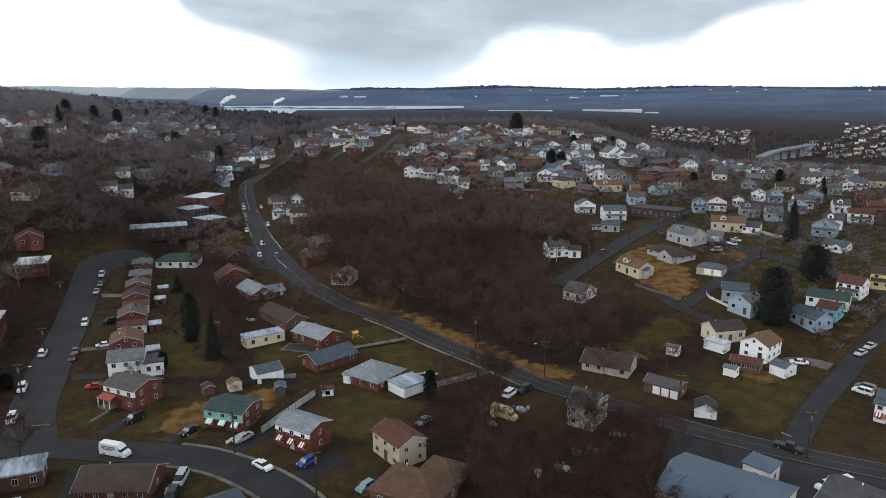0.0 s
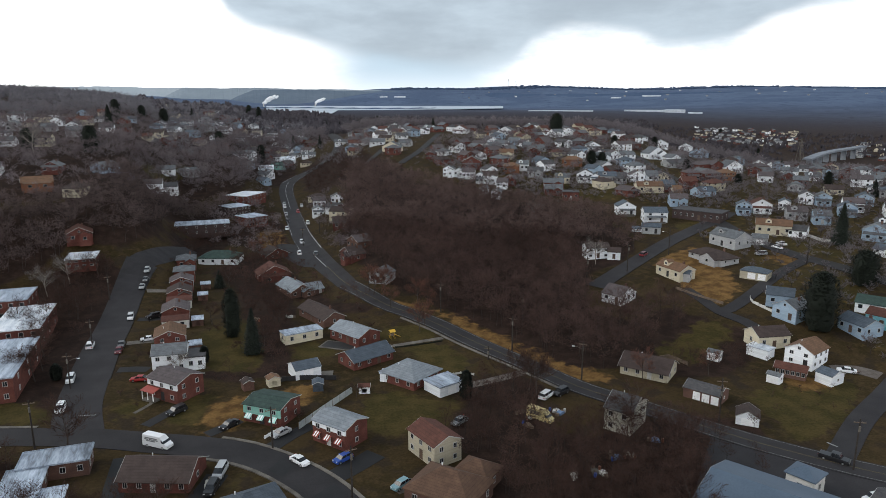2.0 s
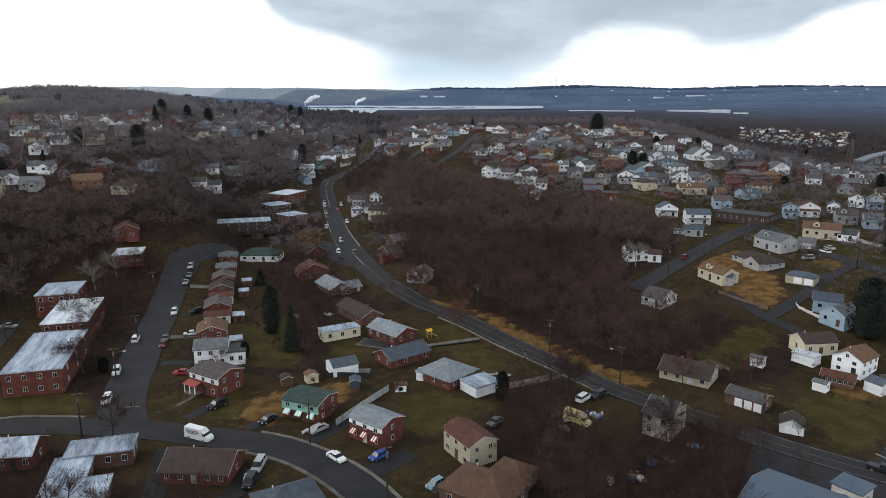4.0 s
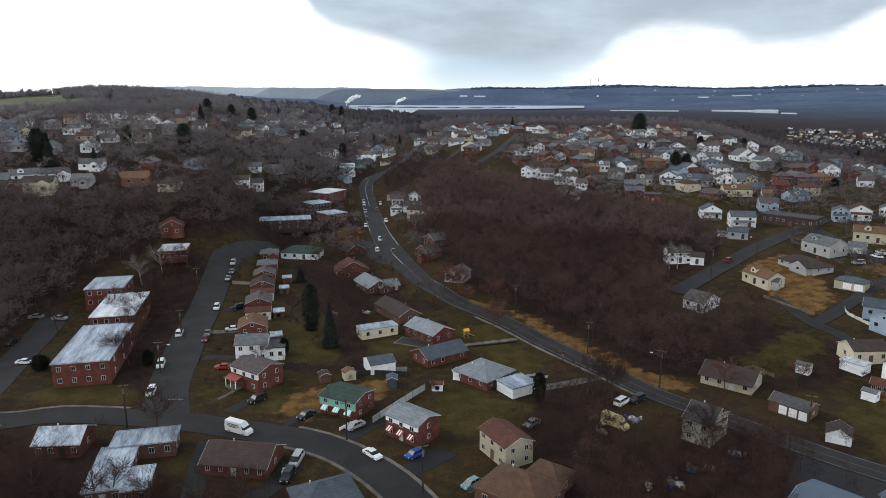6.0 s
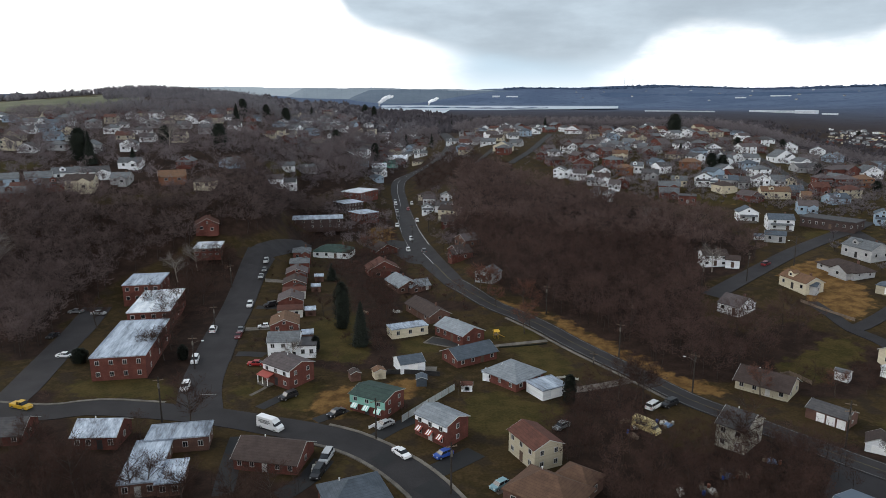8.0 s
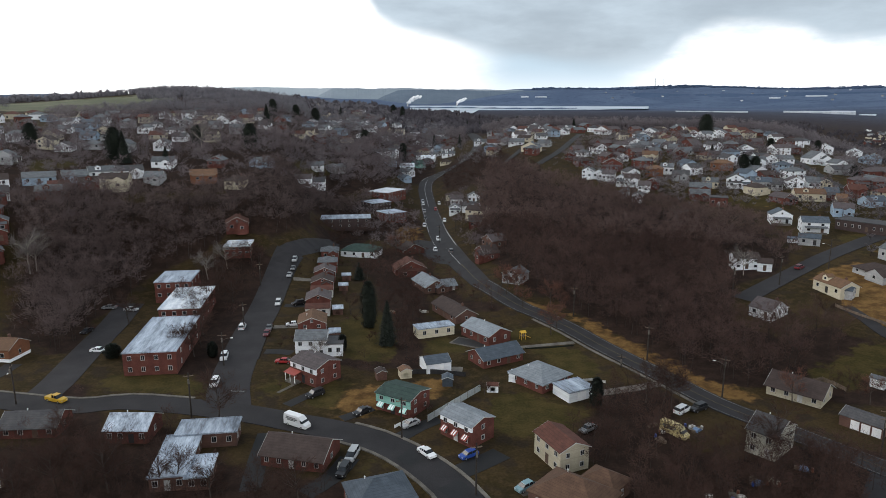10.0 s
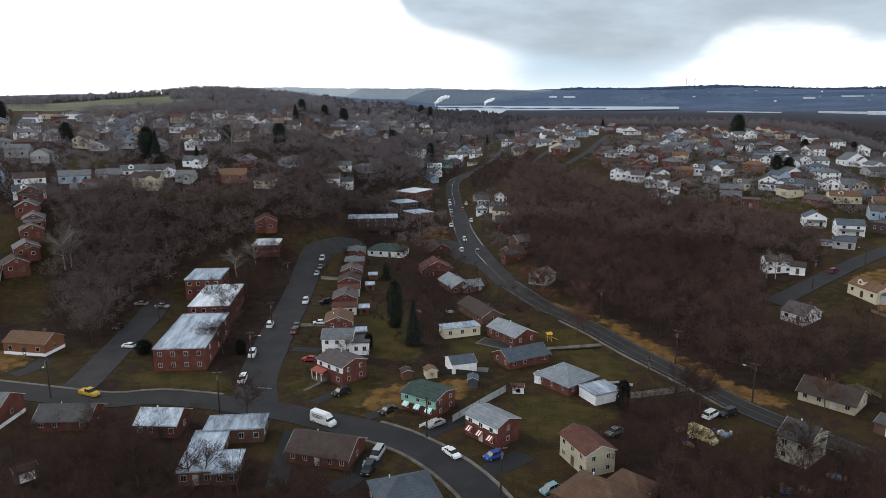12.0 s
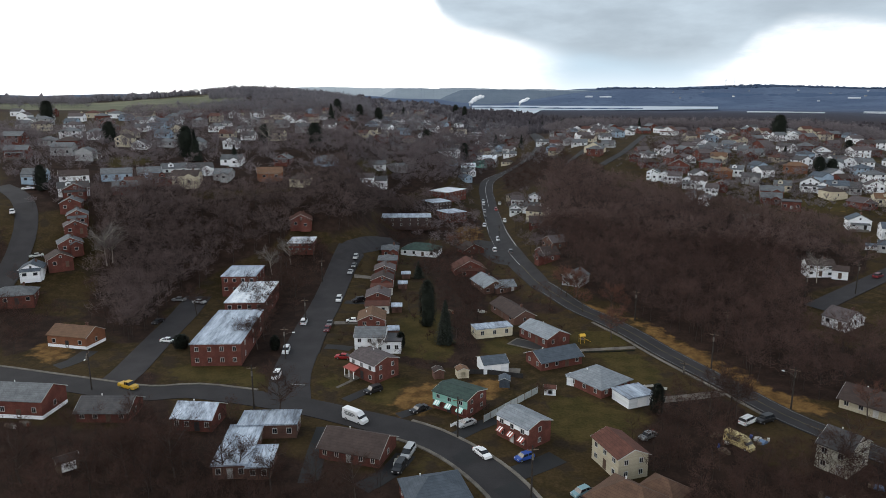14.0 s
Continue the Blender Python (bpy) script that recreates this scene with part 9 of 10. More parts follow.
wood("bare woods along the hilltop", WOODS[-1], 8.5, (6, 10), templates=THIN_TREES, seed=8, material="twig_hazed_pale")
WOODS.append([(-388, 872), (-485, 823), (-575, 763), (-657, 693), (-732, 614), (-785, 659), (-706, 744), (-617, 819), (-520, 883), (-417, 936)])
wood("bare woods along the hilltop", WOODS[-1], 8.5, (4, 9), templates=THIN_TREES, seed=83, material="twig_hazed_pale")
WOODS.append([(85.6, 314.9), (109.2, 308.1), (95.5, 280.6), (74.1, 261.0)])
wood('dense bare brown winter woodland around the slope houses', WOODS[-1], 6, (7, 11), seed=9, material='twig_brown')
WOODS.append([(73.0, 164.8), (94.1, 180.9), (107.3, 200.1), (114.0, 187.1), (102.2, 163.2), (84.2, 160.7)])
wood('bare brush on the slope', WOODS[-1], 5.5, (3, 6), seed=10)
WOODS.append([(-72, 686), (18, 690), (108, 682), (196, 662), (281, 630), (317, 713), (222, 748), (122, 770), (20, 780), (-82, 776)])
wood("bare brown woodland behind the village", WOODS[-1], 7, (9, 14), seed=11, material="twig_hazed", templates=THIN_TREES)
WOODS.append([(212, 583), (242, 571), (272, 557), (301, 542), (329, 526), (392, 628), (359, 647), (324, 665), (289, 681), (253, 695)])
wood("bare brown woodland beyond the village", WOODS[-1], 9, (8, 12), seed=12, material="twig_hazed", templates=THIN_TREES)
WOODS.append([(-51.4, 285.0), (-46.5, 320.0), (-27.1, 260.8), (-21.0, 218.4), (-24.7, 186.8), (-32.2, 217.3)])
wood('bare trees in the back gardens', WOODS[-1], 6.5, (5, 9), seed=13)
WOODS.append([(-61.2, 177.6), (-67.1, 217.0), (-75.0, 250.2), (-58.0, 177.6)])
wood('bare hedges along the side street', WOODS[-1], 5, (2, 4), seed=14)
WOODS.append([(-37.8, 171.1), (-19.0, 178.6), (-18.6, 174.6), (-37.1, 167.3)])
wood('brown bare hedge between the gardens', WOODS[-1], 2.2, (1.5, 2.5), seed=15)
WOODS.append([(-70.9, 155.3), (-73.7, 177.3), (-94.0, 268.8), (-102.4, 266.7), (-96.0, 215.8), (-82.9, 173.0)])
wood('bare street trees on the verge', WOODS[-1], 12, (6, 9), seed=17)
WOODS.append([(-212.3, 231.1), (-184.8, 182.3), (-145.8, 157.6), (-154.9, 192.8), (-129.2, 178.7), (-164.4, 215.3), (-149.8, 194.3), (-166.3, 189.2)])
wood('bare trees on the bank', WOODS[-1], 6.5, (6, 10), seed=18)
MOWN.append([(-361, 680), (-385, 667), (-408, 653), (-431, 638), (-453, 623), (-558, 769), (-531, 788), (-503, 806), (-475, 823), (-446, 839)])
WOODS.append([(-106.5, 145.2), (-83.7, 110.9), (-75.4, 98.4), (-36.3, 99.3), (-44.4, 117.9), (-46.3, 114.0), (-49.8, 112.0), (-64.3, 111.7), (-79.3, 123.3), (-90.9, 125.2)])
wood('bare brushwood behind the near houses', WOODS[-1], 5.5, (4, 8), seed=51)
WOODS.append([(-44.9, 117.9), (-41.6, 116.0), (-30.8, 115.9), (-25.7, 111.8), (-23.2, 99.3), (-38.6, 99.2)])
wood('bare garden brushwood', WOODS[-1], 6, (3, 6), seed=52)
WOODS.append([(17.1, 137.3), (26.6, 151.4), (31.1, 140.2), (25.2, 115.7), (19.7, 121.4)])
wood('bare scrub beside the tan house', WOODS[-1], 5, (4, 8), seed=53)
WOODS.append([(26.7, 161.0), (36.7, 169.0), (45.7, 158.1), (41.2, 145.9), (35.7, 144.4), (26.6, 151.4)])
wood('bare scrub beside the main road', WOODS[-1], 5.5, (5, 8), seed=54)
WOODS.append([(-61.0, 284.6), (-51.8, 318.9), (-39.5, 287.2), (-24.2, 231.0), (-23.6, 178.2), (-26.7, 177.8), (-46.7, 258.0)])
wood('bare garden trees', WOODS[-1], 6, (4, 8), seed=55)
WOODS.append([(-45.2, 194.7), (-20.3, 191.8), (-18.6, 175.4), (-40.1, 171.0)])
wood('brown brush at the end of the gardens', WOODS[-1], 5, (2.5, 5), seed=56)
WOODS.append([(-41.9, 286.7), (-44.6, 347.9), (-29.9, 288.3), (-10.4, 234.3), (5.4, 223.4), (3.4, 216.5), (-14.0, 226.5), (-27.1, 260.8)])
wood('bare trees beside the main road', WOODS[-1], 5.5, (5, 9), seed=57)
WOODS.append([(76.1, 185.1), (104.5, 194.4), (111.8, 180.0), (99.4, 160.0), (81.8, 159.2), (72.3, 175.3)])
wood('bare brush on the slope below the village', WOODS[-1], 6, (3, 6), seed=58)
WOODS.append([(109.4, 192.7), (119.6, 177.6), (102.2, 163.2), (102.1, 178.8)])
wood('brown brush round the hillside houses', WOODS[-1], 6, (2, 5), seed=59)
WOODS.append([(97.9, 145.3), (114.2, 153.1), (120.1, 141.3), (99.9, 126.4), (91.6, 130.8)])
wood('low brown brush on the bank', WOODS[-1], 7, (1.2, 2.6), seed=60)
wood("bare trees scattered between the houses", [(41.5, 502.0), (88.4, 585.5), (180.6, 579.9), (216.5, 519.3), (273.0, 506.6), (180.4, 301.3), (161.4, 334.6), (130.7, 364.7), (97.9, 352.6), (59.9, 389.9), (38.8, 443.5)], 10, (5, 10), seed=200, name="garden_trees", templates=THIN_TREES, material="twig_hazed")
wood("bare trees scattered between the houses", [(316.4, 568.3), (395.5, 577.6), (477.1, 512.3), (342.5, 335.9), (178.7, 168.4), (145.7, 165.1), (160.0, 204.9), (191.1, 274.5), (195.3, 348.1)], 10.5, (5, 9), seed=201, name="garden_trees", templates=THIN_TREES, material="twig_hazed")
wood("bare trees scattered between the houses", [(-371.4, 557.2), (-248.3, 593.8), (-119.4, 689.7), (-86.4, 492.6), (-108.2, 315.1), (-185.3, 270.6)], 14, (6, 11), seed=202, name="garden_trees", templates=THIN_TREES, material="twig_hazed")
wood("bare trees scattered between the houses", [(-356.8, 398.7), (-294.6, 425.1), (-178.1, 315.9), (-159.3, 280.6), (-193.1, 258.5), (-205.3, 240.6), (-235.0, 258.4)], 9, (5, 10), seed=203, name="garden_trees", templates=THIN_TREES, material="twig_hazed")
wood("bare trees scattered between the houses", [(-119.4, 689.7), (48.8, 698.3), (36.4, 460.1), (-5.0, 473.3), (-60.9, 658.1), (-68.6, 479.9), (-79.4, 450.7)], 11, (7, 12), seed=204, name="garden_trees", templates=THIN_TREES, material="twig_hazed")
wood("bare trees scattered between the houses", [(-43.8, 491.2), (-7.9, 416.8), (-3.5, 333.0), (3.9, 258.1), (-7.4, 273.8), (-19.8, 325.7)], 8, (6, 10), seed=205, name="garden_trees", templates=WOOD_TREES, material="twig_dun")
wood("bare trees scattered between the houses", [(-83.1, 393.5), (-55.8, 508.4), (-35.9, 348.8), (-44.9, 308.1), (-70.3, 330.0)], 8, (6, 10), seed=206, name="garden_trees", templates=WOOD_TREES, material="twig_dun")

for bx, by, bh, bs in ((8.0, 232.3, 9.5, 1), (3.3, 238.9, 8.0, 3), (19.3, 223.0, 9.0, 5), (22.4, 219.4, 7.5, 2)):
    tree(bx, by, bh, label="russet leafless tree beside the main road", seed=bs, material="twig_red")
for bx, by, bh, bs in ((57.0, 91.0, 9.0, 1), (61.5, 88.0, 8.5, 3), (54.0, 97.5, 9.5, 4), (66.0, 86.5, 8.0, 5)):
    tree(bx, by, bh, label="bare tree beside the blue-roofed building", seed=bs)

# ---- fences, hedges and garden things ----
fence([(-14.3, 142.3), (-8.8, 151.1), (-2.7, 160.3)], 'grey board fence running between the gardens')
fence([(-22.5, 168.8), (-16.6, 170.0), (-6.8, 168.7)], 'low dark board fence behind the sheds', material='trim_dark', high=1.3)
fence([(109.3, 219.7), (112.5, 211.4), (117.6, 202.6)], 'low weathered fence along the lane', material='wood', high=0.9)
fence([(79.5, 169.9), (85.1, 172.7), (88.1, 166.5)], 'low timber retaining fence behind the cream house', material='wood', high=1.0)
fence([(29.1, 167.3), (25.7, 168.7), (21.8, 167.2)], 'low wall along the garden', material='block', high=0.6)
fence([(187.8, 265.4), (189.0, 255.5), (194.9, 249.1)], 'low white wall beside the village street', material='block', high=1.2)
fence([(128.0, 204.6), (126.9, 201.0), (128.9, 192.5)], 'low wall beside the blue house', material='block', high=0.8)
fence([(-21.2, 138.6), (-19.6, 140.9), (-18.5, 142.1)], 'row of small white posts in the front garden', material='trim', high=0.7)
fence([(9.7, 189.8), (15.5, 190.8), (24.0, 193.0)], 'clipped dark hedge line along the path', material='needle', high=0.4)
playset(9.1, 197.1)
pool_cover(-6.6, 193.7, -25)
junk(36.1, 137.7, 0)
junk(37.9, 141.7, 1)
junk(44.5, 143.7, 2)
junk(44.5, 117.1, 3)
junk(40.1, 116.4, 4)
junk(45.2, 142.7, 5)
junk(45.9, 116.5, 6)
junk(54.0, 122.6, 7)
junk(50.1, 122.5, 8)
junk(61.6, 127.7, 9)
junk(36.4, 144.4, 10)
junk(-115.4, 124.6, 11)
junk(-117.7, 123.1, 12)
junk(-29.4, 121.8, 13)
junk(125.6, 292.4, 14)
junk(-23.3, 222.6, 15)
junk(-33.6, 220.2, 16)
junk(50.9, 121.7, 17)
WOODS.append([(-108.9, 259.6), (-94.0, 268.8), (-86.6, 259.1), (-81.3, 216.9), (-88.7, 216.4), (-97.8, 215.7), (-110.0, 221.7), (-120.0, 239.5), (-111.5, 249.3)])
wood('bare trees round the apartment blocks', WOODS[-1], 7, (5, 9), seed=61)
WOODS.append([(-87.6, 323.5), (-71.5, 383.6), (-61.5, 344.2), (-67.7, 317.4), (-80.3, 304.3)])
wood('bare trees before the apartment blocks', WOODS[-1], 4.5, (5, 8), seed=62)
WOODS.append([(-72.5, 389.4), (-45.1, 407.4), (-34.5, 334.9), (-46.5, 320.0), (-61.5, 344.2)])
wood('bare trees before the apartment blocks', WOODS[-1], 6, (4, 7), seed=63)
WOODS.append([(-98.5, 202.5), (-93.9, 210.8), (-81.5, 177.1), (-80.7, 158.4), (-90.1, 176.9)])
wood('bare trees along the apartment lawn', WOODS[-1], 6.5, (5, 8), seed=64)
WOODS.append([(-103.7, 141.0), (-89.6, 141.4), (-81.8, 127.7), (-90.3, 120.9)])
wood('bare trees between the near houses', WOODS[-1], 5.5, (4, 7), seed=65)
WOODS.append([(-75.5, 135.1), (-67.5, 135.3), (-62.8, 117.4), (-66.2, 113.5)])
wood('bare trees between the near houses', WOODS[-1], 5, (4, 7), seed=66)
WOODS.append([(-45, 518), (-69, 515), (-93, 512), (-116, 507), (-139, 501), (-203, 732), (-169, 741), (-135, 748), (-101, 753), (-66, 757)])
wood("bare grey-brown trees on the ridge", WOODS[-1], 9, (6, 11), seed=300, material="twig_hazed_pale", templates=THIN_TREES)
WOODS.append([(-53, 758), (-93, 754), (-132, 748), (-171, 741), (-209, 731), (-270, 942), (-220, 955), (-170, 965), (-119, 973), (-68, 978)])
wood("bare grey-brown trees on the ridge", WOODS[-1], 9.5, (6, 11), seed=301, material="twig_hazed_pale", templates=THIN_TREES)
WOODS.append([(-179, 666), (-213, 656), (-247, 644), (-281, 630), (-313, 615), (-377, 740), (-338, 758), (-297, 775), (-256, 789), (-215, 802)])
wood("bare grey-brown trees on the ridge", WOODS[-1], 9, (6, 11), seed=302, material="twig_hazed_pale", templates=THIN_TREES)
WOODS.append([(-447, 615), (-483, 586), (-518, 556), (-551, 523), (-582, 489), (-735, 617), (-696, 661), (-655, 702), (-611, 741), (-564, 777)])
wood("bare grey-brown trees on the ridge", WOODS[-1], 11, (6, 11), seed=303, material="twig_hazed_pale", templates=THIN_TREES)
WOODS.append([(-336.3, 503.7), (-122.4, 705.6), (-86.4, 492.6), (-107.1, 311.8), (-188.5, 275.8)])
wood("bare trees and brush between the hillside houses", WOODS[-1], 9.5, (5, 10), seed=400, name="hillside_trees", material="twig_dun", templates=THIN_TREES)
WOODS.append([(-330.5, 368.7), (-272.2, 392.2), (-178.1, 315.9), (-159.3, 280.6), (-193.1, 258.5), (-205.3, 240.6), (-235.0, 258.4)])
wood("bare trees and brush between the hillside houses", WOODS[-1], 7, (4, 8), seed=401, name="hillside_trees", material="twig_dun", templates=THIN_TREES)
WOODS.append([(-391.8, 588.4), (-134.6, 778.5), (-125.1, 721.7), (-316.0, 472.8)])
wood("bare trees and brush between the hillside houses", WOODS[-1], 8.5, (6, 11), seed=402, name="hillside_trees", material="twig_hazed", templates=THIN_TREES)
YARDS.append([(39.9, 480.7), (82.1, 542.9), (167.1, 535.6), (204.5, 489.8), (245.5, 454.6), (170.7, 284.0), (156.9, 324.8), (125.5, 349.1), (95.4, 342.6), (59.9, 389.9)])
wood("brown bare shrubs in the gardens", [(39.9, 480.7), (82.1, 542.9), (167.1, 535.6), (204.5, 489.8), (245.5, 454.6), (170.7, 284.0), (156.9, 324.8), (125.5, 349.1), (95.4, 342.6), (59.9, 389.9)], 5.2, (2, 5), seed=500, name="shrubs", templates=SHRUBS, material="twig_hazed")
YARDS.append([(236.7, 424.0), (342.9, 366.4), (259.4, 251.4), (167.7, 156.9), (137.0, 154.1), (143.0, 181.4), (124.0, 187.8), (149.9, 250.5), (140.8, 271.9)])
wood("brown bare shrubs in the gardens", [(236.7, 424.0), (342.9, 366.4), (259.4, 251.4), (167.7, 156.9), (137.0, 154.1), (143.0, 181.4), (124.0, 187.8), (149.9, 250.5), (140.8, 271.9)], 5.4, (1.5, 4), seed=501, name="shrubs", templates=SHRUBS, material="twig_hazed")
wood("brown bare shrubs in the gardens", [(-65.6, 283.5), (-30.5, 322.0), (8.9, 213.8), (-1.9, 196.3), (-22.9, 218.4), (-26.7, 177.8), (-40.5, 173.0)], 5.5, (1, 2.6), seed=502, name="shrubs", templates=SHRUBS)
wood("brown bare shrubs in the gardens", [(118.4, 181.7), (137.1, 168.1), (129.8, 149.4), (112.4, 139.3), (97.9, 145.3), (102.2, 163.2)], 6, (0.8, 2), seed=503, name="shrubs", templates=SHRUBS)
wood("brown bare shrubs in the gardens", [(-58.1, 159.0), (-65.0, 200.5), (-77.9, 259.4), (-77.3, 292.5), (-67.7, 317.4), (-41.4, 176.9), (-52.3, 149.5)], 6, (0.8, 2), seed=504, name="shrubs", templates=SHRUBS)
wood("bare trees scattered between the houses", [(-21.1, 585.7), (-20.0, 699.7), (-11.9, 699.9), (59.6, 697.5), (65.1, 553.5), (47.5, 440.6), (27.7, 427.1), (11.4, 462.8), (-8.1, 519.9)], 7, (2, 4.5), seed=700, name="garden_trees", templates=THIN_TREES, material="twig_hazed")
wood("bare trees scattered between the houses", [(-77.9, 451.9), (-82.7, 579.3), (-83.0, 680.0), (-56.7, 697.7), (-36.3, 699.1), (-40.4, 642.6), (-55.2, 546.0), (-61.0, 468.7)], 6.5, (2.5, 5), seed=701, name="garden_trees", templates=THIN_TREES, material="twig_hazed")
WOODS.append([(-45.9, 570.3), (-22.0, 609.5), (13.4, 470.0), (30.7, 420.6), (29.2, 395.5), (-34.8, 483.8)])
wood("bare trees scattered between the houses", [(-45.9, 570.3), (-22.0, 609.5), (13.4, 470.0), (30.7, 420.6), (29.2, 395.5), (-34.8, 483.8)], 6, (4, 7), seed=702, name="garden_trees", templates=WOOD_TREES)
wood("bare trees scattered between the houses", [(39.9, 480.7), (82.1, 542.9), (167.1, 535.6), (204.5, 489.8), (245.5, 454.6), (170.7, 284.0), (156.9, 324.8), (125.5, 349.1), (95.4, 342.6), (59.9, 389.9)], 11, (4, 9), seed=703, name="garden_trees", templates=WOOD_TREES, material="twig_hazed")
wood("bare trees scattered between the houses", [(236.7, 424.0), (342.9, 366.4), (259.4, 251.4), (167.7, 156.9), (137.0, 154.1), (143.0, 181.4), (154.3, 219.0), (149.9, 250.5), (149.1, 288.6)], 12, (4, 8), seed=704, name="garden_trees", templates=WOOD_TREES, material="twig_hazed")
WOODS.append([(-112.5, 154.3), (-100.0, 154.6), (-96.9, 142.6), (-103.7, 141.0)])
wood('bare brush beside the lane', WOODS[-1], 5, (2, 5), seed=801)
WOODS.append([(-94.6, 127.4), (-77.1, 127.8), (-59.5, 117.5), (-50.5, 113.9), (-40.3, 111.9), (-35.4, 96.4), (-73.6, 95.5)])
wood('dark bare brushwood behind the near houses', WOODS[-1], 6, (3, 6), seed=802)
WOODS.append([(45.0, 114.8), (68.8, 119.3), (66.7, 108.8), (54.7, 89.0), (18.9, 95.5), (27.0, 109.9)])
wood('dark bare scrub beside the yard', WOODS[-1], 5.5, (4, 8), seed=803)
WOODS.append([(66.5, 131.2), (80.7, 136.3), (88.5, 131.7), (73.7, 99.0), (51.8, 98.5)])
wood('bare scrub beside the main road', WOODS[-1], 6, (3, 6), seed=804)
WOODS.append([(-135.0, 124.0), (-108.0, 126.5), (-66.0, 124.0), (-50.0, 121.0), (-30.0, 117.0), (-18.0, 98.0), (-60.0, 82.0), (-130.0, 82.0)])
wood('low dark brushwood in the back gardens', WOODS[-1], 4.6, (2.5, 6), seed=812)
WOODS.append([(-61.7, 108.5), (-36.4, 112.6), (-28.8, 93.8), (-53.9, 89.8)])
wood('bare brush in the near gardens', WOODS[-1], 7, (2, 5), seed=805)
conifer(231.1, 517.8, 9.0, 6.0, 'oval', 'dark evergreen among the distant houses', 3)
KEEP_CLEAR.append((231.1, 517.8, 3.0))
conifer(786.1, 1428.0, 10.0, 8.0, 'oval', 'dark evergreen among the distant houses', 10)
KEEP_CLEAR.append((786.1, 1428.0, 4.0))
conifer(624.2, 1015.4, 8.0, 5.0, 'oval', 'dark evergreen among the distant houses', 17)
KEEP_CLEAR.append((624.2, 1015.4, 2.5))
conifer(206.2, 413.0, 7.0, 5.0, 'oval', 'dark evergreen among the distant houses', 24)
KEEP_CLEAR.append((206.2, 413.0, 2.5))
conifer(305.8, 466.1, 8.0, 6.0, 'cone', 'dark evergreen among the distant houses', 31)
KEEP_CLEAR.append((305.8, 466.1, 3.0))
conifer(261.8, 354.7, 9.0, 6.0, 'oval', 'dark evergreen among the distant houses', 38)
KEEP_CLEAR.append((261.8, 354.7, 3.0))
conifer(266.3, 324.4, 9.0, 6.0, 'cone', 'dark evergreen among the distant houses', 45)
KEEP_CLEAR.append((266.3, 324.4, 3.0))
conifer(217.3, 370.9, 6.0, 5.0, 'oval', 'dark evergreen among the distant houses', 52)
KEEP_CLEAR.append((217.3, 370.9, 2.5))
conifer(191.9, 501.0, 8.0, 6.0, 'oval', 'dark evergreen among the distant houses', 59)
KEEP_CLEAR.append((191.9, 501.0, 3.0))
conifer(142.4, 468.5, 7.0, 5.0, 'cone', 'dark evergreen among the distant houses', 66)
KEEP_CLEAR.append((142.4, 468.5, 2.5))
conifer(53.8, 1762.9, 13.0, 9.0, 'oval', 'dark evergreen among the distant houses', 73)
KEEP_CLEAR.append((53.8, 1762.9, 4.5))
conifer(81.1, 1752.2, 12.0, 8.0, 'oval', 'dark evergreen among the distant houses', 80)
KEEP_CLEAR.append((81.1, 1752.2, 4.0))
conifer(-42.3, 1037.8, 12.0, 6.0, 'cone', 'dark evergreen among the distant houses', 87)
KEEP_CLEAR.append((-42.3, 1037.8, 3.0))
conifer(-187.4, 646.7, 14.0, 9.0, 'oval', 'dark evergreen among the distant houses', 94)
KEEP_CLEAR.append((-187.4, 646.7, 4.5))
conifer(-201.1, 620.9, 15.0, 10.0, 'oval', 'dark evergreen among the distant houses', 101)
KEEP_CLEAR.append((-201.1, 620.9, 5.0))
conifer(-191.5, 335.7, 16.0, 11.0, 'oval', 'dark evergreen among the distant houses', 108)
KEEP_CLEAR.append((-191.5, 335.7, 5.5))
conifer(-186.6, 335.2, 15.0, 9.0, 'cone', 'dark evergreen among the distant houses', 115)
KEEP_CLEAR.append((-186.6, 335.2, 4.5))
conifer(-137.2, 380.0, 14.0, 10.0, 'oval', 'dark evergreen among the distant houses', 122)
KEEP_CLEAR.append((-137.2, 380.0, 5.0))
conifer(-249.1, 355.7, 12.0, 9.0, 'oval', 'dark evergreen among the distant houses', 129)
KEEP_CLEAR.append((-249.1, 355.7, 4.5))
conifer(-169.1, 383.9, 11.0, 8.0, 'oval', 'dark evergreen among the distant houses', 136)
KEEP_CLEAR.append((-169.1, 383.9, 4.0))
conifer(-171.0, 654.3, 16.0, 11.0, 'oval', 'dark evergreen among the distant houses', 143)
KEEP_CLEAR.append((-171.0, 654.3, 5.5))
conifer(-167.5, 747.5, 14.0, 9.0, 'cone', 'dark evergreen among the distant houses', 150)
KEEP_CLEAR.append((-167.5, 747.5, 4.5))
conifer(-145.6, 1084.3, 15.0, 9.0, 'oval', 'dark evergreen among the distant houses', 157)
KEEP_CLEAR.append((-145.6, 1084.3, 4.5))
conifer(-108.5, 572.1, 12.0, 9.0, 'oval', 'dark evergreen among the distant houses', 164)
KEEP_CLEAR.append((-108.5, 572.1, 4.5))
tree(-96.0, 215.8, 10.0, label='leafless tree with dark bare branches beside the flats', seed=1, material='twig')
tree(-88.8, 195.0, 10.0, label='leafless tree with dark bare branches beside the flats', seed=2, material='twig')
tree(-83.7, 177.1, 9.0, label='leafless tree with dark bare branches beside the flats', seed=3, material='twig')
tree(-100.2, 235.2, 10.0, label='leafless tree with dark bare branches beside the flats', seed=4, material='twig')
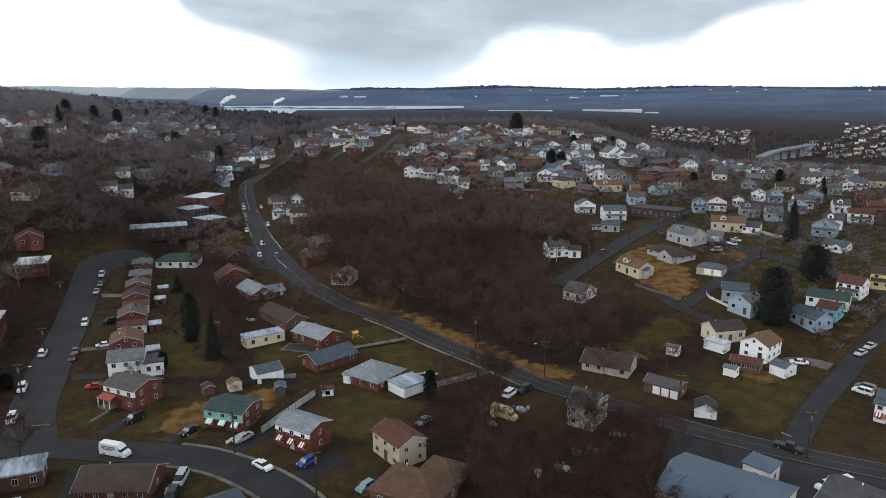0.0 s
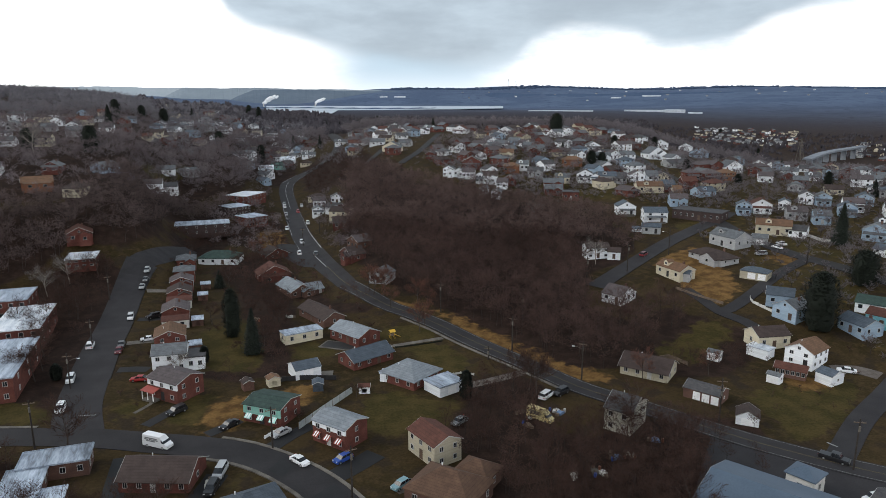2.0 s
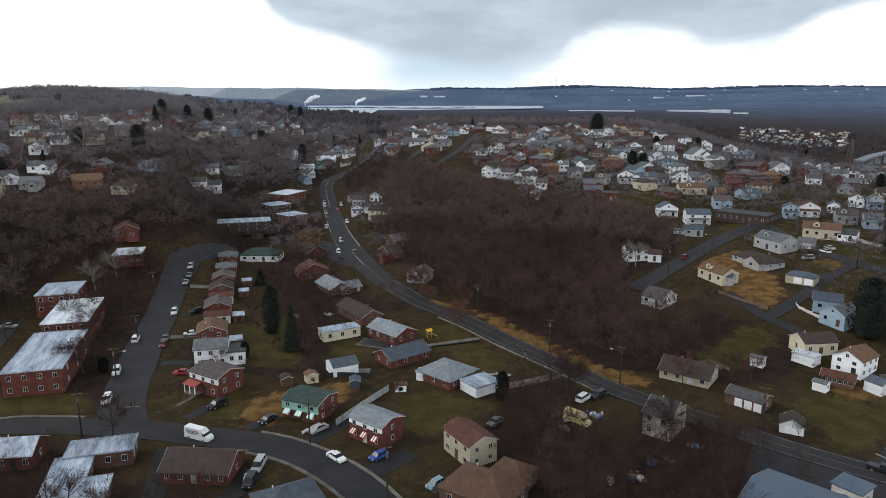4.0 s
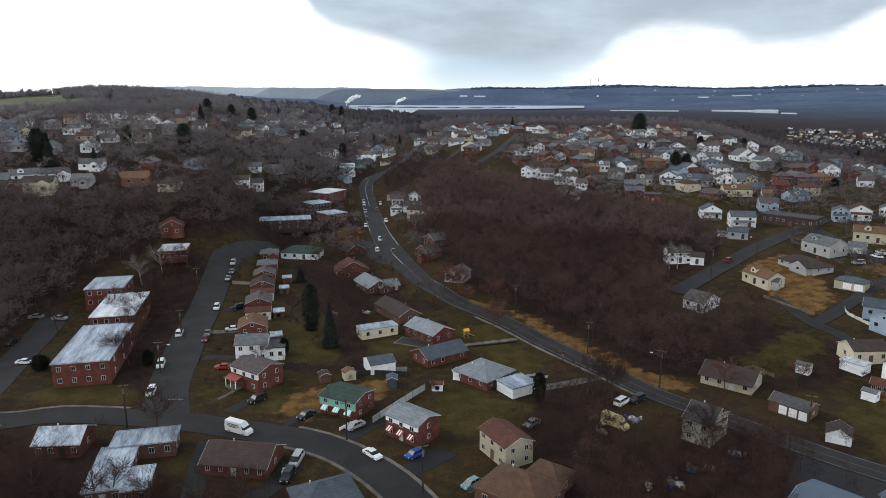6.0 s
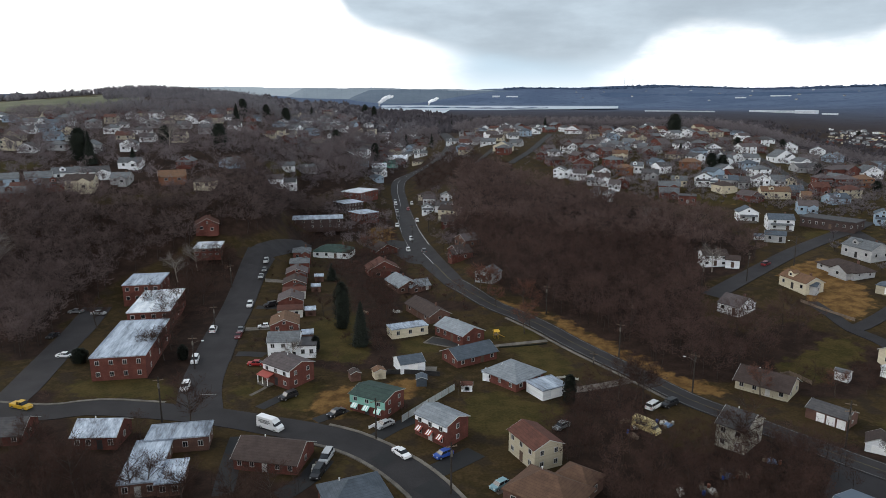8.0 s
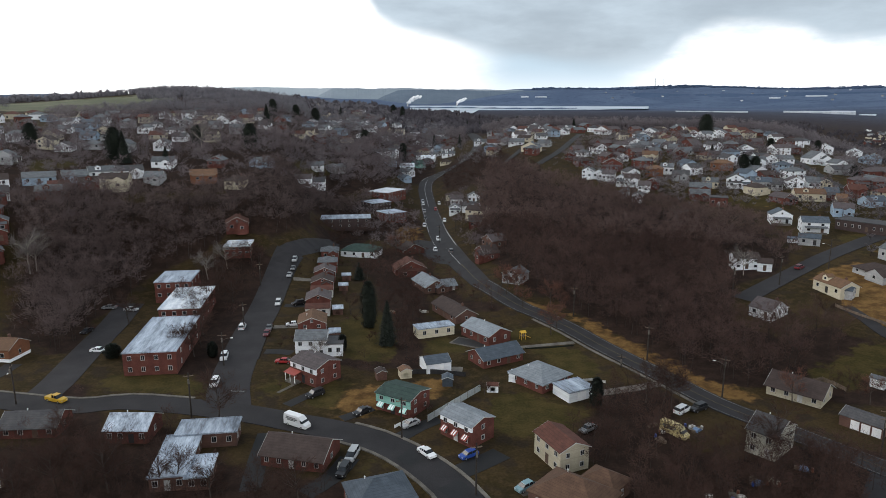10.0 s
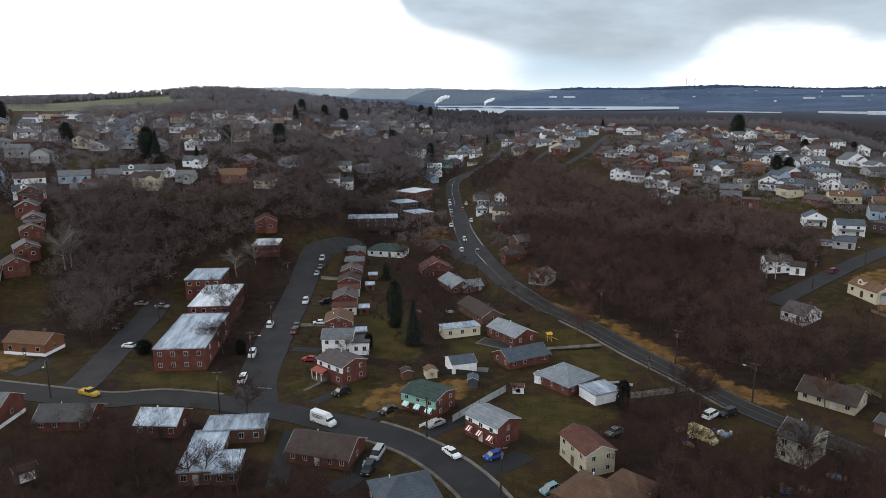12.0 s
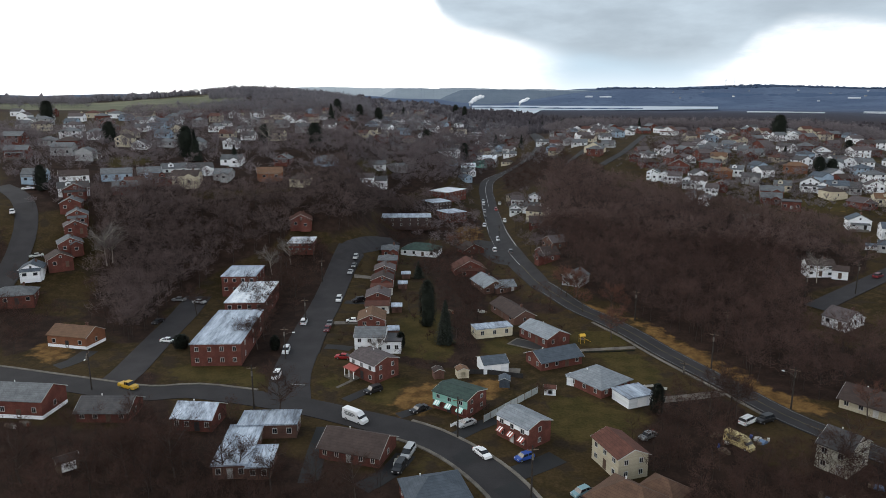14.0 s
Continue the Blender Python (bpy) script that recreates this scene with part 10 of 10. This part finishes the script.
tree(-98.8, 225.6, 9.0, label='leafless tree with dark bare branches beside the flats', seed=5, material='twig')
tree(-85.1, 184.8, 8.0, label='leafless tree with dark bare branches beside the flats', seed=0, material='twig')
tree(-101.0, 243.9, 9.0, label='leafless tree with dark bare branches beside the flats', seed=2, material='twig')
patch("road_patch", [(-19.0, 125.5), (-16.8, 129.8), (-13.6, 126.8), (-16.0, 122.7)], 0.16, "asphalt_new", "darker patch of fresh asphalt in the road", "road", step=1.5)
patch("road_patch", [(-9.8, 115.2), (-6.0, 119.2), (-3.0, 115.8), (-6.1, 111.6)], 0.16, "asphalt_new", "darker patch of fresh asphalt in the road", "road", step=1.5)
strip("pavement", MAIN_ROAD[6:11], 0.4, 0.22, "concrete", "narrow concrete pavement beside the main road", "pavement", off=-4.6)


# ---- ground ----
def axis(near0, near1, step, far, grow=1.09):
    """Even steps over the near stretch, widening out to the far ends."""
    mid = list(np.arange(near0, near1 + step, step))
    for sign in (-1, 1):
        p, d = (mid[0], step) if sign < 0 else (mid[-1], step)
        while abs(p) < far:
            d *= grow
            p += sign * d
            mid = [p] + mid if sign < 0 else mid + [p]
    return np.array(mid)


def ground():
    xs, ys = axis(-200, 200, 2.8, 5600, 1.06), axis(90, 330, 2.8, 5600, 1.06)
    X, Y = np.meshgrid(xs, ys)
    Z = terrain(X, Y)
    nx, ny = len(xs), len(ys)
    me = bpy.data.meshes.new("ground")
    i = np.arange(nx * ny).reshape(ny, nx)
    quads = np.stack((i[:-1, :-1], i[:-1, 1:], i[1:, 1:], i[1:, :-1]), -1).reshape(-1, 4)
    me.vertices.add(nx * ny)
    me.vertices.foreach_set("co", np.stack((X, Y, Z), -1).astype(np.float32).ravel())
    me.loops.add(len(quads) * 4)
    me.loops.foreach_set("vertex_index", quads.astype(np.int32).ravel())
    me.polygons.add(len(quads))
    me.polygons.foreach_set("loop_start", np.arange(0, len(quads) * 4, 4, dtype=np.int32))
    me.update(calc_edges=True)
    me.polygons.foreach_set("use_smooth", np.ones(len(quads), bool))
    for name, polys in (("litter", WOODS), ("mown", MOWN), ("dry", DRY), ("pasture", PASTURE)):
        lit = np.zeros(X.shape)
        for poly in polys:
            lit = np.maximum(lit, inside(X, Y, poly))
        if name == "litter":
            for poly in YARDS:
                lit = np.maximum(lit, 0.2 * inside(X, Y, poly))
        if name in ("mown", "dry"):
            for poly in YARDS:
                lit = np.maximum(lit, (0.45 if name == "mown" else 0.2) * inside(X, Y, poly))
        if name == "litter":
            lit = np.where(np.hypot(X, Y) > 720, np.maximum(lit, 0.7), lit)
        soft = (lit + np.roll(lit, 1, 0) + np.roll(lit, -1, 0) + np.roll(lit, 1, 1) + np.roll(lit, -1, 1)) / 5
        me.attributes.new(name, "FLOAT", "POINT").data.foreach_set("value", soft.astype(np.float32).ravel())
    # share of haze blue in the ground colour, rising with distance
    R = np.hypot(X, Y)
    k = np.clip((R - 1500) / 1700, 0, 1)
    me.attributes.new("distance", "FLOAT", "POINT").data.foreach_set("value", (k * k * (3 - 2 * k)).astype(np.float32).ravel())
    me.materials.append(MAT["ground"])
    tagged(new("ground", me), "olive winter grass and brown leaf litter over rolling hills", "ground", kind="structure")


ground()


# ---- far river, works, bridge and ridges ----
def polar(a, r, z=None):
    """A place by its bearing to the left of +y and its distance."""
    x, y = -r * math.sin(radians(a)), r * math.cos(radians(a))
    return Vector((x, y, gz(x, y) if z is None else z))


def river():
    bm = bmesh.new()
    rows = []
    for k in range(41):
        f = k / 40
        a = 13.5 - 25.5 * f
        near, far = 1900 + 60 * math.sin(f * 9) + (520 if f > 0.45 else 0) + 1500 * max(0, f - 0.85), 3420 - 60 * math.sin(f * 5)
        rows.append([bm.verts.new(polar(a, r, 24.0)) for r in (near, far)])
    for p, q in zip(rows, rows[1:]):
        bm.faces.new((p[0], q[0], q[1], p[1]))
    tagged(new("water", mesh_of("water", bm, "water")), "wide river with the bright sky's reflection put into its colour", "river", kind="structure")
    # a dark wooded spit that splits the river
    bm = bmesh.new()
    rows = []
    for k in range(31):
        f = k / 30
        p, w = polar(11.5 - 18 * f, 2720 + 120 * math.sin(f * 6), 23.6), 50 * math.sin(math.pi * min(1, max(0.03, f))) + 15
        d = p.normalized() * w
        rows.append([bm.verts.new(q) for q in (p - d, p + Vector((0, 0, 3 + 1.5 * math.sin(k * 2.1))), p + d)])
    for p, q in zip(rows, rows[1:]):
        for i in (0, 1):
            bm.faces.new((p[i], q[i], q[i + 1], p[i + 1]))
    tagged(new("island", mesh_of("island", bm, "hazed_wood")), "long dark wooded island in the river", "island", kind="structure")


river()


def works(a, r, w, d, h, turn, wall, roofing, label):
    p = polar(a, r)
    ob = thing("works_building", label, "industrial building", pose(p.x, p.y, p.z, 0, 0, a + turn), "works across the valley")
    body, top = house_meshes(w, d, h, "side", h * 0.3, wall, roofing, 0.5)
    part("wall", body, "", ob)
    part("roof", top, "", ob)


SHED = "long pale industrial shed across the valley"
for a, r, w, d, h, turn in ((-25.4, 2300, 60, 30, 12, 4), (-23.2, 2320, 130, 30, 7, 4), (-26.9, 2280, 40, 20, 4, 4), (-23.6, 3750, 90, 20, 6, 0), (-20.9, 3700, 50, 20, 6, 0), (-18.0, 2200, 90, 20, 3, 3), (-15.6, 2210, 120, 20, 3, 3), (-2.3, 3760, 40, 20, 9, 0), (-3.6, 3760, 60, 20, 7, 0)):
    works(a, r, float(w), float(d), h * 0.6, turn, "flat_white", "flat_white", SHED)


def stack(a, r, high, plume, seed):
    """A chimney stack and the steam that leaves it."""
    p = polar(a, r)
    ob = thing("chimney_stack", "tall pale chimney stack beside the river", "chimney", pose(p.x, p.y, p.z), "stacks beside the river")
    bm = bmesh.new()
    tube(bm, (0, 0, -2), (0, 0, high), 3, 2.2, 12)
    part("shaft", bm, "block", ob)
    rng = random.Random(seed)
    bm = bmesh.new()
    for k in range(26):
        f = k / 25
        c = Vector((plume * f * 1.1 + rng.uniform(-3, 3), rng.uniform(-4, 4), high + plume * 0.55 * f ** 0.7 + rng.uniform(-4, 4)))
        bmesh.ops.create_icosphere(bm, subdivisions=1, radius=plume / 60 * (3 + 6 * math.sin(math.pi * min(1, 0.15 + f * 0.8))) * rng.uniform(0.7, 1.2), matrix=Matrix.Translation(c) @ Euler((rng.uniform(0, 6), rng.uniform(0, 6), 0)).to_matrix().to_4x4())
    st = new("steam", mesh_of("steam", bm, "steam"))
    st.matrix_basis = pose(p.x, p.y, p.z)
    tagged(st, "white plume of steam drifting from a stack", "steam", kind="stuff")


stack(7.2, 3100, 14, 58, 1)
stack(3.2, 3200, 14, 40, 2)


def bridge():
    a, b = polar(-34.9, 985, -8), polar(-38.3, 1200, -3)
    mid = polar(-36.1, 1085, -5)
    ob = thing("viaduct", "pale concrete road viaduct on tall piers", "bridge", pose(a.x, a.y, 0))
    line = glide([(p.x - a.x, p.y - a.y) for p in (a, mid, b)], 14)
    n = len(line)
    bm = bmesh.new()
    rows = []
    for i, p in enumerate(line):
        d = (line[min(i + 1, n - 1)] - line[max(i - 1, 0)]).normalized()
        s = Vector((d.y, -d.x, 0)) * 5.5
        z = -8 + 5 * i / (n - 1)
        rows.append([bm.verts.new(q) for q in (p - s + Vector((0, 0, z)), p - s + Vector((0, 0, z + 2.4)), p + s + Vector((0, 0, z + 2.4)), p + s + Vector((0, 0, z)))])
    for p, q in zip(rows, rows[1:]):
        for i in range(4):
            j = (i + 1) % 4
            bm.faces.new((p[i], p[j], q[j], q[i]))
    bm.faces.new(rows[0])
    bm.faces.new(rows[-1])
    part("deck", bm, "viaduct", ob)
    for i in range(1, n - 1, 2):
        p = line[i]
        g = gz(a.x + p.x, a.y + p.y)
        z = -8 + 5 * i / (n - 1)
        bm = bmesh.new()
        for v in box(bm, -0.7, 0.7, -3.5, 3.5, g - 2, z, 0):
            v.co = Matrix.Rotation(radians(35), 3, "Z") @ v.co + Vector((p.x, p.y, 0))
        part("pier", bm, "viaduct", ob)


bridge()


def pylon(a, r, high):
    p = polar(a, r)
    ob = thing("pylon", "grey steel lattice transmission tower", "pylon", pose(p.x, p.y, p.z, 0, 0, 20), "transmission towers")
    for sx in (-1, 1):
        for sy in (-1, 1):
            bm = bmesh.new()
            tube(bm, (sx * 4, sy * 4, -1), (sx * 0.6, sy * 0.6, high), 0.35, 0.2, 4)
            part("leg", bm, "concrete", ob)
    for k in range(5):
        f, g = k / 5, (k + 1) / 5
        for sx in (-1, 1):
            bm = bmesh.new()
            tube(bm, (sx * (4 - 3.4 * f), -(4 - 3.4 * f), high * f), (-sx * (4 - 3.4 * g), -(4 - 3.4 * g), high * g), 0.16, 0.16, 3)
            part("brace", bm, "concrete", ob)
    for z in (0.72, 0.84, 0.96):
        bm = bmesh.new()
        box(bm, -6, 6, -0.25, 0.25, high * z, high * z + 0.5)
        part("arm", bm, "concrete", ob)


pylon(-34.4, 985, 34)
pylon(-12.4, 4600, 60)
pylon(-13.0, 4600, 60)


def ridge_trees(name, label, count, bearing, distance, tall, material, seed, slim=(0.2, 0.45)):
    """Distant woodland, each tree a ragged narrow clump of boughs."""
    rng = np.random.default_rng(seed)
    V, T = [], []
    for _ in range(count):
        p = polar(rng.uniform(min(bearing), max(bearing)), rng.uniform(*distance))
        if name == "valley_woods" and -40 < math.degrees(math.atan2(-p.x, p.y)) < -33 and p.length < 1180:
            continue
        h = rng.uniform(*tall) * (0.75 + 0.5 * rng.random() ** 2)
        for _ in range(3):
            k, n = len(V), 4
            w = h * rng.uniform(*slim)
            ox, oy, hh = p.x + rng.normal(0, w * 0.8), p.y + rng.normal(0, w * 0.8), h * rng.uniform(0.55, 1.0)
            for i in range(n):
                a = 6.283 * i / n + rng.uniform(-0.5, 0.5)
                V.append((ox + math.cos(a) * w * 0.5, oy + math.sin(a) * w * 0.5, p.z - 1))
                V.append((ox + math.cos(a) * w * rng.uniform(0.5, 1.1), oy + math.sin(a) * w * rng.uniform(0.5, 1.1), p.z + hh * rng.uniform(0.35, 0.8)))
            V.append((ox + rng.normal(0, w * 0.3), oy, p.z + hh))
            for i in range(n):
                j = (i + 1) % n
                T += [(k + 2 * i, k + 2 * j, k + 2 * j + 1), (k + 2 * i, k + 2 * j + 1, k + 2 * i + 1), (k + 2 * i + 1, k + 2 * j + 1, k + 2 * n)]
    tagged(new(name, arrays_mesh(name, np.array(V), np.array(T), material)), label, "woods", kind="stuff")


def hazy_ridge(name, label, bearings, r, crest, seed, material):
    """A distant hill as a long mound: its foot towards the valley, its crest rising and falling."""
    rng = random.Random(seed)
    waves = [(rng.uniform(0.15, 0.5), rng.uniform(0, 6.3), 1.0), (rng.uniform(0.7, 1.2), rng.uniform(0, 6.3), 0.45), (rng.uniform(2.5, 4.0), rng.uniform(0, 6.3), 0.16), (rng.uniform(7, 11), rng.uniform(0, 6.3), 0.08)]
    bm, rows, n = bmesh.new(), [], 260
    for i in range(n + 1):
        f = i / n
        a = bearings[0] + (bearings[1] - bearings[0]) * f
        top = crest * min(1.0, f / 0.1, (1 - f) / 0.22) ** 0.7 + sum(h * math.sin(k * a + p) for k, p, h in waves) * 5.0 + rng.uniform(-1, 1)
        rows.append([bm.verts.new(polar(a, r + q, z)) for q, z in ((-420, 16.0), (-210, 16 + (top - 16) * 0.62), (-60, 16 + (top - 16) * 0.93), (0, top), (120, top * 0.8))])
    for p, q in zip(rows, rows[1:]):
        for k in range(4):
            bm.faces.new((p[k], q[k], q[k + 1], p[k + 1]))
    tagged(new(name, mesh_of(name, bm, material)), label, "hills", kind="structure")


# each layer's mist is only its material colour
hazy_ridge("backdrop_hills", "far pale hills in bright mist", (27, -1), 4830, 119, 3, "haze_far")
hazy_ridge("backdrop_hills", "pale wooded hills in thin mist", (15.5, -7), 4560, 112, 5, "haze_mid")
hazy_ridge("backdrop_hills", "wooded hills across the river, blue-grey with haze", (10.5, -15), 4300, 100, 8, "haze_near")
hazy_ridge("backdrop_hills", "wooded slope across the valley, dark blue with haze", (-7, -48), 3950, 84, 11, "slope_hazed")
ridge_trees("ridge_woods", "distant woods along the skyline, blue-grey with haze", 1300, (-3, -46), (4500, 4800), (5, 13), "hazed_wood", 5, (0.5, 1.2))
ridge_trees("valley_woods", "distant grey woods across the valley", 1500, (-18, -48), (900, 1700), (5, 9), "bank_wood", 6)
ridge_trees("shore_woods", "grey-brown woods along the river bank", 2700, (16, -24), (800, 1850), (7, 12), "bank_wood", 7)
ridge_trees("hilltop_brush", "grey-brown brush along the hilltop", 1500, (12.5, 27.5), (860, 1000), (4, 8), "twig_hazed_pale", 8)
ridge_trees("hilltop_hedge", "grey-brown trees along the skyline of the hill", 420, (27, 50), (960, 1010), (4, 9), "twig_hazed_pale", 18)
